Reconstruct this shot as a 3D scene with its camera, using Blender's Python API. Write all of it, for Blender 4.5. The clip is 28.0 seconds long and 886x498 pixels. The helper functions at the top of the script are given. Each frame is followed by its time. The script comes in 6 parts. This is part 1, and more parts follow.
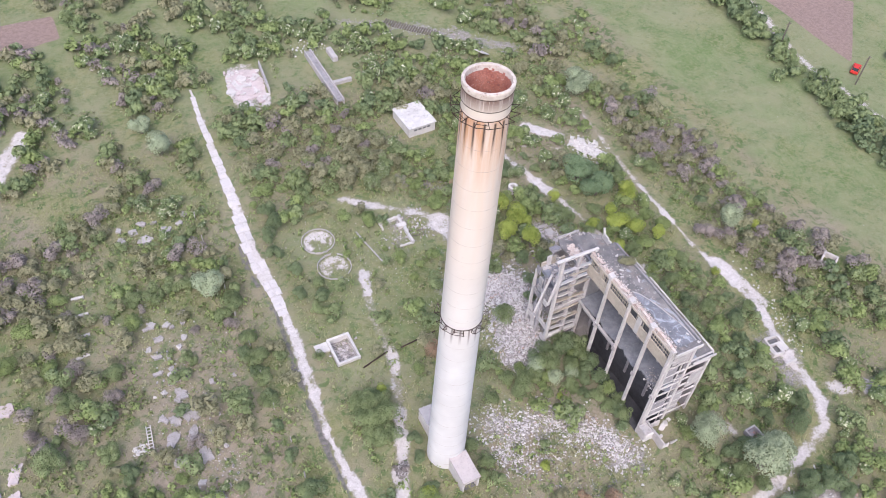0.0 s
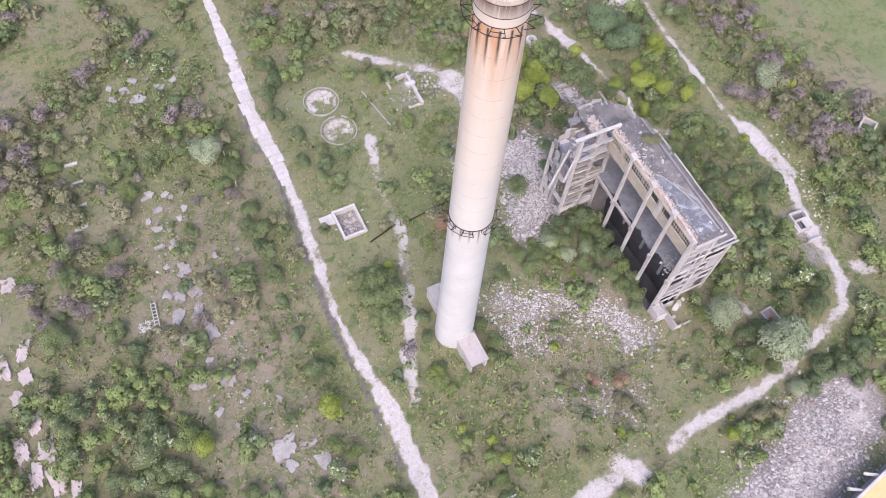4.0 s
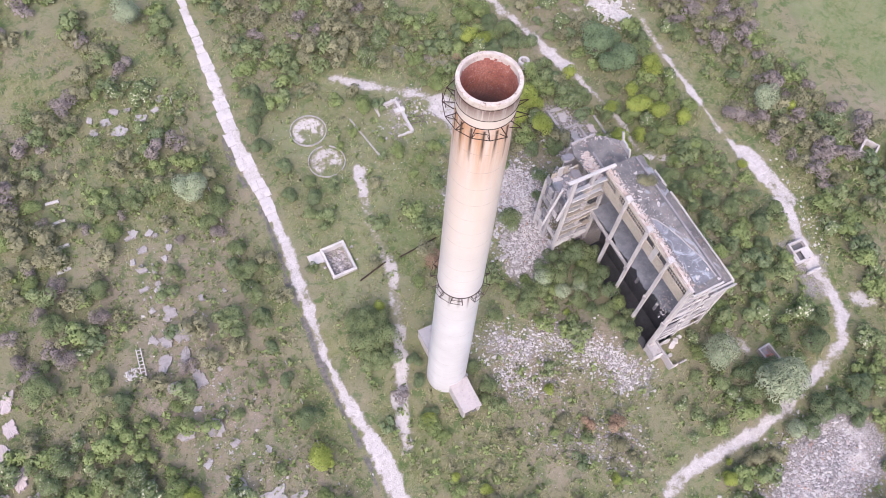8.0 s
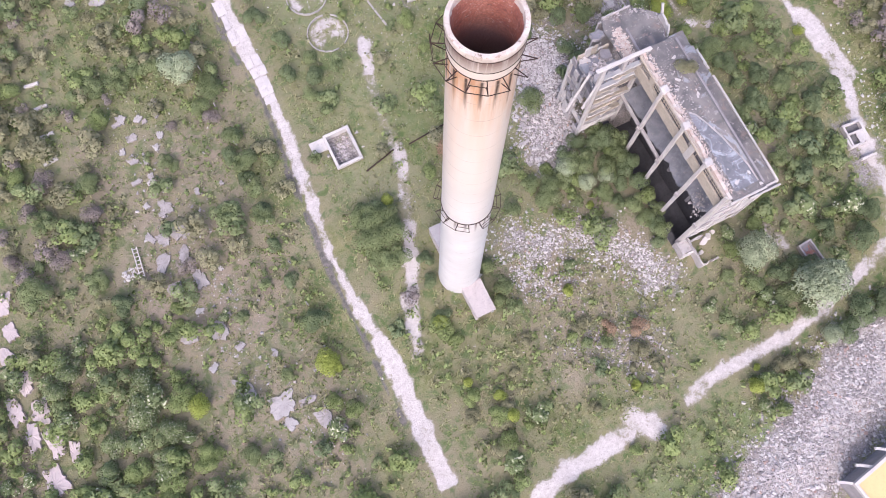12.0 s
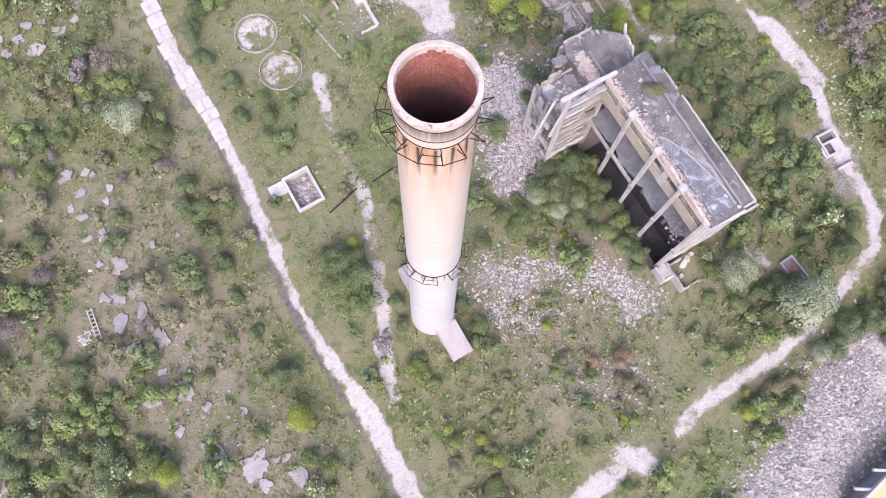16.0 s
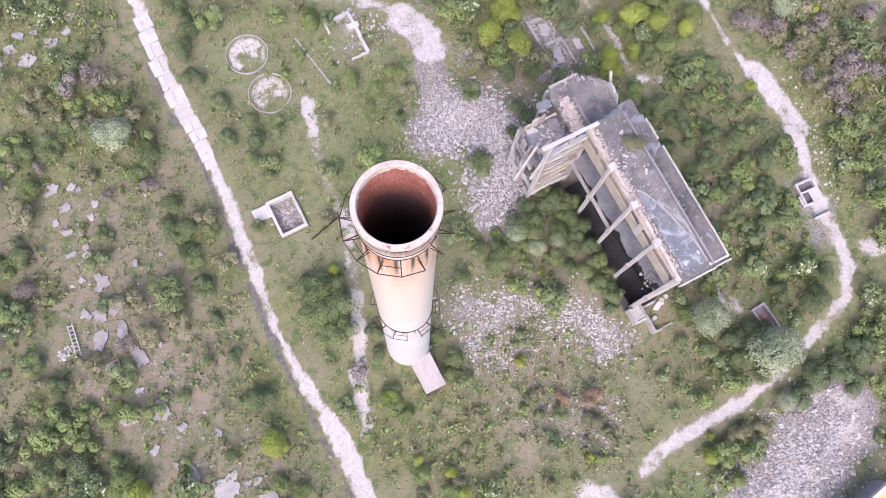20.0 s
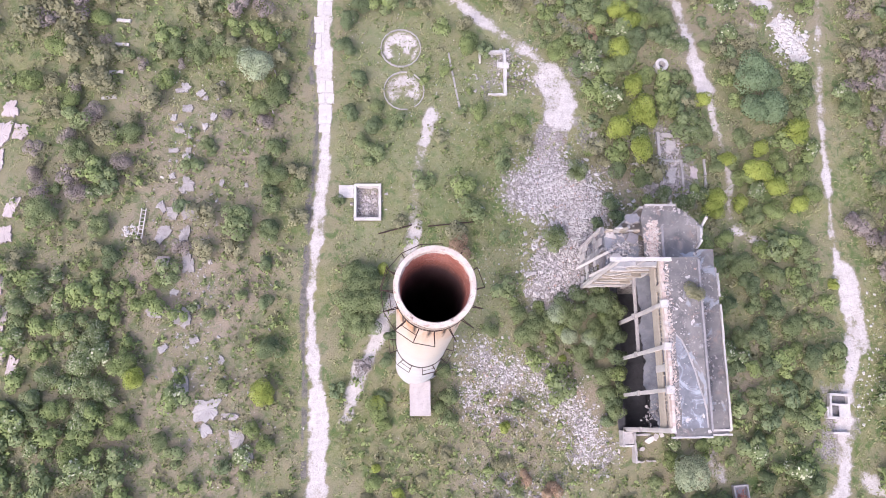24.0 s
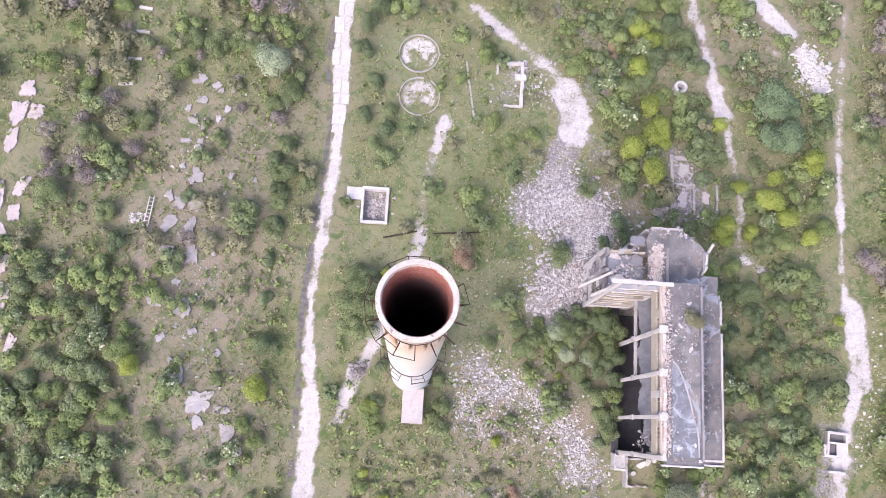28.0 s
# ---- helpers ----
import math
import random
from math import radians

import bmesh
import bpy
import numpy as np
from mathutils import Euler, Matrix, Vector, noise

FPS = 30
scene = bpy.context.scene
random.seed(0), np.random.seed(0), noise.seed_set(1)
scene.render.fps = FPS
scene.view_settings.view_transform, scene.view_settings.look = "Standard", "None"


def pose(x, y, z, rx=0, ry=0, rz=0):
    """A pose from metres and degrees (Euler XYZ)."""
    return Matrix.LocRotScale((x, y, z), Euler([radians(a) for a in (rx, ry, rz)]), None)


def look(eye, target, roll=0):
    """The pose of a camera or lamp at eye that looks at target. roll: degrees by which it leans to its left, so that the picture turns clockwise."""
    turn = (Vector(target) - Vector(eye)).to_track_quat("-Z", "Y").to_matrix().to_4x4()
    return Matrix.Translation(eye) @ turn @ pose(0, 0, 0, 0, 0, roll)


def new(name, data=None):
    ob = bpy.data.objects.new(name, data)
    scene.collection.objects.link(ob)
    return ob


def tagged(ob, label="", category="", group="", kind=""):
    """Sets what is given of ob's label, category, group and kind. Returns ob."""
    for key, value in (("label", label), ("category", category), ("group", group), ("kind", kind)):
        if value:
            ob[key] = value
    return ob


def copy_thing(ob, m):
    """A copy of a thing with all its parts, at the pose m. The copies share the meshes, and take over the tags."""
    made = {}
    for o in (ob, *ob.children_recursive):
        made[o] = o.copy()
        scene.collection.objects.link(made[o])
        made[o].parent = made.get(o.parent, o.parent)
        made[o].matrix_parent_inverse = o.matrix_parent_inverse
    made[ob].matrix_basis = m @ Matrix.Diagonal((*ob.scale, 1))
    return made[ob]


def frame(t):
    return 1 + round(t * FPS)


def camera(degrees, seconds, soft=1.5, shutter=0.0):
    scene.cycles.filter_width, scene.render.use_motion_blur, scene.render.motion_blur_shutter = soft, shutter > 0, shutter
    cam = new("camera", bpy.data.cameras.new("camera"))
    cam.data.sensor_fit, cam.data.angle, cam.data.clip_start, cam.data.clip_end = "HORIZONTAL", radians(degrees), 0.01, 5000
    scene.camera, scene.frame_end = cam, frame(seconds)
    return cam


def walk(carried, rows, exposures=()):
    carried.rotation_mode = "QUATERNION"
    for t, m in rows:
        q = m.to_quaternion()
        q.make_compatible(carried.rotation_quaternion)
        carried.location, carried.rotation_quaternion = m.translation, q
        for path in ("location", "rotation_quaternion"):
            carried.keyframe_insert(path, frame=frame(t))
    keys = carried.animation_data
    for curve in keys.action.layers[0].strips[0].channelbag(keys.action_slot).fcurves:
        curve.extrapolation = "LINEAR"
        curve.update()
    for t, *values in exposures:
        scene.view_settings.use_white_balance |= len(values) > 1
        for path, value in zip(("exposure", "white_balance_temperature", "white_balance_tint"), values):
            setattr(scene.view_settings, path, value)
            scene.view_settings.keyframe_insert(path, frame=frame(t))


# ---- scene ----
cam = camera(57.19, 28.0, 0.85)
PATH = [
    (0, (1.083, 4.394, 105.925), (1.766, 5.550, 104.443), 4.61),
    (0.5, (1.850, 6.125, 105.768), (2.522, 7.274, 104.276), 4.35),
    (1, (2.579, 8.023, 105.677), (3.236, 9.171, 104.177), 3.95),
    (1.5, (3.490, 9.881, 105.573), (4.131, 11.029, 104.066), 3.45),
    (2, (4.440, 11.485, 105.574), (5.047, 12.582, 104.016), 3.45),
    (2.5, (5.243, 12.577, 105.734), (5.813, 13.591, 104.107), 3.93),
    (3, (5.803, 13.228, 106.018), (6.332, 14.146, 104.322), 4.56),
    (3.5, (6.246, 13.756, 106.274), (6.743, 14.595, 104.527), 5.29),
    (5.5, (7.810, 16.204, 107.518), (8.310, 17.018, 105.761), 5.93),
    (6, (8.289, 17.058, 107.987), (8.788, 17.867, 106.228), 5.94),
    (6.5, (8.894, 18.199, 108.622), (9.391, 18.999, 106.858), 6.00),
    (7, (9.696, 19.532, 109.226), (10.188, 20.323, 107.456), 5.99),
    (7.5, (10.760, 21.083, 109.441), (11.245, 21.861, 107.663), 5.90),
    (8, (12.125, 23.040, 108.892), (12.594, 23.803, 107.104), 5.41),
    (8.5, (13.684, 25.558, 107.650), (14.127, 26.313, 105.851), 4.19),
    (9, (15.347, 28.098, 106.053), (15.759, 28.849, 104.246), 2.41),
    (9.5, (16.914, 29.990, 104.841), (17.289, 30.722, 103.018), 0.64),
    (10, (17.995, 31.122, 104.530), (18.298, 31.709, 102.642), 0.79),
    (10.5, (18.629, 31.846, 104.708), (18.902, 32.357, 102.794), 1.48),
    (11, (19.135, 32.311, 104.883), (19.393, 32.784, 102.957), 1.87),
    (11.5, (19.664, 32.684, 104.790), (19.901, 33.127, 102.854), 1.51),
    (12, (20.250, 33.125, 104.206), (20.467, 33.548, 102.264), 1.06),
    (12.5, (20.834, 33.616, 103.344), (21.073, 34.035, 101.403), 7.21),
    (14.5, (22.462, 35.372, 101.145), (22.709, 35.773, 99.201), 8.89),
    (15, (22.596, 35.752, 100.936), (22.805, 36.135, 98.984), 0.62),
    (15.5, (22.926, 36.287, 100.854), (23.164, 36.688, 98.909), 1.19),
    (16, (23.462, 37.034, 100.913), (23.735, 37.448, 98.976), 3.51),
    (16.5, (24.022, 37.814, 101.035), (24.313, 38.228, 99.100), 4.48),
    (17, (24.492, 38.479, 101.242), (24.765, 38.874, 99.300), 1.80),
    (17.5, (24.930, 39.198, 101.415), (25.164, 39.567, 99.464), -3.06),
    (18, (25.310, 39.980, 101.455), (25.518, 40.335, 99.497), -6.47),
    (18.5, (26.208, 40.568, 101.263), (26.403, 40.924, 99.304), -8.10),
    (19, (26.967, 41.113, 101.370), (27.166, 41.472, 99.412), -6.96),
    (19.5, (27.605, 41.401, 102.506), (27.842, 41.761, 100.553), 1.29),
    (20, (28.133, 41.644, 103.989), (28.394, 42.008, 102.040), 8.37),
    (20.5, (28.564, 41.922, 105.409), (28.823, 42.302, 103.463), 11.98),
    (21, (28.882, 42.203, 106.586), (29.122, 42.593, 104.639), 13.58),
    (21.5, (29.228, 42.561, 107.593), (29.440, 42.954, 105.643), 13.95),
    (22, (29.648, 42.899, 108.405), (29.827, 43.298, 106.453), 13.51),
    (22.5, (29.840, 43.342, 109.014), (29.991, 43.748, 107.061), 13.34),
    (24.5, (30.857, 44.950, 109.851), (30.955, 45.363, 107.896), 13.78),
    (25, (31.349, 45.085, 109.920), (31.446, 45.508, 107.967), 14.26),
    (25.5, (31.590, 45.094, 110.028), (31.682, 45.517, 108.075), 13.78),
    (26, (31.682, 45.093, 110.012), (31.768, 45.517, 108.059), 13.50),
    (26.5, (31.724, 45.009, 110.041), (31.805, 45.434, 108.089), 13.07),
    (27, (31.792, 44.991, 110.000), (31.869, 45.417, 108.048), 12.89),
    (27.5, (31.939, 45.117, 109.819), (32.011, 45.543, 107.866), 12.62),
    (28, (32.160, 45.382, 109.475), (32.223, 45.803, 107.520), 11.87),
]
EXPOSURES = ((0.0, 0.12, 5850, 13), (3.0, 0.07, 5950, 16), (8.0, 0.13, 5950, 18), (12.0, 0.19, 6000, 19), (20.0, 0.23, 6000, 20), (28.0, 0.34, 5980, 19))
walk(cam, [(t, look(eye, target, roll)) for t, eye, target, roll in PATH], EXPOSURES)

# ---- light and sky ----
SUN_EL, SUN_AZ = 52.0, 215.0
world = bpy.data.worlds.new("sky")
scene.world = world
world.use_nodes = True
wn = world.node_tree.nodes
bg = wn["Background"]
sky = wn.new("ShaderNodeTexSky")
sky.sky_type = "NISHITA"
sky.sun_disc = False
sky.sun_elevation, sky.sun_rotation = radians(SUN_EL), radians(SUN_AZ)
sky.dust_density, sky.air_density = 5.0, 1.0
world.node_tree.links.new(sky.outputs[0], bg.inputs[0])
bg.inputs[1].default_value = 0.25
sun = new("sun", bpy.data.lights.new("sun", "SUN"))
sun.data.energy, sun.data.angle, sun.data.color = 0.9, radians(40), (1.0, 0.95, 0.9)
sun.matrix_world = look((0, 0, 200), (-math.sin(radians(SUN_AZ)) * 100, -math.cos(radians(SUN_AZ)) * 100, 200 - 100 * math.tan(radians(SUN_EL))))

# ---- materials ----


class Nodes:
    """Short-hand for building one node material."""

    def __init__(self, name):
        self.mat = bpy.data.materials.new(name)
        self.mat.use_nodes = True
        self.t = self.mat.node_tree
        self.p = self.t.nodes["Principled BSDF"]

    def n(self, kind, **inputs):
        node = self.t.nodes.new(kind)
        for key, value in inputs.items():
            self.put(node, key, value)
        return node

    def put(self, node, key, value):
        slot = node.inputs[int(key[1:]) if key[0] == "i" and key[1:].isdigit() else key.replace("_", " ")]
        if isinstance(value, bpy.types.NodeSocket):
            self.t.links.new(value, slot)
        else:
            slot.default_value = value

    def pos(self):
        return self.n("ShaderNodeNewGeometry").outputs["Position"]

    def local(self):
        return self.n("ShaderNodeTexCoord").outputs["Object"]

    def attr(self, name):
        a = self.t.nodes.new("ShaderNodeAttribute")
        a.attribute_name = name
        return a.outputs["Fac"]

    def noise(self, scale, detail=4.0, vector=None, rough=0.55, distort=0.0):
        node = self.n("ShaderNodeTexNoise", Scale=scale, Detail=detail, Roughness=rough, Distortion=distort)
        self.put(node, "Vector", vector if vector is not None else self.pos())
        return node.outputs["Fac"]

    def ramp(self, fac, lo, hi, a=0.0, b=1.0):
        node = self.n("ShaderNodeMapRange", i0=fac, i1=lo, i2=hi, i3=a, i4=b)
        return node.outputs[0]

    def mix(self, fac, a, b, blend="MIX"):
        node = self.t.nodes.new("ShaderNodeMix")
        node.data_type, node.blend_type = "RGBA", blend
        for slot, value in ((0, fac), (6, a), (7, b)):
            if isinstance(value, bpy.types.NodeSocket):
                self.t.links.new(value, node.inputs[slot])
            elif slot == 0:
                node.inputs[slot].default_value = value
            else:
                node.inputs[slot].default_value = (*value, 1.0)
        return node.outputs[2]

    def math(self, op, a, b=0.0):
        node = self.t.nodes.new("ShaderNodeMath")
        node.operation = op
        self.put(node, "i0", a)
        self.put(node, "i1", b)
        return node.outputs[0]

    def done(self, colour, rough=0.9, bump=None, strength=0.3, distance=0.05, metal=0.0):
        self.put(self.p, "Base Color", colour if isinstance(colour, bpy.types.NodeSocket) else (*colour, 1.0))
        self.put(self.p, "Roughness", rough)
        self.put(self.p, "Metallic", metal)
        self.put(self.p, "Specular IOR Level", 0.25)
        if bump is not None:
            node = self.n("ShaderNodeBump", Strength=strength, Distance=distance, Height=bump)
            self.t.links.new(node.outputs[0], self.p.inputs["Normal"])
        return self.mat


def stone_like(name, a, b, stain, scale=0.6, stain_at=0.55, rough=0.9, bump=0.4):
    """Weathered mineral surface: two tones, stains, speckle and a little per-object change."""
    m = Nodes(name)
    big, small = m.noise(scale, 5, distort=0.4), m.noise(scale * 9, 4)
    c = m.mix(m.ramp(big, 0.35, 0.65), a, b)
    c = m.mix(m.ramp(m.noise(scale * 2.3, 6, rough=0.7), stain_at, stain_at + 0.2, 0.0, 0.8), c, stain)
    c = m.mix(m.ramp(small, 0.55, 0.8, 0.0, 0.45), c, tuple(v * 0.55 for v in stain))
    rnd = m.n("ShaderNodeObjectInfo").outputs["Random"]
    c = m.mix(m.ramp(rnd, 0, 1, 0.0, 0.28), c, tuple(v * 0.75 for v in a))
    return m.done(c, rough, small, bump, 0.04)


CONCRETE = stone_like("pale_concrete", (0.48, 0.44, 0.43), (0.38, 0.35, 0.345), (0.22, 0.2, 0.19))
WHITE_CONC = stone_like("white_concrete", (0.6, 0.56, 0.54), (0.5, 0.46, 0.445), (0.36, 0.32, 0.3), 0.5, 0.6)
GREY_CONC = stone_like("grey_concrete", (0.36, 0.33, 0.34), (0.27, 0.25, 0.26), (0.14, 0.13, 0.13))
# Shade is put into this grey; used on back wall, recess floors, slots.
DARK_CONC = stone_like("shaded_concrete", (0.2, 0.19, 0.2), (0.13, 0.125, 0.13), (0.07, 0.065, 0.065))
CREAM_CONC = stone_like("cream_render", (0.52, 0.45, 0.37), (0.43, 0.37, 0.31), (0.26, 0.22, 0.2), 0.8)
PLATE = stone_like("roadway_concrete", (0.64, 0.59, 0.585), (0.54, 0.495, 0.49), (0.3, 0.27, 0.25), 0.45, 0.54)
PINK_SLAB = stone_like("pinkish_slab", (0.56, 0.47, 0.46), (0.46, 0.39, 0.38), (0.33, 0.26, 0.25), 0.5, 0.62)
OCHRE = stone_like("ochre_paint", (0.78, 0.56, 0.28), (0.7, 0.5, 0.26), (0.5, 0.36, 0.22), 0.4, 0.66)


def make_brick(name, a, b, mortar):
    m = Nodes(name)
    rnd = m.n("ShaderNodeObjectInfo").outputs["Random"]
    isl = m.n("ShaderNodeNewGeometry").outputs["Random Per Island"]
    v = m.math("FRACT", m.math("ADD", rnd, isl))
    c = m.mix(v, a, b)
    c = m.mix(m.ramp(m.noise(2.2, 5), 0.5, 0.72, 0, 0.8), c, mortar)
    return m.done(c, 0.95, m.noise(14, 3), 0.5, 0.03)


BRICK_PALE = make_brick("pale_brick", (0.5, 0.385, 0.335), (0.6, 0.53, 0.49), (0.64, 0.6, 0.57))
BRICK_RED = make_brick("red_brick", (0.4, 0.17, 0.13), (0.5, 0.26, 0.2), (0.5, 0.36, 0.32))


def make_bitumen():
    m = Nodes("bitumen_roof")
    c = m.mix(m.ramp(m.noise(0.35, 6, distort=0.8), 0.38, 0.62), (0.135, 0.127, 0.13), (0.245, 0.225, 0.215))
    c = m.mix(m.ramp(m.noise(0.22, 5, distort=1.4), 0.56, 0.6, 0, 0.6), c, (0.4, 0.42, 0.46))
    c = m.mix(m.ramp(m.noise(1.7, 6, rough=0.7), 0.58, 0.66, 0, 0.7), c, (0.44, 0.4, 0.38))
    c = m.mix(m.ramp(m.noise(0.8, 6, rough=0.75, distort=0.6), 0.55, 0.66, 0, 0.7), c, (0.3, 0.23, 0.2))
    c = m.mix(m.ramp(m.noise(9, 3), 0.6, 0.8, 0, 0.5), c, (0.08, 0.08, 0.08))
    return m.done(c, 0.85, m.noise(6, 4), 0.35, 0.03)


BITUMEN = make_bitumen()


def make_rust(name, a=(0.09, 0.05, 0.04), b=(0.035, 0.028, 0.028)):
    m = Nodes(name)
    return m.done(m.mix(m.noise(3.0, 5), a, b), 0.75, m.noise(20, 3), 0.3, 0.01, 0.3)


RUST = make_rust("rusted_steel")


def make_shaft():
    """White-limed chimney shell: rust bleeding down from the upper gallery, soot streaks, lift joints."""
    m = Nodes("limewashed_shaft")
    sep = m.n("ShaderNodeSeparateXYZ", Vector=m.local())
    x, y, z = sep.outputs
    ang = m.math("ARCTAN2", y, x)
    ring = m.n("ShaderNodeCombineXYZ", X=m.math("MULTIPLY", ang, 2.3), Y=0.0, Z=m.math("MULTIPLY", z, 0.09)).outputs[0]
    thin = m.n("ShaderNodeCombineXYZ", X=m.math("MULTIPLY", ang, 6.0), Y=0.0, Z=m.math("MULTIPLY", z, 0.16)).outputs[0]
    streak, fine = m.noise(1.0, 5, ring), m.noise(1.3, 4, thin, 0.65)
    c = m.mix(m.ramp(m.noise(0.25, 5), 0.35, 0.65), (0.66, 0.635, 0.635), (0.59, 0.565, 0.565))
    c = m.mix(m.ramp(z, 24.0, 44.0, 0.0, 0.7), c, (0.66, 0.57, 0.5))
    warm = m.math("MULTIPLY", m.ramp(z, 40.0, 60.0), m.ramp(streak, 0.2, 0.62))
    c = m.mix(m.math("MULTIPLY", warm, 0.6), c, (0.68, 0.47, 0.33))
    rust = m.math("MULTIPLY", m.ramp(z, 53.5, 60.5), m.ramp(m.noise(1.7, 4, ring), 0.35, 0.65))
    c = m.mix(m.math("MULTIPLY", rust, 0.85), c, (0.53, 0.26, 0.12))
    c = m.mix(m.ramp(z, 62.05, 62.1), c, (0.64, 0.55, 0.48))
    # twelve soot runs below the brackets
    saw = m.math("ABSOLUTE", m.math("SUBTRACT", m.math("FRACT", m.math("MULTIPLY", m.math("ADD", ang, math.pi), 15 / (2 * math.pi))), 0.5))
    run = m.ramp(m.math("ADD", saw, m.math("MULTIPLY", fine, 0.2)), 0.29, 0.15)
    fall = m.math("MULTIPLY", m.ramp(m.math("ADD", z, m.math("MULTIPLY", fine, 8.0)), 61.6, 64.6), m.ramp(z, 61.9, 61.7))
    c = m.mix(m.math("MULTIPLY", m.math("MULTIPLY", run, fall), 0.95), c, (0.055, 0.035, 0.03))
    low = m.math("MULTIPLY", m.ramp(m.math("ADD", z, m.math("MULTIPLY", streak, 3.0)), 30.9, 33.2), m.ramp(z, 32.5, 32.3))
    c = m.mix(m.math("MULTIPLY", m.math("MULTIPLY", run, low), 0.85), c, (0.2, 0.16, 0.15))
    band = m.math("MULTIPLY", m.ramp(z, 63.05, 63.15), m.ramp(z, 64.45, 64.35))
    c = m.mix(m.math("MULTIPLY", m.math("MULTIPLY", band, m.ramp(z, 63.2, 64.2, 0.45, 1.0)), m.ramp(fine, 0.32, 0.48, 0.25, 1.0)), c, (0.2, 0.135, 0.115))
    c = m.mix(m.math("MULTIPLY", band, m.ramp(streak, 0.52, 0.64, 0.0, 0.7)), c, (0.55, 0.49, 0.45))
    seam = m.math("ABSOLUTE", m.math("SUBTRACT", m.math("FRACT", m.math("MULTIPLY", z, 0.4)), 0.5))
    c = m.mix(m.math("MULTIPLY", m.ramp(seam, 0.02, 0.006), m.ramp(m.noise(0.9, 3), 0.42, 0.6, 0.12, 0.6)), c, (0.36, 0.29, 0.26))
    c = m.mix(m.ramp(m.noise(1.1, 6, rough=0.75), 0.66, 0.74, 0, 0.35), c, (0.4, 0.36, 0.34))
    return m.done(c, 0.9, m.noise(3.0, 5), 0.25, 0.05)


SHAFT = make_shaft()


def make_lining():
    m = Nodes("fired_lining")
    b = m.n("ShaderNodeTexVoronoi", Scale=5.5)
    m.put(b, "Vector", m.local())
    c = m.mix(m.ramp(m.noise(0.9, 5), 0.35, 0.65), (0.36, 0.13, 0.095), (0.46, 0.2, 0.155))
    c = m.mix(m.ramp(m.noise(4.5, 6, rough=0.75), 0.56, 0.66, 0, 0.8), c, (0.6, 0.42, 0.38))
    c = m.mix(m.ramp(b.outputs["Distance"], 0.3, 0.6, 0, 0.3), c, (0.14, 0.06, 0.055))
    c = m.mix(m.ramp(m.noise(1.6, 4), 0.6, 0.75, 0, 0.7), c, (0.12, 0.06, 0.06))
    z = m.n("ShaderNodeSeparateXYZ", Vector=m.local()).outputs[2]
    # Soot plus painted shade: the lining darkens with depth for the dim flue.
    soot_shade = m.ramp(m.math("ADD", z, m.math("MULTIPLY", m.noise(0.8, 4), 2.0)), 63.4, 61.0, 0.0, 0.92)
    c = m.mix(soot_shade, c, (0.16, 0.1, 0.11))
    return m.done(c, 0.85, m.math("ADD", b.outputs["Distance"], m.noise(2.0, 5)), 0.6, 0.08)


LINING = make_lining()


def make_rim():
    m = Nodes("rim_render")
    c = m.mix(m.ramp(m.noise(1.6, 5), 0.4, 0.6), (0.62, 0.545, 0.49), (0.52, 0.44, 0.39))
    c = m.mix(m.ramp(m.noise(3.5, 6, rough=0.75), 0.55, 0.63, 0, 0.85), c, (0.38, 0.26, 0.21))
    c = m.mix(m.ramp(m.noise(1.3, 5, rough=0.7), 0.62, 0.68, 0, 0.8), c, (0.16, 0.1, 0.08))
    return m.done(c, 0.9, m.noise(5, 4), 0.5, 0.05)


RIM = make_rim()


def make_leaf(name, a, b, tip=None, tip_at=0.8):
    """Foliage: tone by leaf, by plant and by clump; light passes partly through the leaves."""
    m = Nodes(name)
    isl = m.n("ShaderNodeNewGeometry").outputs["Random Per Island"]
    rnd = m.n("ShaderNodeObjectInfo").outputs["Random"]
    c = m.mix(m.ramp(isl, 0, 1), a, b)
    plant = m.math("FRACT", m.math("ADD", rnd, m.attr("plant")))
    c = m.mix(m.math("MULTIPLY", plant, 0.5), c, tuple(v * 0.68 for v in a))
    c = m.mix(m.ramp(m.noise(0.55, 3), 0.4, 0.62, 0, 0.45), c, tuple(min(1, v * 1.3) for v in b))
    if tip:
        c = m.mix(m.ramp(isl, tip_at, tip_at + 0.02), c, tip)
    mat = m.done(c, 0.7)
    thin = m.n("ShaderNodeBsdfTranslucent", Color=c)
    both = m.n("ShaderNodeMixShader", Fac=0.25)
    m.t.links.new(m.p.outputs[0], both.inputs[1])
    m.t.links.new(thin.outputs[0], both.inputs[2])
    m.t.links.new(both.outputs[0], m.t.nodes["Material Output"].inputs[0])
    return mat


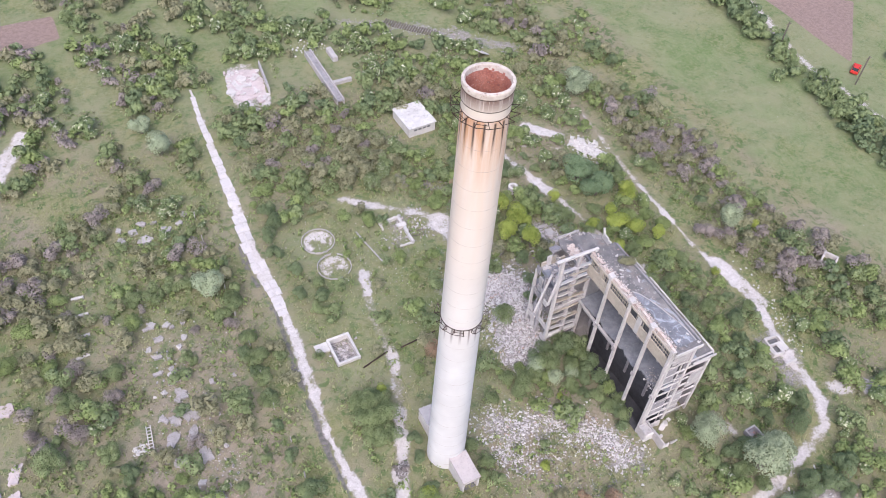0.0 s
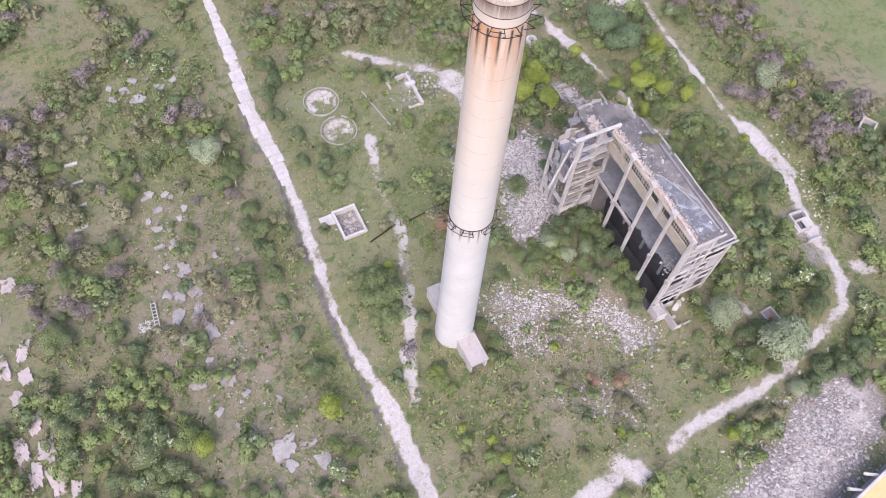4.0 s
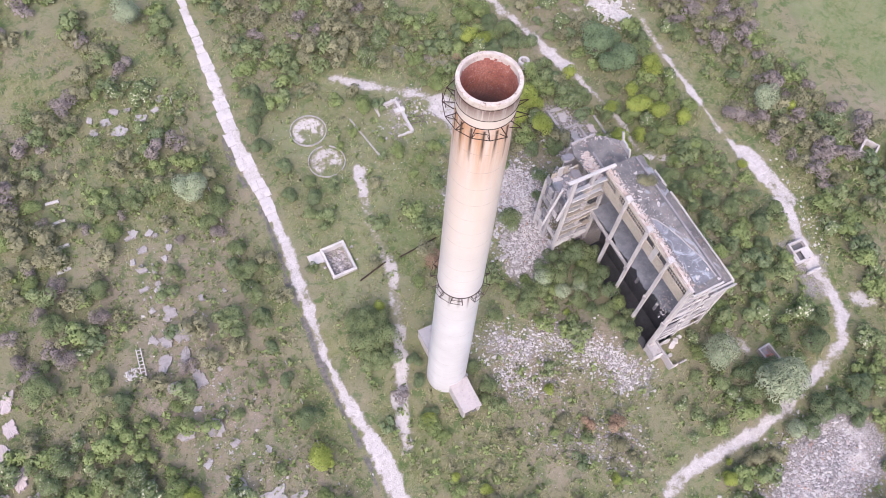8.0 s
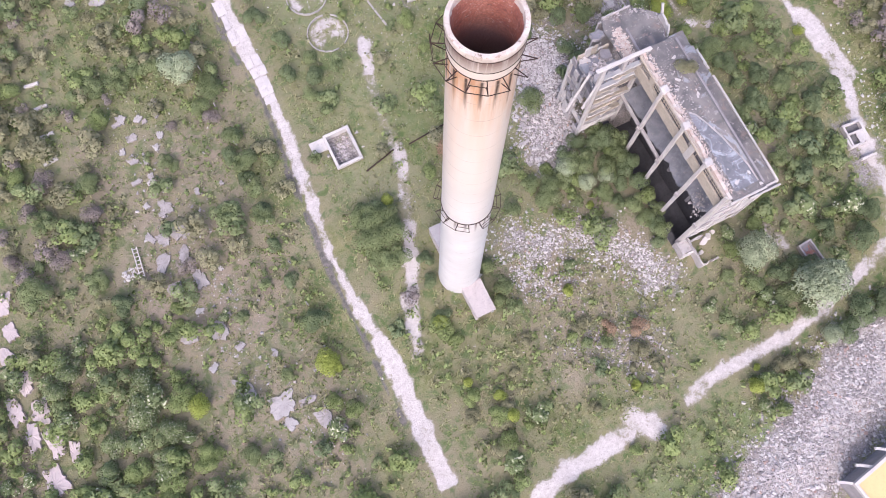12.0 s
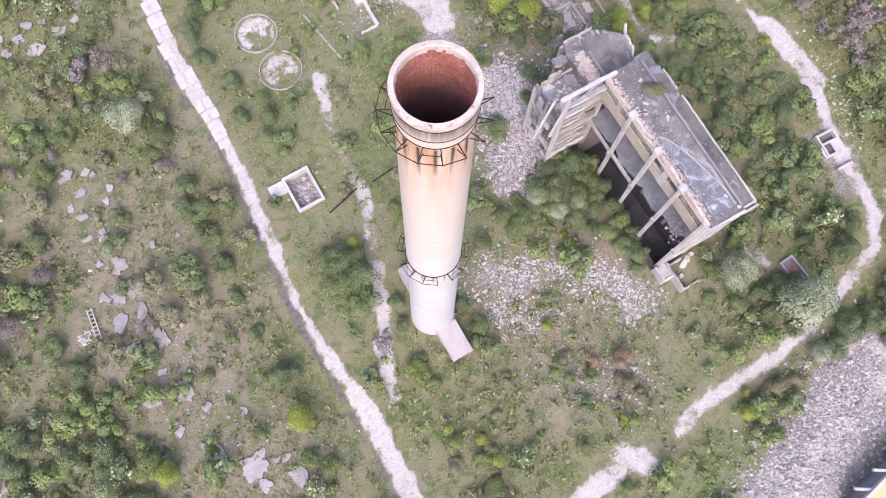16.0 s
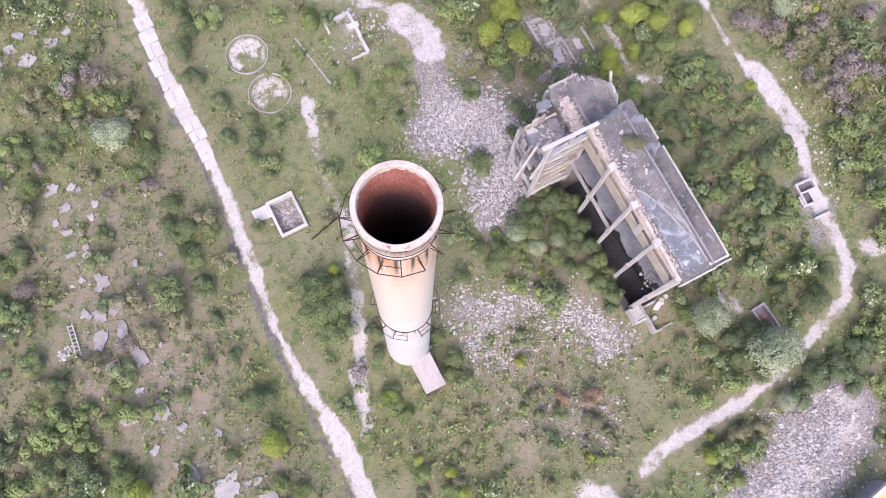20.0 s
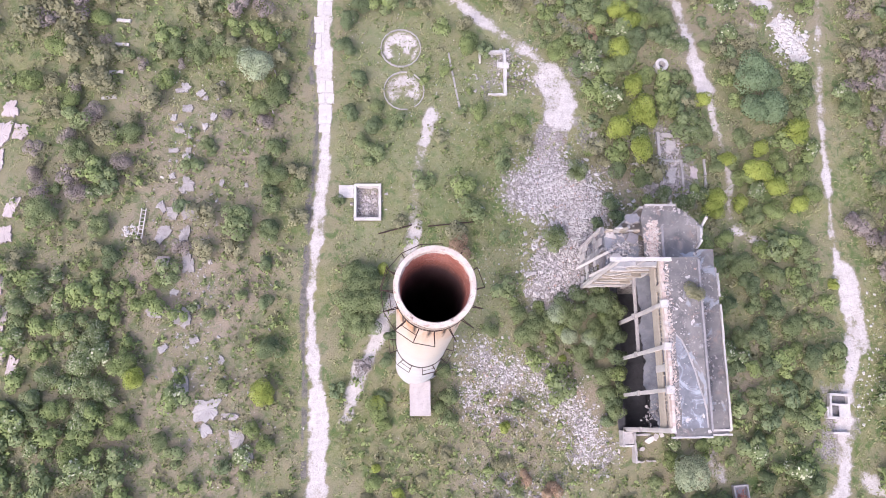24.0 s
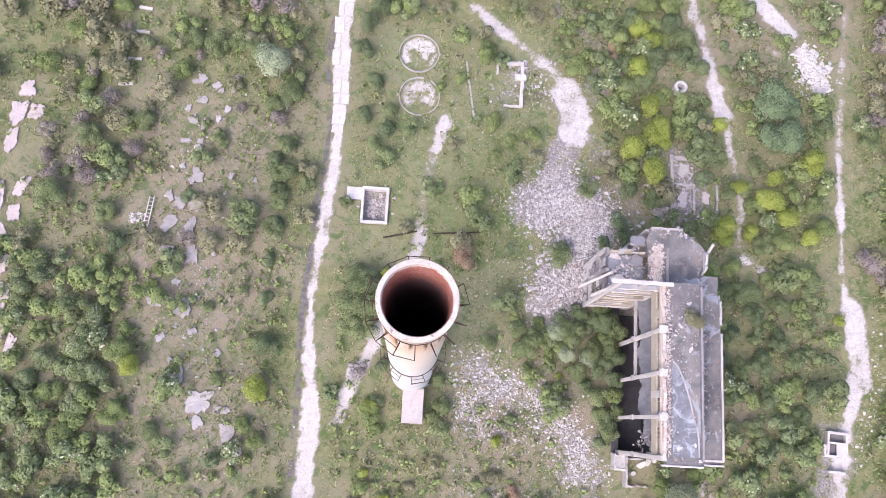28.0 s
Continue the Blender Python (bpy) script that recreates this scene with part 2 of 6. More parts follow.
LEAF = {
    "g": make_leaf("green_leaves", (0.194, 0.245, 0.107), (0.292, 0.340, 0.168)),
    "d": make_leaf("deep_green_leaves", (0.159, 0.211, 0.103), (0.237, 0.288, 0.155)),
    "b": make_leaf("bluish_dark_leaves", (0.17, 0.24, 0.125), (0.255, 0.33, 0.185)),
    "y": make_leaf("yellow_green_leaves", (0.279, 0.349, 0.070), (0.437, 0.484, 0.126)),
    "l": make_leaf("fresh_leaves", (0.224, 0.288, 0.103), (0.331, 0.387, 0.163)),
    "s": make_leaf("silver_leaves", (0.335, 0.39, 0.245), (0.455, 0.505, 0.34)),
    "p": make_leaf("bare_twigs", (0.279, 0.236, 0.221), (0.369, 0.315, 0.293)),
    "r": make_leaf("withered_leaves", (0.4, 0.275, 0.185), (0.49, 0.35, 0.24)),
    "w": make_leaf("blossoming_leaves", (0.189, 0.245, 0.107), (0.275, 0.327, 0.159), (0.661, 0.661, 0.49), 0.88),
    "o": make_leaf("olive_leaves", (0.255, 0.250, 0.142), (0.353, 0.338, 0.211)),
}
BARK = stone_like("bark", (0.24, 0.2, 0.17), (0.17, 0.145, 0.12), (0.05, 0.045, 0.04), 3.0)


def make_ground():
    """Meadow, dry steppe, bare soil, chalk dust and gravel, blended by the attributes of the sheet."""
    m = Nodes("steppe_ground")
    mid, fine, grit = m.noise(0.2, 6, rough=0.68, distort=0.6), m.noise(1.1, 6, rough=0.74), m.noise(4.5, 4, rough=0.75)
    clump = m.noise(0.5, 6, rough=0.72, distort=0.5)
    grass = m.mix(m.ramp(mid, 0.38, 0.6), (0.118, 0.148, 0.05), (0.236, 0.226, 0.113))
    grass = m.mix(m.ramp(fine, 0.44, 0.6, 0, 0.8), grass, (0.262, 0.242, 0.14))
    grass = m.mix(m.ramp(clump, 0.51, 0.6, 0, 0.9), grass, (0.07, 0.122, 0.036))
    grass = m.mix(m.ramp(grit, 0.56, 0.68, 0, 0.55), grass, (0.0837, 0.093, 0.0418))
    dry = m.mix(m.ramp(fine, 0.4, 0.6), (0.315, 0.256, 0.205), (0.238, 0.2, 0.145))
    dry = m.mix(m.ramp(clump, 0.5, 0.59, 0, 0.9), dry, (0.115, 0.145, 0.06))
    dry = m.mix(m.ramp(mid, 0.5, 0.68, 0, 0.5), dry, (0.285, 0.24, 0.195))
    dry = m.mix(m.ramp(grit, 0.6, 0.72, 0, 0.55), dry, (0.428, 0.372, 0.326))
    lush = m.mix(m.ramp(mid, 0.38, 0.62), (0.14, 0.19, 0.07), (0.2, 0.23, 0.108))
    lush = m.mix(m.ramp(m.noise(0.05, 5, distort=0.8), 0.45, 0.62, 0, 0.6), lush, (0.27, 0.26, 0.155))
    lush = m.mix(m.ramp(fine, 0.48, 0.66, 0, 0.6), lush, (0.25, 0.25, 0.155))
    lush = m.mix(m.ramp(clump, 0.58, 0.68, 0, 0.6), lush, (0.0977, 0.14, 0.0465))
    soil = m.mix(m.ramp(fine, 0.4, 0.6), (0.3, 0.215, 0.185), (0.23, 0.165, 0.14))
    dust = m.mix(m.ramp(fine, 0.38, 0.62), (0.64, 0.59, 0.58), (0.48, 0.435, 0.415))
    dust = m.mix(m.ramp(grit, 0.55, 0.68, 0, 0.7), dust, (0.36, 0.315, 0.28))
    margin = m.mix(m.ramp(fine, 0.4, 0.62), (0.36, 0.295, 0.265), (0.25, 0.215, 0.17))
    gravel = m.mix(m.ramp(grit, 0.42, 0.58), (0.17, 0.15, 0.14), (0.43, 0.39, 0.38))
    # Dark road margin, its edge shade included in the colour.
    verge = m.mix(m.ramp(fine, 0.4, 0.6), (0.2, 0.175, 0.17), (0.12, 0.115, 0.1))
    gravel = m.mix(m.ramp(fine, 0.52, 0.68, 0, 0.6), gravel, (0.24, 0.205, 0.19))

    def mask(name, soft=0.22, wob=0.9):
        rough = m.math("ADD", m.math("MULTIPLY", fine, 0.55), m.math("MULTIPLY", clump, 0.45))
        return m.ramp(m.math("ADD", m.attr(name), m.math("MULTIPLY", m.math("SUBTRACT", rough, 0.5), wob)), 0.5 - soft, 0.5 + soft)

    c = m.mix(mask("dry", 0.4, 1.3), grass, dry)
    c = m.mix(mask("lush", 0.25), c, lush)
    c = m.mix(mask("soil", 0.12, 0.2), c, soil)
    c = m.mix(mask("gravel", 0.2, 2.6), c, gravel)
    c = m.mix(mask("verge", 0.2, 1.5), c, verge)
    c = m.mix(m.math("MULTIPLY", mask("dust", 0.35, 1.8), 0.7), c, margin)
    bare = m.math("SUBTRACT", m.attr("dust"), 0.12)
    rough = m.math("ADD", m.math("MULTIPLY", fine, 0.6), m.math("MULTIPLY", m.noise(2.6, 5, rough=0.8), 0.4))
    bare = m.ramp(m.math("ADD", bare, m.math("MULTIPLY", m.math("SUBTRACT", rough, 0.5), 3.6)), 0.3, 0.75)
    c = m.mix(bare, c, dust)
    return m.done(c, 0.95, m.math("ADD", fine, grit), 0.7, 0.15)


GROUND = make_ground()


def make_plain(name, colour, rough=0.5, metal=0.0):
    m = Nodes(name)
    return m.done(m.mix(m.noise(2, 4), colour, tuple(v * 0.8 for v in colour)), rough, None, metal=metal)


CAR_RED = make_plain("red_paint", (0.6, 0.04, 0.03), 0.3)
RUBBER = make_plain("rubber", (0.02, 0.02, 0.02), 0.8)
GLASS_DARK = make_plain("dark_glass", (0.03, 0.035, 0.04), 0.1)
TIMBER = stone_like("weathered_timber", (0.2, 0.17, 0.14), (0.14, 0.12, 0.1), (0.07, 0.06, 0.05), 2.0)
WHITE_STONE = stone_like("chalk_stone", (0.6, 0.57, 0.555), (0.48, 0.45, 0.435), (0.36, 0.32, 0.3), 1.2)


def make_rubble():
    m = Nodes("rubble_stone")
    isl = m.n("ShaderNodeNewGeometry").outputs["Random Per Island"]
    c = m.mix(m.ramp(isl, 0, 1), (0.24, 0.215, 0.21), (0.55, 0.505, 0.5))
    c = m.mix(m.ramp(isl, 0.955, 0.96), c, (0.42, 0.3, 0.26))
    c = m.mix(m.ramp(m.noise(4, 4), 0.55, 0.7, 0, 0.5), c, (0.25, 0.22, 0.21))
    return m.done(c, 0.95, m.noise(9, 3), 0.4, 0.03)


RUBBLE = make_rubble()


def make_grass_blade():
    m = Nodes("grass_blades")
    isl = m.n("ShaderNodeNewGeometry").outputs["Random Per Island"]
    c = m.mix(m.ramp(m.noise(0.12, 4), 0.38, 0.62), (0.15, 0.2, 0.065), (0.25, 0.25, 0.12))
    c = m.mix(m.ramp(isl, 0.3, 1.0, 0, 0.8), c, (0.36, 0.33, 0.2))
    return m.done(c, 0.9)


BLADE = make_grass_blade()

# ---- small tools ----
rng = np.random.default_rng(7)
LATTICE = rng.random((256, 256))


def value_noise(x, y):
    xi, yi = np.floor(x).astype(int), np.floor(y).astype(int)
    fx, fy = x - xi, y - yi
    fx, fy = fx * fx * (3 - 2 * fx), fy * fy * (3 - 2 * fy)
    a, b = LATTICE[xi % 256, yi % 256], LATTICE[(xi + 1) % 256, yi % 256]
    c, d = LATTICE[xi % 256, (yi + 1) % 256], LATTICE[(xi + 1) % 256, (yi + 1) % 256]
    return (a * (1 - fx) + b * fx) * (1 - fy) + (c * (1 - fx) + d * fx) * fy


def fbm(x, y, size, octaves=4, shift=0.0):
    x, y = np.asarray(x, float), np.asarray(y, float)
    total, amp, norm = 0.0, 1.0, 0.0
    for k in range(octaves):
        s = 2.0**k / size
        total = total + amp * value_noise(x * s + shift + 17.3 * k, y * s + 3.1 * shift + 9.7 * k)
        norm += amp
        amp *= 0.55
    return total / norm


def step(v, lo, hi):
    t = np.clip((np.asarray(v, float) - lo) / (hi - lo), 0, 1)
    return t * t * (3 - 2 * t)


def line_gap(x, y, pts):
    """Distance to a polyline."""
    best = np.full(np.shape(x), 1e9)
    for (ax, ay), (bx, by) in zip(pts[:-1], pts[1:]):
        dx, dy = bx - ax, by - ay
        t = np.clip(((x - ax) * dx + (y - ay) * dy) / (dx * dx + dy * dy), 0, 1)
        best = np.minimum(best, np.hypot(x - ax - t * dx, y - ay - t * dy))
    return best


def thing(name, label, category, x=0.0, y=0.0, z=0.0, rz=0.0, group="", kind=""):
    ob = new(name)
    ob.matrix_world = pose(x, y, z, 0, 0, rz)
    return tagged(ob, label, category, group, kind)


def part(name, bm, material, parent=None, label="", smooth=False):
    """One mesh object from a bmesh (or a ready mesh), under its parent."""
    if isinstance(bm, bpy.types.Mesh):
        mesh = bm
    else:
        mesh = bpy.data.meshes.new(name)
        if smooth:
            for f in bm.faces:
                f.smooth = True
        bm.to_mesh(mesh)
        bm.free()
    if material and not mesh.materials:
        mesh.materials.append(material)
    ob = new(name, mesh)
    if parent is not None:
        ob.parent = parent
    if label:
        ob["label"] = label
    return ob


def raw(name, verts, faces, material):
    mesh = bpy.data.meshes.new(name)
    mesh.from_pydata(verts, [], faces)
    mesh.materials.append(material)
    mesh.update()
    return mesh


def add_box(bm, x0, x1, y0, y1, z0, z1, wear=0.0, seed=0, m=None):
    r = random.Random(seed)
    v = []
    for z in (z0, z1):
        for x, y in ((x0, y0), (x1, y0), (x1, y1), (x0, y1)):
            co = Vector((x + r.uniform(-wear, wear), y + r.uniform(-wear, wear), z + r.uniform(-wear, wear)))
            v.append(bm.verts.new(m @ co if m else co))
    for q in ((3, 2, 1, 0), (4, 5, 6, 7), (0, 1, 5, 4), (1, 2, 6, 5), (2, 3, 7, 6), (3, 0, 4, 7)):
        bm.faces.new([v[i] for i in q])


def worn_box(x0, x1, y0, y1, z0, z1, wear=0.03, cut=0.4, bevel=0.03, seed=0, m=None):
    """A bevelled, slightly chipped block."""
    bm = bmesh.new()
    add_box(bm, x0, x1, y0, y1, z0, z1)
    bmesh.ops.bevel(bm, geom=list(bm.edges), offset=bevel, segments=1, affect="EDGES")
    longest = max(x1 - x0, y1 - y0, z1 - z0)
    n = int(min(8, longest / max(cut, 0.2)))
    if n > 1:
        bmesh.ops.subdivide_edges(bm, edges=[e for e in bm.edges if e.calc_length() > longest * 0.6], cuts=n, use_grid_fill=True)
    r = random.Random(seed)
    for v in bm.verts:
        v.co += Vector((r.uniform(-wear, wear), r.uniform(-wear, wear), r.uniform(-wear, wear)))
    if m is not None:
        bmesh.ops.transform(bm, matrix=m, verts=bm.verts)
    bm.normal_update()
    return bm


def bar(p, q, w, h=None, wear=0.0, seed=0):
    """A square bar from p to q."""
    p, q = Vector(p), Vector(q)
    h = h or w
    d = q - p
    m = Matrix.Translation(p) @ d.to_track_quat("Z", "Y").to_matrix().to_4x4()
    bm = bmesh.new()
    add_box(bm, -w / 2, w / 2, -h / 2, h / 2, 0, d.length, wear, seed, m)
    return bm


def join(bms):
    """Several bmeshes as one."""
    out = bmesh.new()
    for b in bms:
        mesh = bpy.data.meshes.new("part")
        b.to_mesh(mesh)
        b.free()
        out.from_mesh(mesh)
        bpy.data.meshes.remove(mesh)
    return out


def ragged_slab(rx, ry, thick, seed, points=14, wear=0.18, square=0.6):
    """A broken plate with an uneven outline and a chipped upper edge."""
    r = random.Random(seed)
    top, low = [], []
    bm = bmesh.new()
    for k in range(points):
        a = 2 * math.pi * k / points
        c, s = math.cos(a), math.sin(a)
        f = 1 / max(abs(c), abs(s)) ** square * (1 - r.random() * wear)
        top.append(bm.verts.new((rx * c * f * 0.97, ry * s * f * 0.97, thick * (1 + r.uniform(-0.15, 0.1)))))
        low.append(bm.verts.new((rx * c * f, ry * s * f, -0.25)))
    bm.faces.new(top)
    for k in range(points):
        bm.faces.new((low[k], low[(k + 1) % points], top[(k + 1) % points], top[k]))
    return bm

# ---- ground ----
CX, CY = 32.35, 52.0
TRACK_MID = [(34.9, 88), (33.1, 80.2), (32.5, 74.5), (32.0, 69.2), (30.1, 63.3), (27.3, 56.3), (24.6, 50.5), (22.7, 44.5)]
TRACK_ARC = [(38.6, 105.5), (42.2, 102.4), (47.3, 98.4), (49.8, 96.8), (52.0, 93.5)]
TRACK_EAST = [(70.6, 111), (71.2, 108.4), (72.3, 102.6), (74.1, 96.2), (75.3, 91.2)]
TRACK_EAST_THIN = [(75.3, 91.2), (76.2, 85.5), (77.1, 81.0), (77.5, 77.5), (77.0, 72.0)]
LANE = [(94.5, 112), (93.2, 100), (92.2, 88.2), (91.9, 81.3), (92.0, 75.5), (91.7, 69.0), (92.2, 62.7)]
LANE_WIDE = [(92.6, 64), (93.6, 58.1), (93.2, 53.5)]
LANE_SOUTH = [(93.2, 53.5), (91.4, 48.9), (90.4, 44.5), (90.0, 40.1), (88.8, 34.5), (86.0, 30.8), (78.3, 28.6), (71.8, 26.8), (67.9, 26.2), (61.7, 26.1), (57.3, 25.8), (51.4, 24.6)]
PATCH_SOUTH = [(46.0, 24.6), (41.4, 24.4), (36.2, 23.9), (32.0, 23.6), (27.0, 21.5)]
QUARRY = [(80.6, 110.2), (83.0, 107.8), (85.4, 105.2)]
QUARRY_EAST = [(87.4, 101.6), (89.0, 99.0), (89.8, 97.0)]
YARD = [(51.9, 93.2), (53.2, 91.0), (53.8, 88.6), (53.4, 87.0)]
HEAP_NORTH = [(48.5, 75.8), (53.8, 77.0), (57.0, 72.5), (53.5, 67.0), (51.5, 62.5)]
HEAP_SOUTH = [(77.0, 19.0), (68.5, 15.5), (60.0, 11.8), (52.0, 8.5), (43.0, 3.0)]
STONY = [(40.0, 53.8), (43.6, 50.4), (49.6, 50.0), (51.4, 47.2), (53.7, 45.0), (54.9, 41.5), (56.0, 39.6)]
STONY_WEST = [(43.0, 50.5), (39.5, 48.0), (41.5, 45.0), (47.2, 44.4)]
STONY_SOUTH = [(42.0, 38.0), (46.0, 34.5), (49.0, 31.0), (50.5, 36.0)]
WEST_LANE = [(-11.5, 146), (-14.1, 141.2), (-16.8, 135.6), (-21, 128)]
FAR_LANE = [(160, 132), (154.4, 113), (152.6, 100), (153.6, 88), (153, 74)]
FAR_TRACK = [(62, 160), (72, 153), (82, 146), (92, 136)]
MEADOW_TRACK = [(112, 186), (115, 158), (116.3, 133.5), (116.2, 112.5), (116.9, 95.0), (117.0, 83.2), (116.6, 71.6), (117.9, 63.1), (120, 50)]
MAIN_ROAD = [(19.6, 28), (19.2, 45), (18.4, 57), (19.4, 68), (19.9, 80), (19.8, 94), (19.7, 106), (20.6, 120), (21.3, 146)]
ROAD_EDGES = [(28, 17.8, 20.6), (35.7, 17.8, 20.9), (38.2, 18.0, 20.8), (43, 17.8, 21.0), (45.4, 17.9, 20.9), (47.9, 17.9, 20.6), (50.3, 17.8, 20.3), (52.8, 17.6, 19.9), (55.3, 17.6, 19.3), (57.9, 17.6, 19.0), (63, 17.7, 19.0),
              (65.6, 17.8, 19.4), (68.3, 17.9, 20.0), (71.2, 18.1, 20.3), (74, 18.1, 20.3), (76.7, 18.5, 20.7), (79.5, 18.8, 20.8), (82.3, 18.9, 20.9), (85, 19.1, 20.9), (87.9, 18.8, 21.0), (90.8, 18.6, 21.2), (94.8, 18.0, 21.0),
              (98.4, 18.2, 20.8), (102, 18.2, 20.8), (105.5, 18.4, 20.9), (109, 18.9, 21.2), (114, 19.3, 21.5), (118.4, 19.6, 21.6), (122, 19.9, 21.6), (128, 20.2, 21.8), (134, 20.6, 22.0), (140, 20.9, 22.2), (146, 21.3, 22.5)]
PIT = (24.0, 27.8, 71.9, 77.1)


def height(x, y):
    """Gentle humps, heaps of rubble and the sunken pit."""
    x, y = np.asarray(x, float), np.asarray(y, float)
    z = 0.5 * (fbm(x, y, 9.0, 3, 5.0) - 0.5) + 0.12 * (fbm(x, y, 1.6, 2, 2.0) - 0.5)
    z = z + 0.9 * step(line_gap(x, y, HEAP_NORTH), 6.5, 1.0) * fbm(x, y, 3.0, 3, 8.0)
    z = z + 1.2 * step(line_gap(x, y, HEAP_SOUTH), 6.0, 1.0) * fbm(x, y, 3.0, 3, 9.0)
    keep = step(line_gap(x, y, MAIN_ROAD), 1.2, 4.0) * step(np.hypot(x - CX, y - CY), 3.5, 7.0)
    keep = keep * np.maximum(step(np.abs(x - 62) - 8, 0.0, 2.0), step(np.abs(y - 55) - 15, 0.0, 2.0))
    z = z * keep
    cellar = (x > 59.75) & (x < 64.95) & (y > 43.2) & (y < 62.0)
    z = np.where(cellar, -3.6, z)
    inside = (x > PIT[0] + 0.3) & (x < PIT[1] - 0.3) & (y > PIT[2] + 0.3) & (y < PIT[3] - 0.3)
    return np.where(inside, -1.1 + 0.5 * fbm(x, y, 1.5, 2), z)


def gz(x, y):
    return float(height(x, y))


def spaced(*spans):
    out = []
    for lo, hi, n in spans:
        out.extend(np.linspace(lo, hi, n, endpoint=False))
    out.append(spans[-1][1])
    return np.array(out)


gx = spaced((-2500, -300, 6), (-300, -40, 26), (-40, 122, 350), (122, 215, 80), (215, 500, 20), (500, 2500, 6))
gy = spaced((-2500, -300, 6), (-300, -15, 26), (-15, 156, 370), (156, 235, 70), (235, 500, 20), (500, 2500, 6))
GX, GY = np.meshgrid(gx, gy)
X, Y = GX.ravel(), GY.ravel()
N1 = fbm(X, Y, 7.0, 4, 1.0)
N2 = fbm(X, Y, 2.2, 4, 4.0)


def strip(pts, wide, edge=1.0, rough=1.0):
    """1 inside a strip of half-width wide, falling off raggedly."""
    return step(line_gap(X, Y, pts) + rough * (N2 - 0.5) * 3.0 + rough * (N1 - 0.5) * 1.6, wide + edge, wide - edge)


dust = np.zeros_like(X)
for pts, wide, amount in ((TRACK_ARC, 0.75, 0.8), (TRACK_EAST, 1.0, 1.05), (TRACK_EAST_THIN, 0.55, 1.0), (LANE[2:], 0.55, 0.98), (LANE[:3], 0.4, 0.62), (((75.5, 106.2), (80.1, 103.6), (84.0, 101.4)), 0.4, 0.9),
                          (LANE_WIDE, 1.45, 1.0), (LANE_SOUTH, 0.85, 0.92), (PATCH_SOUTH, 1.0, 1.0), (QUARRY, 1.3, 1.2), (QUARRY_EAST, 1.1, 1.2), (YARD, 2.2, 0.98), (((53.0, 85.5), (51.2, 82.5), (50.4, 79.5)), 0.8, 0.6), (((57.5, 86.0), (59.0, 83.0)), 0.9, 0.6),
                          (WEST_LANE, 1.6, 1.1), (FAR_LANE, 1.0, 0.7), (((43.6, 25.4), (45.6, 23.4)), 1.6, 1.0),
                          (((77.5, 70.2), (82.4, 67.2)), 0.9, 1.1), (((97.5, 33.5), (103.5, 31.5)), 1.7, 0.95), (((62, 86), (65, 80)), 0.5, 0.5),
                          (((92.4, 36), (95, 34)), 1.0, 0.8), (((71.5, 40.5), (72.6, 36.5)), 0.9, 0.6), (((33, 140), (33.5, 150)), 3.6, 0.75)):
    dust = np.maximum(dust, amount * strip(pts, wide, 0.6, 0.55))
dust = dust * (0.66 + 0.6 * step(fbm(X, Y, 2.4, 3, 27.0), 0.28, 0.62))
ry, rl, rr_ = zip(*ROAD_EDGES)
inner = np.minimum(X - np.interp(Y, ry, rl), np.interp(Y, ry, rr_) - X) + 0.9 * (fbm(X, Y, 1.5, 3, 31.0) - 0.5)
inner = np.where((Y > 28) & (Y < 146), inner, -9.0)
dust = np.maximum(dust, (1.02 + 1.3 * (fbm(X, Y, 1.3, 3, 37.0) - 0.5) + 0.5 * (fbm(X, Y, 6.0, 2, 47.0) - 0.5)) * step(inner, -0.05, 0.55))
dust = np.maximum(dust, 0.72 * strip(HEAP_SOUTH, 4.4, 2.0) * step(fbm(X, Y, 4.0, 3, 29.0), 0.28, 0.5))
patchy = step(fbm(X, Y, 5.0, 3, 12.0), 0.4, 0.55)
dust = np.maximum(dust, strip(TRACK_MID, 0.8, 0.5, 0.5) * (0.45 + 0.65 * patchy))
for cx, cy in ((30.7, 97.7), (31.1, 91.1)):
    dust = np.maximum(dust, (1.3 if cy > 95 else 0.95) * step(np.hypot(X - cx, Y - cy), 2.9, 2.0) * step(fbm(X, Y, 2.6, 3, 3.0 + cy), 0.3, 0.5))
dust = np.maximum(dust, 1.05 * strip([(28.4, 58.5), (26.6, 54.0), (24.8, 50.0), (23.2, 45.5)], 0.75, 0.5, 0.5))
# Dark strip down the road's left edge: broken margin with shade painted in.
verge = 0.8 * strip([(l - 0.3, y) for y, l, r in ROAD_EDGES if 36 < y < 104], 0.36, 0.25, 0.4)
gravel = np.zeros_like(X)
for pts, wide, amount in ((HEAP_NORTH, 4.0, 0.75), (((52.0, 86), (51.0, 80), (53.5, 76)), 2.6, 0.8), (((56.5, 86), (60, 79)), 1.6, 0.6), (HEAP_SOUTH, 5.6, 1.0), (STONY, 2.4, 0.56), (STONY_WEST, 1.4, 0.42), (STONY_SOUTH, 2.2, 0.42), (FAR_TRACK, 1.8, 0.62),
                          (((60, 79), (66, 76)), 2.0, 0.7), (((57, 93), (59, 98)), 2.0, 0.6), (((88, 40), (90, 47)), 2.0, 0.7), (((42.5, 91), (46, 96)), 1.8, 0.6),
                          (((69, 84), (70, 76)), 2.2, 0.6), (((51, 105), (58, 101)), 1.8, 0.5)):
    gravel = np.maximum(gravel, amount * strip(pts, wide, 1.8, 1.6))
inpit = (X > PIT[0]) & (X < PIT[1]) & (Y > PIT[2]) & (Y < PIT[3])
gravel[inpit] = 0.7
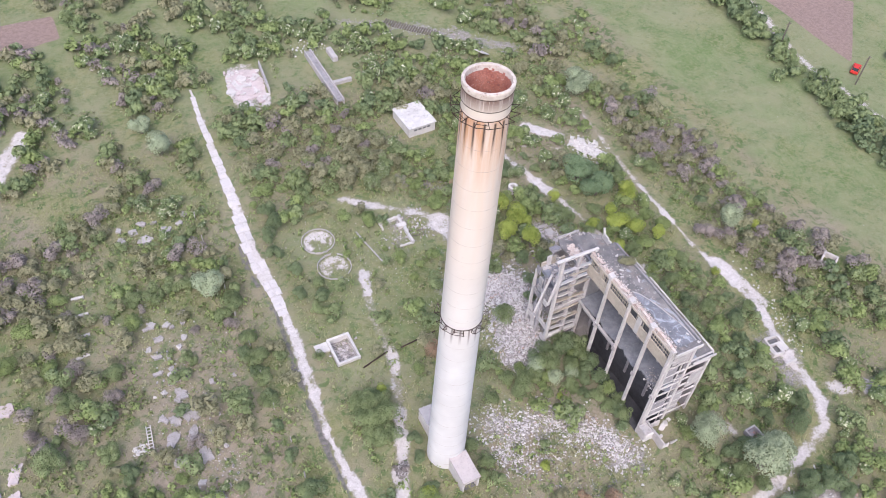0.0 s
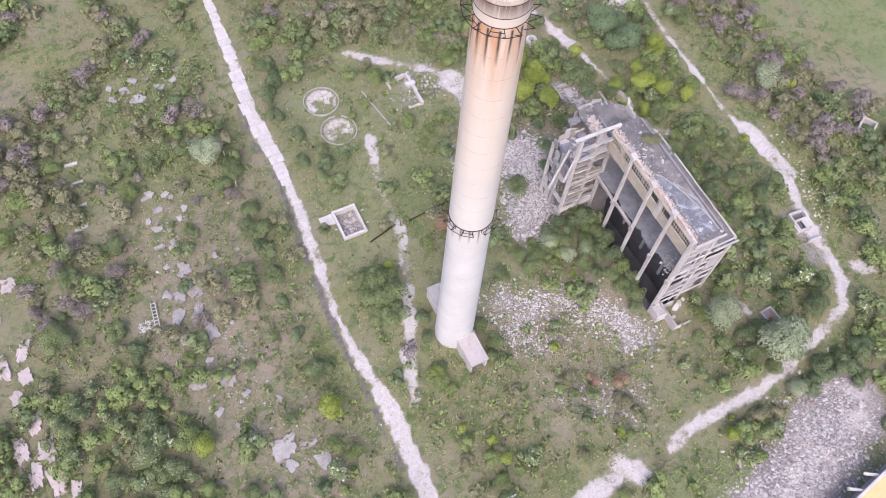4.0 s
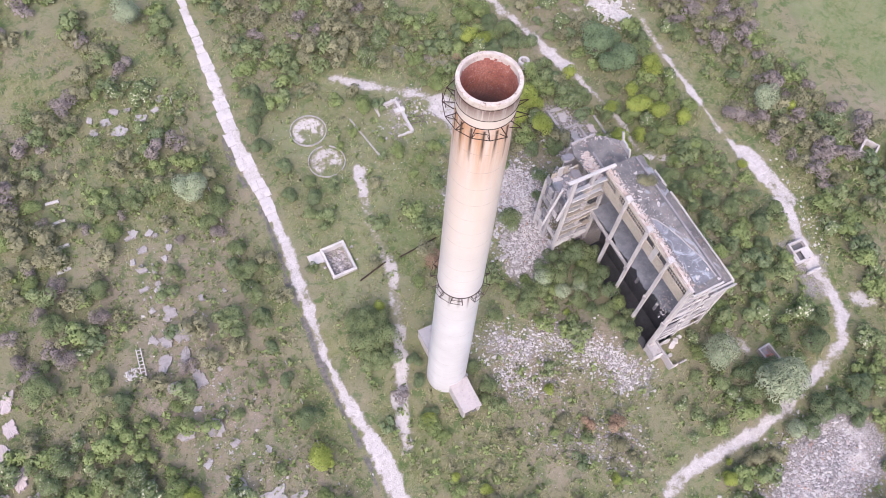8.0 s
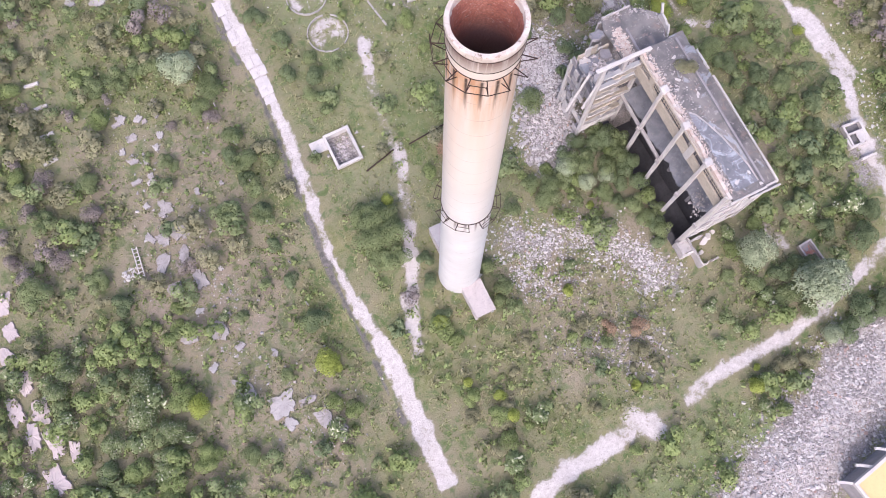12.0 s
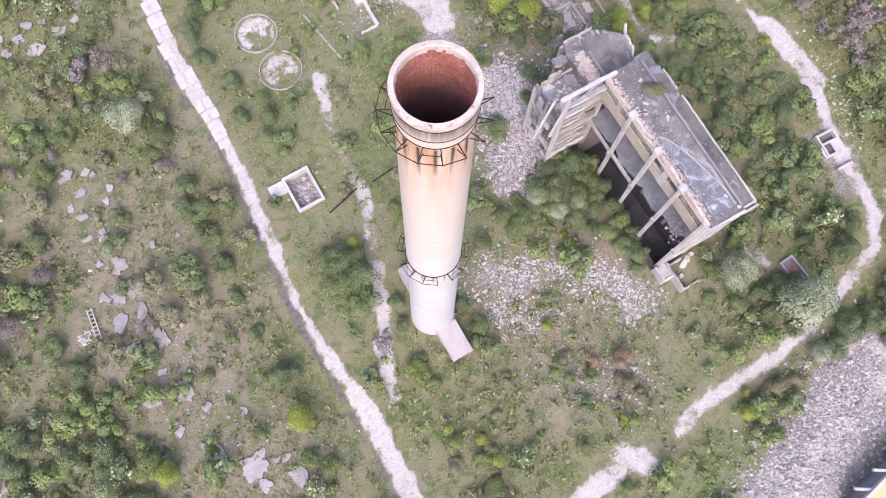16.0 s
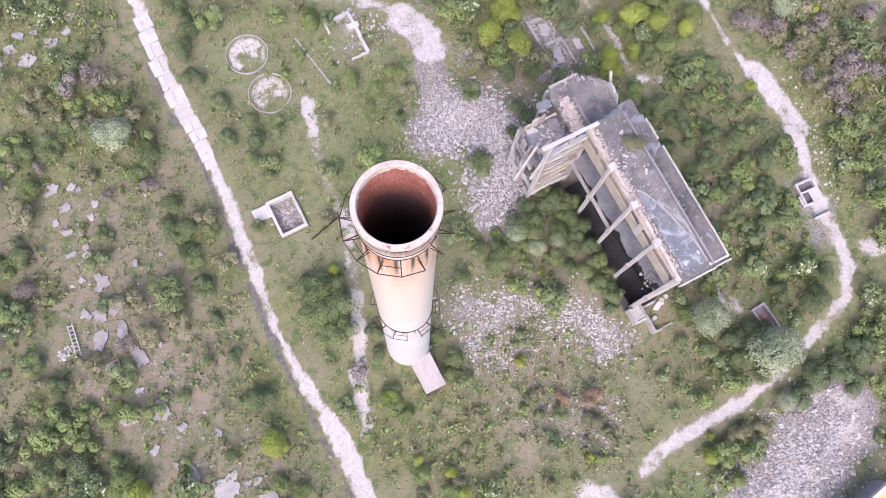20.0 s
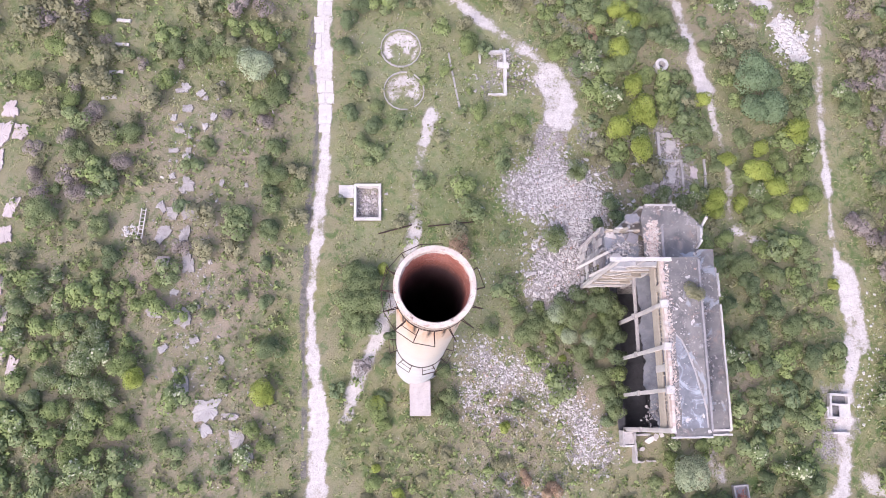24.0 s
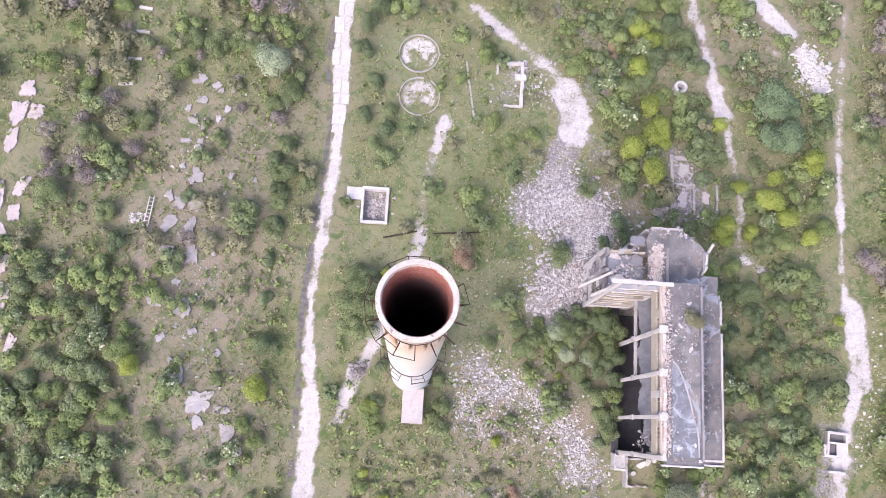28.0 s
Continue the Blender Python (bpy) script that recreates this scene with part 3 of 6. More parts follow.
hall = (X > 59.5) & (X < 68) & (Y > 43) & (Y < 69)
gravel[hall] = 0.9
N3 = fbm(X, Y, 22.0, 3, 15.0)
dry = 0.4 + 1.2 * (N1 - 0.5) + 0.04 * step(X, 15, 11) + 0.9 * (N3 - 0.5) + 0.5 * step(np.abs(X - 2) - 7, 6, 0) * step(np.abs(Y - 62) - 24, 8, 0)
dry = dry + 0.3 * step(np.abs(X - 47) - 7, 6, 0) * step(np.abs(Y - 41) - 8, 6, 0) + 0.1 * step(line_gap(X, Y, MAIN_ROAD), 4.5, 1.5)
meadow = step(X - (112.5 + 4.5 * np.sin(Y * 0.05)), -2, 5)
lush = np.maximum(meadow * (0.55 + 0.5 * (N1 - 0.3)), 0.3 + 0.35 * (fbm(X, Y, 18, 3, 6.0) - 0.5))
lush = np.maximum(lush, step(Y, 120, 150) * (0.3 + 0.5 * N1))
lush = np.maximum(lush, step(np.abs(X - 36) - 13, 4, -2) * step(np.abs(Y - 80) - 26, 6, -4) * (0.16 + 0.6 * N1))
lush = lush - 0.9 * strip(MEADOW_TRACK, 0.5, 0.4, 0.5) - 0.35 * strip(MEADOW_TRACK, 3.2, 2.0, 1.5)
lush = np.maximum(lush, 0.75 * step(np.hypot((X - 51) / 13, (Y - 17) / 6), 1.2, 0.7))
soil = step(X, 162.8, 164.2) * step(Y - 0.93 * (X - 167.8), 103, 104.5) * step(Y + 0.58 * (X - 165), 132, 130.5)
soil = np.maximum(soil, 0.62 * step(np.hypot((X - 52.0) / 3.2, (Y - 83.4) / 2.2), 1.3, 0.5))
soil = np.maximum(soil, step(X, 2.5, 0.5) * step(Y - 0.15 * X, 176, 177.5) * step(Y, 187.5, 186))
nx, ny = len(gx), len(gy)
idx = np.arange(nx * ny).reshape(ny, nx)
quads = np.stack([idx[:-1, :-1], idx[:-1, 1:], idx[1:, 1:], idx[1:, :-1]], -1).reshape(-1, 4)
gm = bpy.data.meshes.new("ground")
gm.vertices.add(nx * ny)
gm.vertices.foreach_set("co", np.stack([X, Y, height(X, Y)], -1).ravel())
gm.loops.add(quads.size)
gm.loops.foreach_set("vertex_index", quads.ravel())
gm.polygons.add(len(quads))
gm.polygons.foreach_set("loop_start", np.arange(0, quads.size, 4))
gm.polygons.foreach_set("loop_total", np.full(len(quads), 4))
gm.update()
gm.validate()
for name, data in (("dust", dust), ("gravel", gravel), ("dry", dry), ("lush", lush), ("soil", soil), ("verge", verge)):
    gm.attributes.new(name, "FLOAT", "POINT").data.foreach_set("value", data.astype(np.float32))
gm.materials.append(GROUND)
ground = tagged(new("ground", gm), "dry grassy hilltop with bare chalky patches and tracks", "ground", kind="structure")

# ---- plants: shapes ----


SKIN = {}


def crown_arrays(seed, rad, tall, lumps, leaves, size, spread=0.66, hollow=0.68, id_of="crown"):
    """Leaf quads on the skins of several lumps: an uneven crown with gaps."""
    r = np.random.default_rng(seed)
    centres, sizes = [], []
    for k in range(lumps):
        a, d = r.uniform(0, 2 * math.pi), rad * spread * math.sqrt(r.uniform(0.02, 1))
        s = rad * r.uniform(0.3, 0.52)
        centres.append((d * math.cos(a), d * math.sin(a), max(s * 0.5, tall * r.uniform(0.35, 0.85) * (1 - 0.35 * (d / rad) ** 2))))
        sizes.append(s)
    centres, sizes = np.array(centres), np.array(sizes)
    pick = r.choice(lumps, leaves, p=sizes**2 / (sizes**2).sum())
    way = r.normal(size=(leaves, 3))
    way[:, 2] = np.abs(way[:, 2]) * np.where(r.random(leaves) < 0.8, 1, -0.5)
    way /= np.linalg.norm(way, axis=1)[:, None]
    deep = hollow + (1.12 - hollow) * np.sqrt(r.random(leaves))
    at = centres[pick] + way * (sizes[pick] * deep)[:, None] * np.array([1, 1, 0.85])
    at[:, 2] = np.maximum(at[:, 2], 0.12)
    SKIN[id_of] = np.repeat(way + np.array([0, 0, 0.35]) + 0.28 * r.normal(size=(leaves, 3)), 4, 0)
    nrm = way + 0.45 * r.normal(size=(leaves, 3)) + np.array([0, 0, 0.45])
    nrm /= np.linalg.norm(nrm, axis=1)[:, None]
    u = np.cross(nrm, r.normal(size=(leaves, 3)))
    u /= np.linalg.norm(u, axis=1)[:, None] + 1e-9
    v = np.cross(nrm, u)
    s = size * r.uniform(0.6, 1.35, leaves)[:, None]
    pts = np.stack([at - u * s * 0.62, at - v * s * 0.36 + nrm * s * 0.12, at + u * s * 0.62 - nrm * s * 0.1, at + v * s * 0.36 + nrm * s * 0.12], 1)
    return pts.reshape(-1, 3)


def leaf_mesh(name, pts, material, plant=None, skin=None):
    n = len(pts) // 4
    mesh = bpy.data.meshes.new(name)
    mesh.vertices.add(n * 4)
    mesh.vertices.foreach_set("co", pts.ravel())
    mesh.loops.add(n * 4)
    mesh.loops.foreach_set("vertex_index", np.arange(n * 4))
    mesh.polygons.add(n)
    mesh.polygons.foreach_set("loop_start", np.arange(0, n * 4, 4))
    mesh.polygons.foreach_set("loop_total", np.full(n, 4))
    mesh.update()
    if plant is not None:
        mesh.attributes.new("plant", "FLOAT", "POINT").data.foreach_set("value", np.repeat(plant, 4).astype(np.float32))
    if skin is not None:
        mesh.polygons.foreach_set("use_smooth", np.ones(n, bool))
        mesh.normals_split_custom_set_from_vertices(skin / np.linalg.norm(skin, axis=1)[:, None])
    mesh.materials.append(material)
    return mesh


def stems_mesh(seed, rad, tall, count):
    """Tapered stems that fork out of one foot."""
    r = random.Random(seed)
    verts, faces = [], []
    for k in range(count):
        a = 2 * math.pi * k / count + r.uniform(-0.4, 0.4)
        lean = rad * r.uniform(0.25, 0.6)
        thick = 0.05 + 0.035 * tall * r.uniform(0.5, 1)
        base = len(verts)
        for j in range(4):
            t = j / 3
            c = (0.06 * math.cos(a) + lean * t**1.3 * math.cos(a), 0.06 * math.sin(a) + lean * t**1.3 * math.sin(a), -0.15 + (tall * 0.7 + 0.15) * t)
            for i in range(5):
                b = 2 * math.pi * i / 5
                w = thick * (1 - 0.8 * t)
                verts.append((c[0] + w * math.cos(b), c[1] + w * math.sin(b), c[2]))
        for j in range(3):
            for i in range(5):
                p, q = base + j * 5 + i, base + j * 5 + (i + 1) % 5
                faces.append((p, q, q + 5, p + 5))
    return verts, faces


SPECIES = {
    # code: name, label, category, radius, height, lumps, leaves, leaf size, stems, shapes
    "g": ("shrub", "rounded green leafy shrub growing in rough grass", "bush", 2.0, 2.4, 10, 3400, 0.15, 5, 3),
    "d": ("shrub", "dense dark green shrub on the scrubby hilltop", "bush", 2.0, 2.3, 9, 3400, 0.15, 5, 3),
    "b": ("tree", "dense dark blue-green rounded tree", "tree", 2.0, 2.6, 12, 4600, 0.14, 3, 2),
    "y": ("tree", "bright yellow-green young leafy tree", "tree", 2.0, 3.2, 12, 4200, 0.15, 3, 3),
    "l": ("shrub", "fresh light green shrub with feathery leaves", "bush", 1.8, 2.2, 9, 3000, 0.15, 5, 3),
    "s": ("tree", "silvery grey-green bushy willow tree", "tree", 2.2, 3.2, 14, 5200, 0.15, 4, 2),
    "p": ("shrub", "leafless purple-brown twiggy shrub", "bush", 1.9, 1.9, 8, 2400, 0.12, 9, 2),
    "r": ("shrub", "withered reddish-brown dry shrub", "bush", 1.5, 1.5, 6, 1800, 0.13, 5, 1),
    "w": ("shrub", "green shrub in creamy white blossom", "bush", 2.0, 2.5, 10, 3400, 0.145, 5, 2),
    "o": ("shrub", "low olive-brown thorny shrub", "bush", 1.7, 1.6, 7, 2200, 0.15, 6, 2),
}
MODELS = {}
for code, (name, label, cat, rad, tall, lumps, leaves, size, stems, shapes) in SPECIES.items():
    for k in range(shapes):
        seed = ord(code) * 10 + k
        root = thing(name, label, cat, 0, 0, -500)
        part("stem", raw("stem", *stems_mesh(seed, rad, tall, stems), BARK), None, root)
        pts = crown_arrays(seed, rad, tall, lumps, leaves, size, 0.5 if name == "tree" else 0.64)
        part("foliage", leaf_mesh("foliage", pts, LEAF[code], None, SKIN["crown"]), None, root)
        MODELS.setdefault(code, []).append(root)
prng = random.Random(31)
PLANTED = []


def plant(code, x, y, r=1.0, tall=None):
    """Sets a plant with a crown radius of about r metres."""
    model = prng.choice(MODELS[code])
    s = r / SPECIES[code][3] * (1.08 if SPECIES[code][0] == "tree" else 1.0)
    h = s * (tall or prng.uniform(1.0, 1.4))
    ob = copy_thing(model, pose(x, y, gz(x, y) - 0.05, 0, 0, prng.uniform(0, 360)))
    ob.scale = (s * prng.uniform(0.9, 1.1), s * prng.uniform(0.9, 1.1), h)
    ob["group"] = "shrubs and trees on the hilltop"
    PLANTED.append((x, y, r))
    return ob


def plants(code, *rows):
    for x, y, r in rows:
        plant(code, x, y, r)


# round the road, the pit and the chimney
plants("g", (25.6, 63.0, 2.6), (24.2, 60.6, 2.6), (26.6, 60.4, 2.4), (23.6, 57.8, 1.9), (25.8, 57.6, 2.1), (24.2, 64.6, 1.8), (27.3, 62.4, 1.7), (25.2, 61.8, 2.4))
plants("d", (28.0, 47.9, 1.2), (29.3, 55.6, 1.2), (28.3, 52.5, 1.1))
plants("d", (22.9, 97.5, 1.6), (23.4, 101.5, 1.8), (24.6, 92.6, 1.5), (23.6, 87.2, 1.5), (26.5, 85.4, 1.6), (25.0, 104.5, 1.8), (24.8, 107.5, 1.7))
plants("g", (27.4, 88.3, 1.1), (25.0, 83.2, 1.2), (21.9, 74.5, 1.0), (13.0, 89.6, 1.9), (11.0, 88.0, 1.5), (36.6, 48.0, 1.3), (36.2, 51.0, 1.1), (35.6, 46.3, 0.9))
plants("s", (10.4, 93.7, 2.8), (67.6, 37.3, 2.6), (72.0, 30.2, 3.5), (71.3, 23.8, 1.4), (100.5, 70.5, 2.4), (11.9, 131.0, 2.7), (10.0, 138.6, 2.2), (96.6, 115.5, 3.2))
plants("l", (39.9, 98.0, 1.9), (41.9, 87.5, 1.5), (44.4, 85.2, 0.8), (53.3, 97.0, 1.9), (27.3, 46.4, 1.6), (40.6, 91.0, 0.7), (47.5, 86.3, 1.1), (42.3, 83.0, 0.8), (37.0, 94.0, 0.9), (34.2, 92.3, 0.9))
plants("r", (38.9, 67.6, 1.8), (58.4, 99.6, 1.5), (46.2, 37.2, 1.2), (49.6, 35.2, 1.5))
plants("o", (48.4, 32.8, 1.4), (44.2, 39.2, 0.9), (49.4, 30.6, 1.0), (47.0, 31.2, 0.8))
plants("g", (45.4, 35.6, 1.0), (43.0, 36.4, 0.9))
plants("y", (62.6, 97.0, 1.7), (43.9, 43.7, 0.95), (59.4, 22.5, 1.1), (61.2, 84.9, 2.1), (64.9, 87.3, 2.2), (63.8, 90.9, 2.0), (64.3, 81.2, 2.2), (62.1, 103.4, 1.8), (64.2, 101.2, 1.7), (66.2, 86.0, 1.3), (12.0, 48.6, 1.9), (74.6, 74.7, 1.6), (80.9, 78.3, 2.2), (60.7, 24.4, 0.6), (90.5, 62.2, 0.9))
plants("y", (-4.3, 50.8, 1.7), (73.9, 89.3, 1.3), (74.5, 72.9, 1.7), (87.4, 84.0, 1.9), (104.5, 68.0, 1.0), (52.0, 52.5, 0.6))
plants("y", (27.2, 47.0, 1.2), (27.9, 64.8, 1.0), (13.1, 47.7, 0.7))
plants("l", (26.9, 36.5, 1.3), (28.9, 33.4, 1.4), (28.3, 30.3, 1.5), (26.8, 38.8, 0.8), (28.3, 44.3, 1.0), (42.0, 22.1, 0.9), (31.6, 30.7, 0.6), (41.7, 38.1, 0.8), (35.1, 66.1, 1.0))
plants("g", (12.4, 54.5, 1.5), (11.9, 70.5, 1.3), (13.3, 78.3, 1.6), (9.4, 63.2, 0.6), (54.6, 53.3, 1.2), (57.7, 47.4, 1.4), (48.1, 57.4, 1.7), (42.3, 56.5, 1.2), (4.3, 81.9, 0.9), (-3.3, 60.7, 1.0), (11.3, 108.3, 1.0), (49.8, 36.8, 0.7), (49.7, 29.6, 0.6))
plants("y", (27.0, 38.7, 0.8), (30.0, 35.5, 0.9), (30.4, 32.7, 1.0), (45.9, 29.1, 0.7), (27.6, 46.6, 0.8))
# between the rubble and the hall
plants("g", (51.2, 68.8, 2.1), (55.0, 78.3, 1.7), (47.4, 55.8, 1.7), (54.4, 53.2, 1.5), (50.0, 57.2, 1.6), (53.4, 58.4, 2.2), (56.4, 56.0, 1.8), (57.4, 50.2, 1.4), (46.0, 58.5, 1.3), (50.8, 53.6, 1.0))
plants("d", (56.8, 60.0, 1.8), (54.6, 61.3, 1.4), (58.3, 46.8, 1.6), (57.6, 44.2, 1.2), (57.0, 53.4, 1.5), (61.0, 79.0, 1.5), (59.9, 74.2, 1.4), (57.8, 70.8, 1.2), (60.5, 71.6, 1.4))
plants("s", (53.0, 55.4, 1.3), (51.4, 58.4, 1.5), (55.6, 55.0, 1.2))
plants("d", (55.2, 58.6, 1.5), (52.2, 60.2, 1.3), (55.8, 51.4, 1.2))
for code, x, y, r, tall in (("g", 59.4, 58.6, 1.5, 2.0), ("d", 59.6, 55.6, 1.4, 2.1), ("d", 59.2, 52.6, 1.5, 1.8), ("l", 59.3, 50.2, 1.2, 1.7), ("g", 59.6, 48.0, 1.2, 1.6), ("g", 58.9, 45.4, 1.3, 1.8), ("l", 58.0, 57.8, 1.1, 1.8)):
    plant(code, x, y, r, tall)
plants("l", (52.0, 56.2, 1.2), (49.2, 59.4, 1.0), (47.6, 53.2, 0.8))
plant("d", 58.4, 59.8, 1.8, 1.7)
plant("g", 58.6, 57.0, 1.6, 1.6)
plant("d", 58.2, 55.0, 1.3, 1.4)
plant("g", 57.2, 61.2, 1.5, 1.5)
# wooded strip north of the hall
plants("b", (81.3, 92.4, 3.2), (82.6, 87.4, 3.2), (84.0, 92.0, 2.0))
plants("d", (60.6, 97.6, 1.8), (64.7, 98.8, 2.1), (63.0, 95.4, 1.6), (68.5, 99.2, 1.9), (67.3, 104.3, 2.1), (61.4, 104.6, 1.9), (89.6, 91.4, 1.8))
plants("l", (66.2, 93.4, 1.4), (66.9, 107.5, 1.8), (60.0, 101.2, 1.7), (63.8, 107.8, 1.9), (66.0, 102.0, 1.4))
plants("w", (70.2, 73.6, 1.6), (67.6, 75.4, 1.3), (71.0, 98.2, 1.8), (69.9, 101.0, 1.6), (44.7, 106.0, 2.0), (48.0, 108.5, 1.9), (72.2, 84.0, 1.5), (72.3, 86.8, 1.2))
plants("g", (63.1, 95.8, 1.9), (61.6, 94.2, 1.7), (69.0, 102.2, 2.0), (74.0, 83.8, 1.5), (79.6, 83.6, 1.6), (77.9, 80.1, 1.3), (75.4, 79.6, 1.3), (64.9, 77.7, 1.6), (96.1, 88.2, 1.9), (13.2, 82.1, 1.5), (12.6, 78.1, 1.4), (16.6, 77.0, 1.1), (12.8, 74.2, 1.4), (12.7, 69.9, 1.4), (13.4, 90.5, 1.8), (79.8, 72.2, 1.6), (75.6, 98.0, 1.2), (87.4, 67.4, 1.5), (64.0, 77.4, 1.2))
plants("y", (83.3, 76.2, 1.7), (86.4, 73.6, 1.5), (76.8, 80.4, 1.3), (78.2, 73.6, 1.2), (81.6, 81.8, 1.2))
plants("l", (79.5, 77.1, 1.9), (87.2, 78.4, 1.6), (83.0, 72.6, 1.7), (84.2, 79.6, 1.8), (60.4, 94.8, 1.2), (63.6, 98.2, 1.3), (89.0, 75.2, 1.6))
# behind the hall
plants("d", (78.6, 62.0, 1.9), (75.4, 59.5, 1.7), (81.6, 59.0, 1.8), (79.1, 55.8, 1.9), (73.4, 55.6, 1.7), (80.5, 51.4, 1.8), (75.8, 51.0, 1.6), (86.8, 52.2, 2.0), (85.0, 48.8, 1.6), (72.3, 47.0, 1.5))
plants("g", (83.8, 56.1, 1.8), (77.9, 65.1, 2.0), (74.0, 64.3, 1.9), (82.3, 63.5, 1.8), (86.0, 61.0, 1.5), (71.8, 60.5, 1.5), (78.0, 47.2, 1.5), (82.5, 44.9, 1.3), (72.3, 51.3, 1.3), (76.6, 55.0, 1.6), (70.9, 64.2, 1.3))
plants("l", (72.0, 68.0, 1.6), (76.0, 68.5, 1.4), (81.0, 67.3, 1.2), (70.2, 41.2, 1.4), (66.0, 39.0, 1.2), (84.0, 53.2, 1.3), (73.0, 43.5, 1.2), (79.5, 41.0, 1.1))
# south side
plants("d", (72.8, 33.0, 1.9), (69.8, 33.4, 1.7), (76.6, 25.0, 2.2), (79.4, 24.0, 2.0), (73.6, 23.6, 1.8), (81.5, 33.2, 2.3), (84.5, 35.5, 2.2), (78.5, 36.0, 1.5), (80.5, 21.5, 1.8), (83.5, 25.0, 2.2))
plants("g", (69.2, 30.6, 1.7), (74.6, 28.4, 1.5), (70.4, 27.6, 1.3), (66.0, 33.6, 1.4), (63.6, 36.0, 1.1))
plants("o", (64.6, 23.8, 1.7), (66.4, 22.2, 1.4), (62.6, 23.0, 1.0), (30.7, 34.4, 1.3), (27.0, 30.4, 1.6), (29.0, 31.5, 1.2), (43.1, 38.8, 1.1), (36.0, 40.5, 0.9), (33.0, 37.0, 1.0), (25.5, 34.8, 1.2), (40.0, 29.0, 1.0), (45.6, 29.5, 0.9))
# west side
plants("w", (-9.6, 56.9, 2.0), (-11.0, 53.0, 2.2), (-15.6, 50.8, 1.8), (-17.6, 48.2, 1.7), (-17.2, 62.4, 1.9), (-19.5, 61.0, 1.8), (-10.6, 46.8, 1.7), (-8.6, 49.6, 1.9))
plants("l", (-5.8, 52.6, 2.0), (-5.0, 45.4, 1.7), (-14.3, 47.3, 1.8), (-12.0, 41.5, 1.9), (-6.3, 43.8, 1.4))
plants("d", (13.2, 54.0, 1.9), (12.8, 70.9, 1.5), (11.6, 79.6, 1.5), (12.4, 76.2, 1.3), (-8.2, 66.8, 1.6), (12.0, 66.0, 1.2), (12.4, 60.6, 1.2))
plants("g", (-17.8, 72.6, 2.4), (-10.3, 71.0, 1.8), (4.6, 58.9, 1.0), (9.0, 61.6, 1.0), (-1.0, 42.6, 1.4), (6.9, 49.5, 1.0), (3.7, 82.8, 1.2), (2.2, 96.2, 1.9), (-1.6, 97.0, 1.7), (5.4, 97.0, 1.8), (7.6, 96.2, 1.6), (-13.6, 81.6, 1.9), (-7.0, 84.3, 1.8))
plants("l", (-12.1, 101.2, 1.8), (-14.8, 88.8, 1.7), (-17.4, 97.0, 2.1), (-2.4, 92.0, 1.6), (-2.4, 63.6, 1.0), (-3.2, 61.6, 1.1), (-14.6, 57.6, 1.4), (-21.0, 92.0, 1.8), (11.0, 44.0, 1.2), (12.8, 41.8, 1.4))
plants("p", (-7.6, 80.6, 1.8), (-13.4, 76.4, 2.0), (-11.6, 87.0, 1.9), (-15.6, 84.0, 1.6), (6.0, 87.5, 1.0), (12.0, 86.2, 1.4), (-19.0, 78.4, 1.5))

# ---- scrub and woods beyond, too many to count ----


def scrub(name, label, code, spots, leaves=230, size=0.48):
    blocks, tints, skins = [], [], []
    forms = [crown_arrays(900 + ord(code) * 7 + k, 1.0, 1.45, 6, leaves, size / 1.7, id_of=k) for k in range(5)]
    srng = np.random.default_rng(ord(code) * 3 + len(spots))
    for x, y, r in spots:
        pick = int(srng.integers(5))
        f, sk = forms[pick], SKIN[pick]
        a = srng.uniform(0, 2 * math.pi)
        c, s = math.cos(a), math.sin(a)
        q = f * np.array([r, r, r * srng.uniform(0.8, 1.25)])
        blocks.append(np.stack([q[:, 0] * c - q[:, 1] * s + x, q[:, 0] * s + q[:, 1] * c + y, q[:, 2] + gz(x, y) - 0.05], -1))
        skins.append(np.stack([sk[:, 0] * c - sk[:, 1] * s, sk[:, 0] * s + sk[:, 1] * c, sk[:, 2]], -1))
        tints.append(np.full(leaves, srng.random()))
    if blocks:
        ob = new(name, leaf_mesh(name, np.concatenate(blocks), LEAF[code], np.concatenate(tints), np.concatenate(skins)))
        tagged(ob, label, "scrub", kind="stuff")


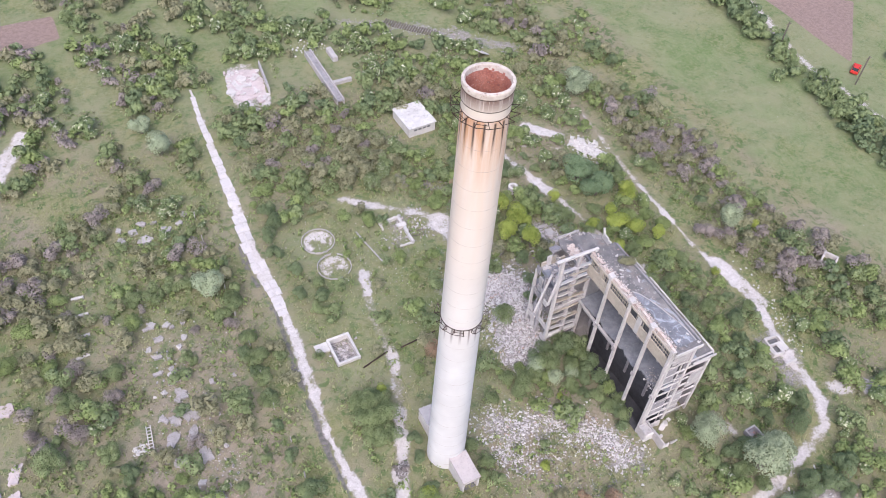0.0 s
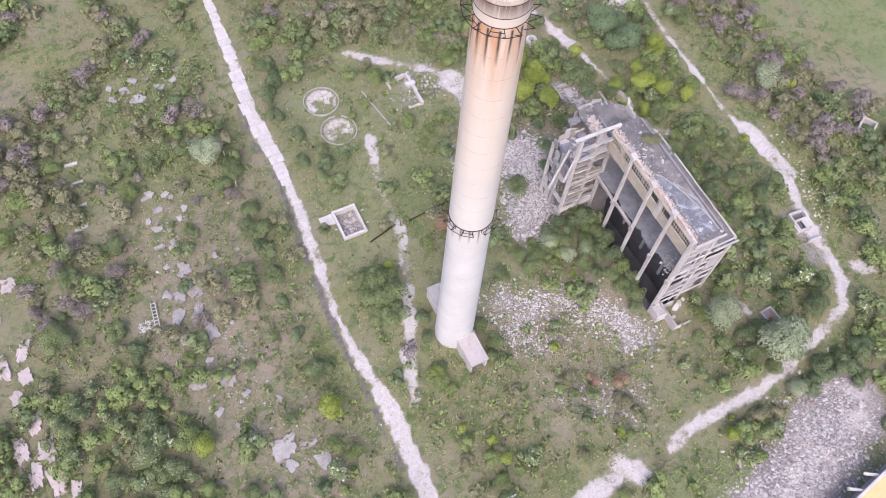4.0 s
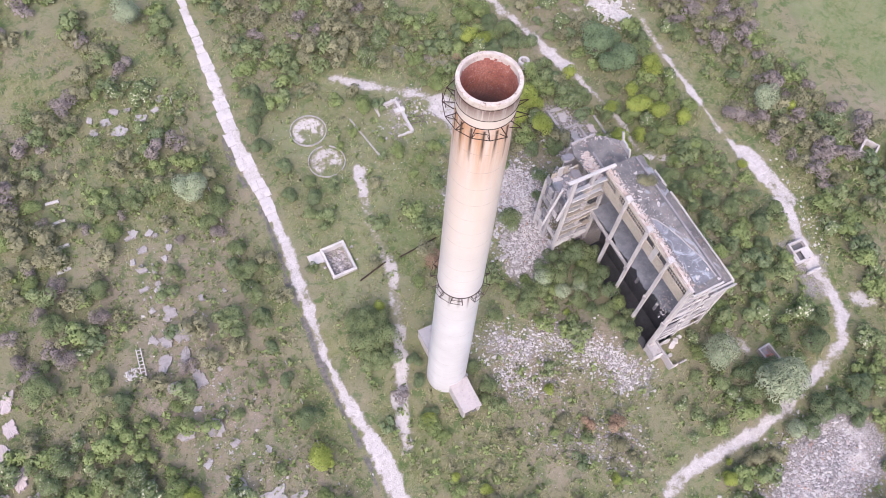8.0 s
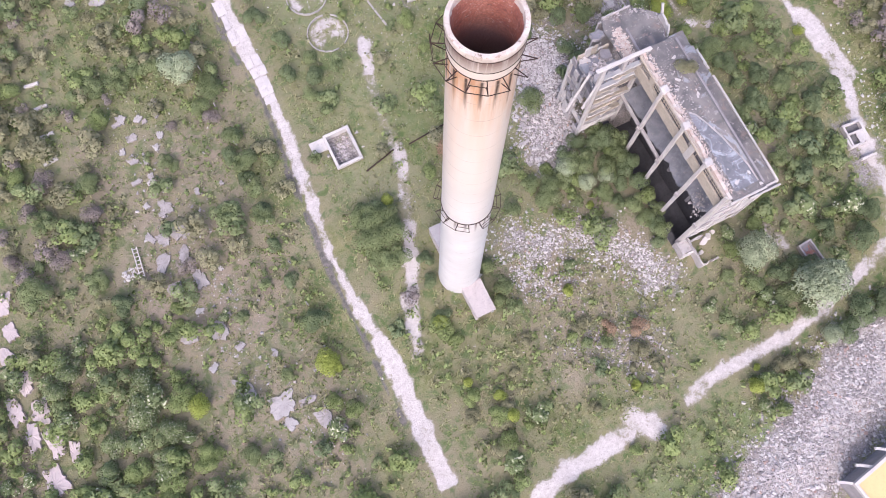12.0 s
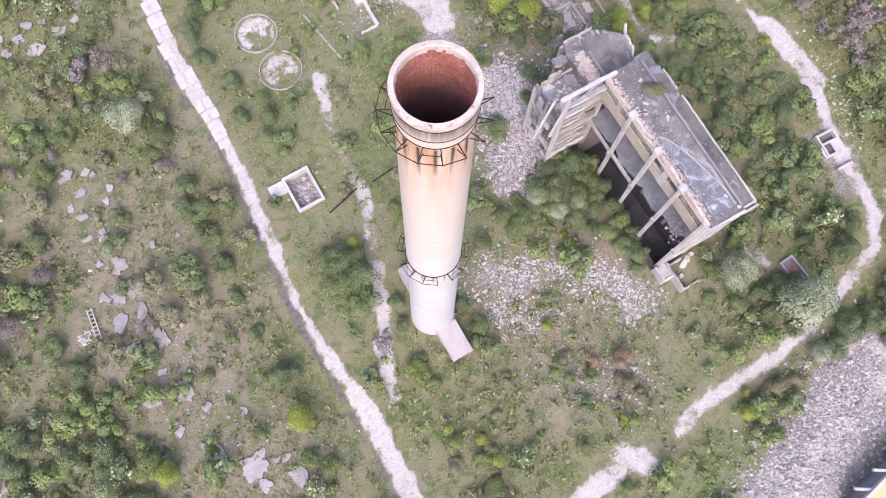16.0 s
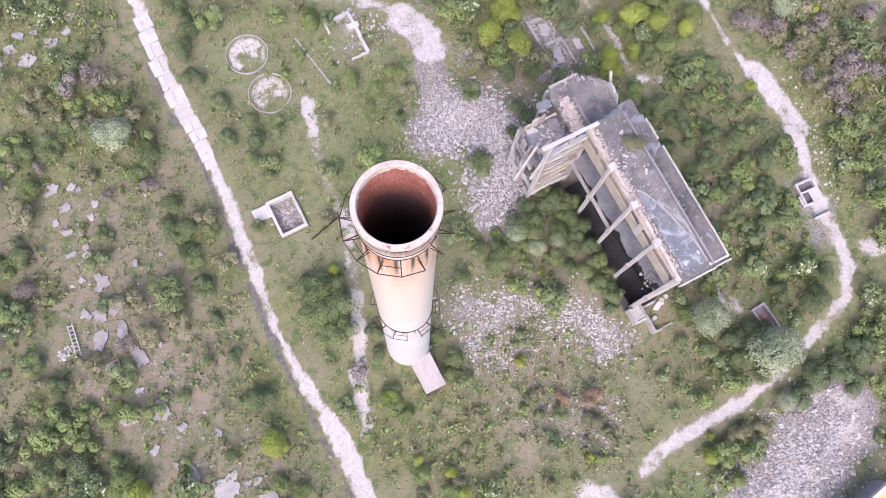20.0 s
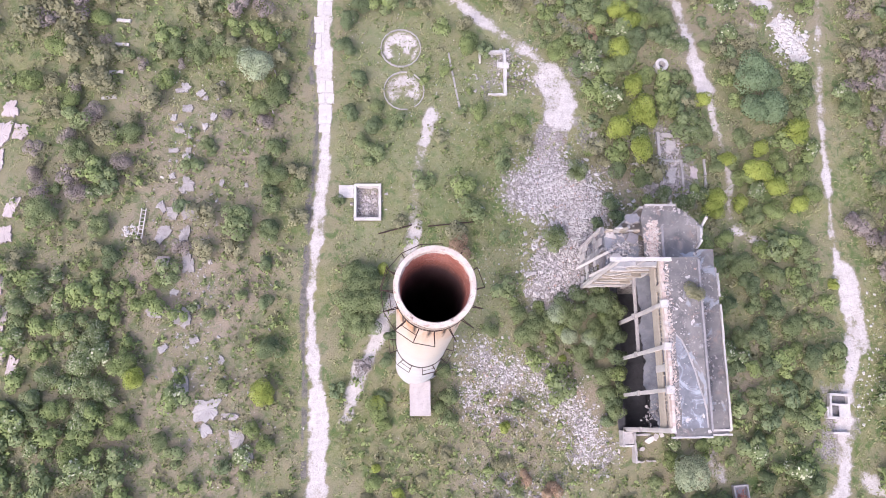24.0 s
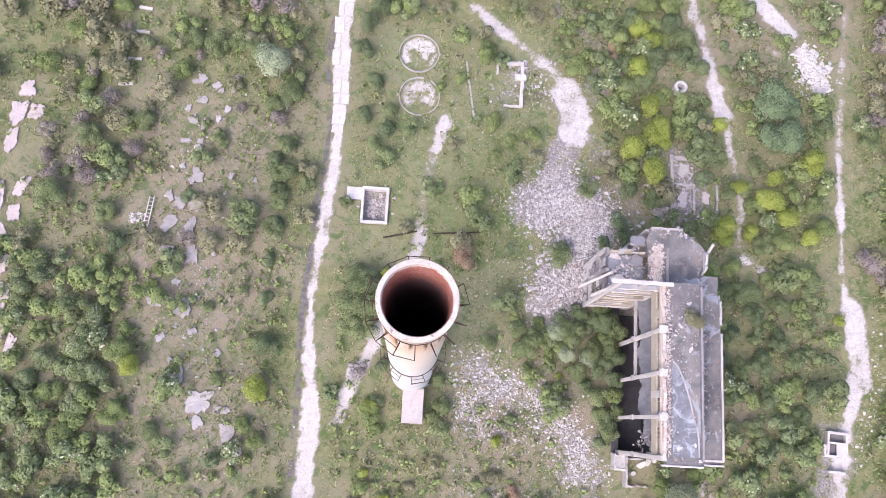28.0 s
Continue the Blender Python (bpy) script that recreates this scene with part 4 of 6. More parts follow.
def thicket(x, y):
    """How densely scrub covers the hill, 0 to 1."""
    x, y = np.asarray(x, float), np.asarray(y, float)
    d = 0.85 * step(fbm(x, y, 12, 3, 21.0), 0.3, 0.55)
    d = np.where((x > 22.5) & (x < 50) & (y > 26) & (y < 104), 0.07, d)
    d = np.where((x > 13.8) & (x < 23) & (y > 26) & (y < 122), 0.05, d)
    d = np.where((x > -6) & (x < 14) & (y > 36) & (y < 90), 0.16, d)
    d = np.where((x < -5) & (y < 58), 0.85, d)
    d = np.where((x > 38) & (x < 58) & (y < 46) & (y > 4), 0.05, d)
    d = np.where((x > 69.5) & (x < 91) & (y > 40) & (y < 68), 0.75, d)
    d = np.where((x > 20) & (x < 84) & (y > 104) & (y < 140), np.maximum(d, 0.85), d)
    d = np.where((x > 94) & (x < 113), 0.8 * step(fbm(x, y, 10, 3, 33.0), 0.38, 0.55), d)
    d = np.where((x > 95.5) & (x < 113) & (y > 50) & (y < 112), np.maximum(d, 0.7), d)
    d = np.where((y > 140) & (x > 25), 0.75 * step(fbm(x, y, 10, 3, 41.0), 0.4, 0.55), d)
    d = np.where((y > 116) & (x <= 19), 0.9 * step(fbm(x, y, 11, 3, 45.0), 0.34, 0.5) * step(np.abs(x - 12 + 0.25 * (y - 120)), 2.0, 5.0), d)
    edge = 113 + 4.5 * np.sin(y * 0.05)
    d = np.where(x > edge, 0.0015, d)
    d = np.where(np.hypot((x - 104.5) / 8.5, (y - 90) / 8.5) < 1, 0.97, d)
    d = np.where((np.abs(x - 148.5 - 0.13 * (y - 95)) < 4.5) & (y > 60), 0.85, d)
    d = np.where((x > 172) & (y > 85), 0.45 * step(fbm(x, y, 9, 3, 51.0), 0.45, 0.6), d)
    d = np.where((x < 2.5) & (y > 176) & (y < 187.5), 0.0, d)
    d = np.where((x > 160) & (x < 186) & (y > 102), 0.0, d)
    for cx, cy, r in ((30.7, 97.7, 2.9), (31.1, 91.1, 2.9), (25.9, 74.5, 3.4), (69.0, 95.0, 2.0), (69.3, 82.6, 2.4), (69.2, 78.2, 2.4)):
        d = np.where(np.hypot(x - cx, y - cy) < r, 0.0, d)
    for pts, gap in ((MAIN_ROAD, 3.0), (TRACK_EAST, 2.4), (TRACK_EAST_THIN, 1.5), (LANE, 2.4), (LANE_WIDE, 3.6), (LANE_SOUTH, 2.2), (QUARRY, 2.4), (QUARRY_EAST, 2.2), (WEST_LANE, 3.0),
                     (HEAP_NORTH, 5.0), (HEAP_SOUTH, 5.5), (YARD, 4.0), (FAR_TRACK, 3.2), (FAR_LANE, 1.6), (PATCH_SOUTH, 2.6), (TRACK_ARC, 2.4)):
        d = np.where(line_gap(x, y, pts) < gap, 0.0, d)
    for x0, x1, y0, y1 in ((53.5, 70.5, 41.5, 71.5), (54.5, 64, 110.5, 124), (27, 39.5, 138, 153), (47.4, 55, 130, 152), (86.5, 92, 40, 48.5), (72.5, 77, 30.3, 37), (57, 78, -12, 12), (58, 65, 37, 44)):
        d = np.where((x > x0) & (x < x1) & (y > y0) & (y < y1), 0.0, d)
    return d


srng = np.random.default_rng(5)
cell = 2.2
sx, sy = np.meshgrid(np.arange(-42, 205, cell), np.arange(-14, 215, cell))
sx = sx.ravel() + srng.uniform(-1.2, 1.2, sx.size)
sy = sy.ravel() + srng.uniform(-1.2, 1.2, sy.size)
keep = srng.random(sx.size) < thicket(sx, sy)
# nothing beyond what the view from the south-west ever takes in
keep &= (sy < 230 - 0.55 * sx) & (sy > -14)
sx, sy = sx[keep], sy[keep]
# kept clear: well, foundations, beams, slabs, hut
CLEAR = [(0.2, 113.9, 1.9), (0.1, 111.4, 1.9), (4.1, 114.0, 1.9), (7.6, 111.0, 1.9), (10.2, 111.6, 1.9), (11.5, 113.4, 1.9), (2.3, 112.5, 1.9), (3.8, 110.0, 1.9), (6.0, 113.5, 1.9), (25.9, 74.5, 3.6), (30.7, 97.7, 2.8), (31.1, 91.1, 2.8), (69.0, 95.0, 1.8), (69.3, 82.6, 2.4), (69.2, 78.2, 2.4), (72.4, 78.6, 1.8), (111.0, 55.4, 2.4), (-8.9, 101.7, 1.8), (-9.0, 98.0, 1.8), (-9.6, 93.8, 1.8), (-10.4, 90.0, 1.6), (-4.7, 71.6, 2.0),
         (-24.4, 84.2, 2.0), (-22.0, 84.8, 1.6), (-24.6, 79.5, 2.0), (-23.6, 88.2, 1.8), (-22.5, 72.5, 2.0), (-23.8, 67.5, 2.2), (-23.2, 62.0, 2.4), (-23.4, 57.0, 2.4), (-22.8, 52.0, 2.6), (-25.5, 60.5, 2.0), (-25.6, 73, 2.0)]
near = np.array(PLANTED + CLEAR)
free = np.array([np.all(np.hypot(near[:, 0] - x, near[:, 1] - y) > near[:, 2] * 0.8 + 0.5) for x, y in zip(sx, sy)])
sx, sy = sx[free], sy[free]
kindn = fbm(sx, sy, 16, 3, 61.0) + srng.normal(0, 0.1, sx.size)
groups = {k: [] for k in "gdlpows"}
for x, y, k in zip(sx, sy, kindn):
    r = srng.uniform(0.8, 2.2)
    if np.hypot((x - 104.5) / 8.5, (y - 90) / 8.5) < 1:
        code = "p"
    elif x > 140:
        code = "d" if k < 0.6 else "g"
    else:
        code = "p" if k < 0.3 else "o" if k < 0.42 else "g" if k < 0.53 else "d" if k < 0.57 else "l" if k < 0.68 else "w"
    if (x < 4 and y < 66) or (x > 50 and y < 40):
        code = srng.choice(["g", "w", "l", "l"])
    if 69 < x < 92 and 40 < y < 69:
        code = srng.choice(["g", "l", "g", "w", "d"])
    if 95 < x < 113 and 55 < y < 112 and srng.random() < 0.6:
        code = srng.choice(["p", "o"])
    elif code == "p" and x < 95 and srng.random() < 0.6:
        code = "o"
    if x < 22.0 and y > 90 and srng.random() < 0.3:
        code = srng.choice(["p", "o"])
    groups[code].append((x, y, r * (1.15 if x > 140 else 1.0)))
SCRUB_LABEL = {"g": "rough green scrub covering the slope", "d": "dark green thicket covering the slope", "l": "fresh green scrub between the ruins", "p": "bare purple-brown thorn scrub",
               "o": "dry olive-brown scrub in the grass", "w": "scrub dotted with cream blossom", "s": "grey willow scrub"}
for code, spots in groups.items():
    near_by = [p for p in spots if p[0] < 116 and p[1] < 128]
    far_off = [p for p in spots if not (p[0] < 116 and p[1] < 128)]
    scrub("scrub", SCRUB_LABEL[code], code, near_by, 470, 0.25 if code == "p" else 0.3)
    scrub("scrub", SCRUB_LABEL[code], code, far_off, 210, 0.38 if code == "p" else 0.48)
# low weeds in the open grass
wx, wy = srng.uniform(-32, 112, 32000), srng.uniform(5, 150, 32000)
open_ = (np.array(fbm(wx, wy, 8, 3, 71.0)) > 0.35) & (thicket(wx, wy) > 0.0)
open_ &= ~((wx > 21.5) & (wx < 29) & (wy > 70.5) & (wy < 78.5))
open_ &= (np.abs(wx - 1.2) > 4.5) | (np.abs(wy - 66) > 26) | (srng.random(wx.size) < 0.3)
open_ &= line_gap(wx, wy, STONY) > 1.8
open_ &= (np.abs(wx - 37) > 14) | (np.abs(wy - 78) > 30) | (srng.random(wx.size) < 0.35)
wx, wy = wx[open_], wy[open_]
half = len(wx) * 11 // 20
scrub("weeds", "low green weeds in the open grass", "l", [(x, y, r) for x, y, r in zip(wx[:half], wy[:half], 0.16 + 0.62 * srng.random(half) ** 2)], 10, 1.05)
scrub("weeds", "low dry olive weeds in the open grass", "o", [(x, y, r) for x, y, r in zip(wx[half:], wy[half:], 0.16 + 0.5 * srng.random(len(wx) - half) ** 2)], 10, 1.05)


def tufts(name, label, count, x0, x1, y0, y1, size, blades=4):
    """Grass tufts as crossed blades, one mesh."""
    r = np.random.default_rng(count)
    x, y = r.uniform(x0, x1, count), r.uniform(y0, y1, count)
    bare = np.zeros(count, bool)
    for pts, gap in ((MAIN_ROAD, 1.7), (LANE, 1.2), (LANE_WIDE, 2.0), (LANE_SOUTH, 1.1), (HEAP_NORTH, 4.5), (HEAP_SOUTH, 5.2), (YARD, 2.6), (PATCH_SOUTH, 1.4), (TRACK_EAST, 1.4), (TRACK_ARC, 1.2), (TRACK_MID, 0.7), (QUARRY, 1.8), (QUARRY_EAST, 1.6)):
        bare |= line_gap(x, y, pts) < gap
    bare |= (x > 54) & (x < 69.5) & (y > 42) & (y < 70.5)
    bare |= np.hypot(x - CX, y - CY) < 2.8
    bare |= (x > PIT[0]) & (x < PIT[1]) & (y > PIT[2]) & (y < PIT[3])
    bare |= r.random(count) > 0.25 + 1.1 * (fbm(x, y, 5, 3, 81.0) - 0.2)
    x, y = x[~bare], y[~bare]
    n = len(x)
    z = height(x, y)
    pts = []
    for b in range(blades):
        a = r.uniform(0, 2 * math.pi, n)
        s = size * r.uniform(0.5, 1.3, n)
        ca, sa = np.cos(a), np.sin(a)
        ox, oy = x + r.normal(0, size * 0.35, n), y + r.normal(0, size * 0.35, n)
        base = np.stack([ox, oy, z - 0.03], -1)
        across = np.stack([-sa, ca, 0 * a], -1) * (s * 0.16)[:, None]
        out = np.stack([ca, sa, 0 * a], -1) * (s * 0.75)[:, None]
        up = np.stack([0 * a, 0 * a, s * 0.6], -1)
        pts.append(np.stack([base - across, base + across, base + out + up + across * 0.4, base + out + up - across * 0.4], 1))
    mesh = leaf_mesh(name, np.concatenate(pts).reshape(-1, 3), BLADE)
    tagged(new(name, mesh), label, "grass", kind="stuff")


tufts("grass", "tufts of dry and green steppe grass", 56000, -32, 112, 4, 135, 0.42)

# ---- chimney ----


def lathe(rows, segments=72, closed=False, wob=0.0, seed=0):
    """A turned shell from (radius, z) rows."""
    r = random.Random(seed)
    bm = bmesh.new()
    rings = [[bm.verts.new((rad * math.cos(2 * math.pi * k / segments) * (1 + r.uniform(-wob, wob)), rad * math.sin(2 * math.pi * k / segments) * (1 + r.uniform(-wob, wob)), z)) for k in range(segments)] for rad, z in rows]
    for a, b in zip(rings[:-1], rings[1:]):
        for k in range(segments):
            bm.faces.new((a[k], a[(k + 1) % segments], b[(k + 1) % segments], b[k]))
    if closed:
        for k in range(segments):
            bm.faces.new((rings[-1][k], rings[-1][(k + 1) % segments], rings[0][(k + 1) % segments], rings[0][k]))
    return bm


chimney = thing("chimney", "tall white-limed round factory chimney with rust stains", "chimney", CX, CY, 0)
shaft_rows = [(2.7, -0.3), (2.69, 0.0)] + [(2.68 - 0.31 * z / 32.2, z) for z in (2, 6, 10, 14, 18, 22, 26, 30, 32.2)]
shaft_rows += [(2.4, 32.3), (2.39, 32.6)] + [(2.38 - 0.17 * (z - 32.6) / 29.6, z) for z in (36, 40, 44, 48, 52, 56, 60, 62.1)]
shaft_rows += [(2.22, 62.2), (2.22, 63.0), (2.28, 63.1), (2.29, 64.4), (2.28, 64.45)]
part("shaft", lathe(shaft_rows), SHAFT, chimney, smooth=False)
part("rim", lathe([(2.28, 64.45), (2.34, 64.52), (2.36, 64.85), (2.32, 64.98), (2.07, 65.0), (2.02, 64.9), (2.0, 64.4), (2.12, 64.3)], 72, True, 0.006, 3), RIM, chimney, "chipped and weathered rendered rim")
part("lining", lathe([(2.02, 64.6), (1.93, 63.5), (1.92, 62.5), (1.89, 60.5), (1.91, 57), (1.92, 50), (1.95, 35), (2.0, 15), (2.05, 0.4), (0.01, 0.35)], 60, False, 0.01, 5), LINING, chimney, "eroded red brick lining, sooty, with depth shade painted in")
for ring_z, wid in ((64.3, 0.03), (63.06, 0.03)):
    part("hoop", lathe([(2.28, ring_z), (2.315, ring_z), (2.315, ring_z + wid), (2.28, ring_z + wid)], 72, True), RUST, chimney, "rusted steel hoop")


def gallery(z, radius, out, angles, missing, drop):
    """What is left of an access gallery: brackets, outer chords and uprights."""
    deck = part("gallery", lathe([(radius, z), (radius + 0.07, z), (radius + 0.07, z + 0.07), (radius, z + 0.07)], 72, True), RUST, chimney, "rusted remains of a steel access gallery")
    ends = []
    for k in range(angles):
        a = 2 * math.pi * k / angles + 0.12
        c, s = math.cos(a), math.sin(a)
        p, q = (radius * c, radius * s, z), ((radius + out) * c, (radius + out) * s, z - 0.02)
        ends.append((q, a))
        part("bracket", join([bar(p, q, 0.055), bar((radius * c, radius * s, z - drop), q, 0.045), bar((radius * c, radius * s, z - drop), p, 0.06)]), RUST, deck)
    for k in range(angles):
        if k in missing:
            continue
        p, q = ends[k][0], ends[(k + 1) % angles][0]
        part("outer_chord", bar(p, q, 0.045), RUST, deck)
        if k % 5 == 1:
            part("handrail", join([bar((p[0], p[1], z), (p[0], p[1], z + 1.0), 0.045), bar((p[0], p[1], z + 1.0), (q[0], q[1], z + 1.0), 0.04)]), RUST, deck)
        if k % 2:
            i = [(v[0] * radius / (radius + out), v[1] * radius / (radius + out), z) for v in (p, q)]
            mid = [tuple((i[e][j] * 0.5 + (p, q)[e][j] * 0.5) for j in range(3)) for e in (0, 1)]
            part("deck_rod", bar(mid[0], mid[1], 0.04), RUST, deck)


gallery(62.0, 2.17, 0.95, 15, (1, 2, 11, 12, 13, 14), 0.85)
gallery(32.4, 2.4, 0.75, 15, (2, 6, 10), 0.7)
flue = thing("flue_duct", "low concrete flue duct with flat roof beside the chimney", "duct", CX + 0.45, CY, 0, group="flue ducts")
part("roof_slab", worn_box(-1.35, 1.35, -6.75, -2.35, 2.75, 3.0, 0.02, 0.6, 0.03, 3), stone_like("duct_slab", (0.5, 0.44, 0.43), (0.42, 0.37, 0.36), (0.3, 0.26, 0.25), 0.5, 0.68), flue, "greyish pink concrete slab")
part("side_wall", worn_box(-1.3, -1.0, -6.6, -2.1, -0.2, 2.75, 0.015, 0.8, 0.03, 4), WHITE_CONC, flue)
part("side_wall", worn_box(1.0, 1.3, -6.6, -2.1, -0.2, 2.75, 0.015, 0.8, 0.03, 5), WHITE_CONC, flue)
part("lintel", worn_box(-1.0, 1.0, -6.6, -6.3, 2.0, 2.75, 0.015, 0.8, 0.03, 6), WHITE_CONC, flue)
part("floor_slab", worn_box(-1.0, 1.0, -6.5, -2.4, -0.2, 0.05, 0.015, 0.8, 0.03, 6), DARK_CONC, flue)
for sgn in (-1, 1):
    bm = bmesh.new()
    v = [bm.verts.new(c) for c in ((sgn * 1.3, -2.1, -0.1), (sgn * 2.3, -1.5, -0.1), (sgn * 1.3, -2.1, 2.7), (sgn * 2.0, -1.6, 1.2), (sgn * 1.2, -1.5, -0.1), (sgn * 1.2, -1.5, 2.7))]
    for f in ((0, 1, 3, 2), (1, 4, 5, 3), (2, 3, 5), (0, 2, 5, 4)):
        bm.faces.new([v[i] for i in f])
    bmesh.ops.recalc_face_normals(bm, faces=bm.faces)
    part("haunch", bm, WHITE_CONC, flue)
flue2 = thing("flue_duct", "short broken concrete flue stub behind the chimney", "duct", CX + 0.1, CY, 0, group="flue ducts")
part("roof_slab", worn_box(-1.3, 1.2, 2.45, 6.6, 2.35, 2.6, 0.03, 0.6, 0.03, 7), CONCRETE, flue2)
part("side_wall", worn_box(-1.3, -1.0, 2.1, 6.5, -0.2, 2.35, 0.02, 0.8, 0.03, 8), WHITE_CONC, flue2)
part("side_wall", worn_box(0.9, 1.2, 2.1, 6.5, -0.2, 2.35, 0.02, 0.8, 0.03, 9), WHITE_CONC, flue2)

# ---- ruined hall ----
HX0, HX1, HX2, HY0, HY1, HTOP, HLOW, FLOOR = 60.1, 64.3, 68.7, 42.9, 62.2, 20.0, 14.8, 8.9
hall_ruin = thing("factory_hall", "gutted concrete factory hall with open skeleton front", "building")
for k, y in enumerate((HY0 + 0.2, 47.5, 52.3, 57.1)):
    col = part("column", worn_box(HX0 - 0.22, HX0 + 0.24, y - 0.22, y + 0.22, -0.3, HTOP - 0.3, 0.025, 0.5, 0.04, k), WHITE_CONC, hall_ruin)
    part("corbel", worn_box(HX0 - 0.45, HX0 - 0.22, y - 0.3, y + 0.3, FLOOR - 0.6, FLOOR + 0.1, 0.03, 0.4, 0.03, k + 9), CONCRETE, col)
    if k:
        part("capital", worn_box(HX0 - 0.35, HX0 + 0.5, y - 0.42, y + 0.42, HTOP - 0.55, HTOP + 0.1, 0.06, 0.4, 0.05, k + 19), WHITE_CONC, col, "crumbling white column head")
for k, y in enumerate((HY0 + 0.2, 47.5, 52.3, 57.1, HY1)):
    part("inner_column", worn_box(HX1 - 0.25, HX1 + 0.2, y - 0.2, y + 0.2, -0.3, HTOP - 0.4, 0.02, 0.8, 0.03, k + 40), GREY_CONC, hall_ruin)


def ragged_sheet(x0, x1, y0, y1, z0, z1, bite, seed, side="x0", n=40):
    """A slab with one broken edge."""
    r = random.Random(seed)
    bm = bmesh.new()
    rows = []
    for k in range(n + 1):
        y = y0 + (y1 - y0) * k / n
        edge = bite * float(np.clip(1.9 * (fbm(y, seed * 3.7, 2.2, 3, seed) - 0.25), 0, 1)) * r.uniform(0.75, 1.0)
        a, b = (x0 + edge, x1) if side == "x0" else (x0, x1 - edge)
        rows.append([bm.verts.new(c) for c in ((a, y, z0), (b, y, z0), (b, y, z1), (a, y, z1))])
    for p, q in zip(rows[:-1], rows[1:]):
        for i in range(4):
            bm.faces.new((p[i], p[(i + 1) % 4], q[(i + 1) % 4], q[i]))
    bm.faces.new(rows[0])
    bm.faces.new(rows[-1])
    bmesh.ops.recalc_face_normals(bm, faces=bm.faces)
    return bm


# Near-black and bluish: colour stands in for shade below the upper floor.
DEEP_SHADE = stone_like("deep_shade_concrete", (0.1, 0.098, 0.108), (0.065, 0.064, 0.072), (0.035, 0.033, 0.033))
FLOOR_GREY = stone_like("dusty_floor", (0.27, 0.27, 0.3), (0.18, 0.185, 0.21), (0.36, 0.335, 0.33), 1.1, 0.52)
part("floor_slab", ragged_sheet(HX0 + 0.1, HX1, 50.5, HY1, FLOOR - 0.3, FLOOR, 0.9, 3), FLOOR_GREY, hall_ruin, "dusty grey concrete upper floor")
part("floor_slab", ragged_sheet(HX0 + 0.35, HX1, HY0, 50.5, FLOOR - 0.3, FLOOR, 2.0, 8), FLOOR_GREY, hall_ruin, "broken grey concrete upper floor")
part("edge_beam", worn_box(HX0 - 0.15, HX0 + 0.2, 52.6, 57.0, FLOOR - 0.45, FLOOR + 0.05, 0.03, 0.5, 0.04, 21), CONCRETE, hall_ruin)
part("edge_beam", worn_box(HX0 - 0.15, HX0 + 0.2, 57.3, HY1, FLOOR - 0.45, FLOOR + 0.05, 0.03, 0.5, 0.04, 22), CONCRETE, hall_ruin)
# Back and cellar walls painted darker downwards to imitate the void's shade.
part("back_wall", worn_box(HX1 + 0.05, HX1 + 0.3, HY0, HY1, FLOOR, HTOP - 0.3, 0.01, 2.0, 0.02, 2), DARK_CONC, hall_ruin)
part("back_wall", worn_box(HX1 + 0.05, HX1 + 0.3, HY0, HY1, -3.8, FLOOR - 0.01, 0.01, 2.0, 0.02, 2), DEEP_SHADE, hall_ruin, "lower wall, painted dark for the shade under the floor")
part("cellar_wall", worn_box(HX0 - 0.84, HX0 + 0.14, HY0, HY1, -3.8, 0.1, 0.02, 1.0, 0.03, 3), DEEP_SHADE, hall_ruin)
part("cellar_floor", worn_box(HX0, HX1, HY0, HY1, -3.8, -3.45, 0.01, 2.0, 0.02, 2), DEEP_SHADE, hall_ruin)
# spandrel, window band and brick parapet between the columns
for k, (y0, y1) in enumerate(((HY0 + 0.42, 47.28), (47.72, 52.08), (52.52, 56.88), (57.32, HY1 - 0.2))):
    part("spandrel", worn_box(HX0 + 0.05, HX0 + 0.28, y0, y1, 15.3, 17.3, 0.015, 0.7, 0.02, 60 + k), CREAM_CONC, hall_ruin, "cream-rendered spandrel panel")
    win = part("window_frame", join([worn_box(HX0 + 0.08, HX0 + 0.2, y0, y1, 17.3, 17.4, 0.005, 9, 0.01, 1), worn_box(HX0 + 0.08, HX0 + 0.2, y0, y1, 18.7, 18.8, 0.005, 9, 0.01, 1)]), CREAM_CONC, hall_ruin, "window opening without glass")
    bars = 9 if k != 1 else 3
    for j in range(1, bars):
        y = y0 + (y1 - y0) * j / bars
        part("mullion", bar((HX0 + 0.14, y, 17.4), (HX0 + 0.14, y, 18.7), 0.07), CREAM_CONC, win)
    if k != 1:
        part("transom", bar((HX0 + 0.14, y0, 18.05), (HX0 + 0.14, y1, 18.05), 0.07), CREAM_CONC, win)
part("wall_pier", worn_box(HX0 - 0.02, HX0 + 0.3, 49.6, 50.4, 15.3, 18.8, 0.03, 0.5, 0.03, 71), WHITE_CONC, hall_ruin)
part("wall_pier", worn_box(HX0 - 0.02, HX0 + 0.3, 58.7, 59.5, 17.3, 18.8, 0.03, 0.5, 0.03, 72), CREAM_CONC, hall_ruin)
part("lintel", worn_box(HX0 - 0.05, HX0 + 0.35, HY0, HY1, 18.8, 19.1, 0.02, 0.8, 0.03, 73), CREAM_CONC, hall_ruin)
parapet = part("parapet", worn_box(HX0 + 0.0, HX0 + 0.38, HY0, HY1, 19.1, 19.35, 0.02, 0.8, 0.03, 74), BRICK_PALE, hall_ruin, "broken pale brick parapet")
roof = part("roof", ragged_sheet(HX0 + 0.2, HX1 + 0.35, HY0 - 0.55, HY1 + 0.3, 19.2, 19.6, 0.3, 13), BITUMEN, hall_ruin, "dark bitumen roof with pale worn patches")
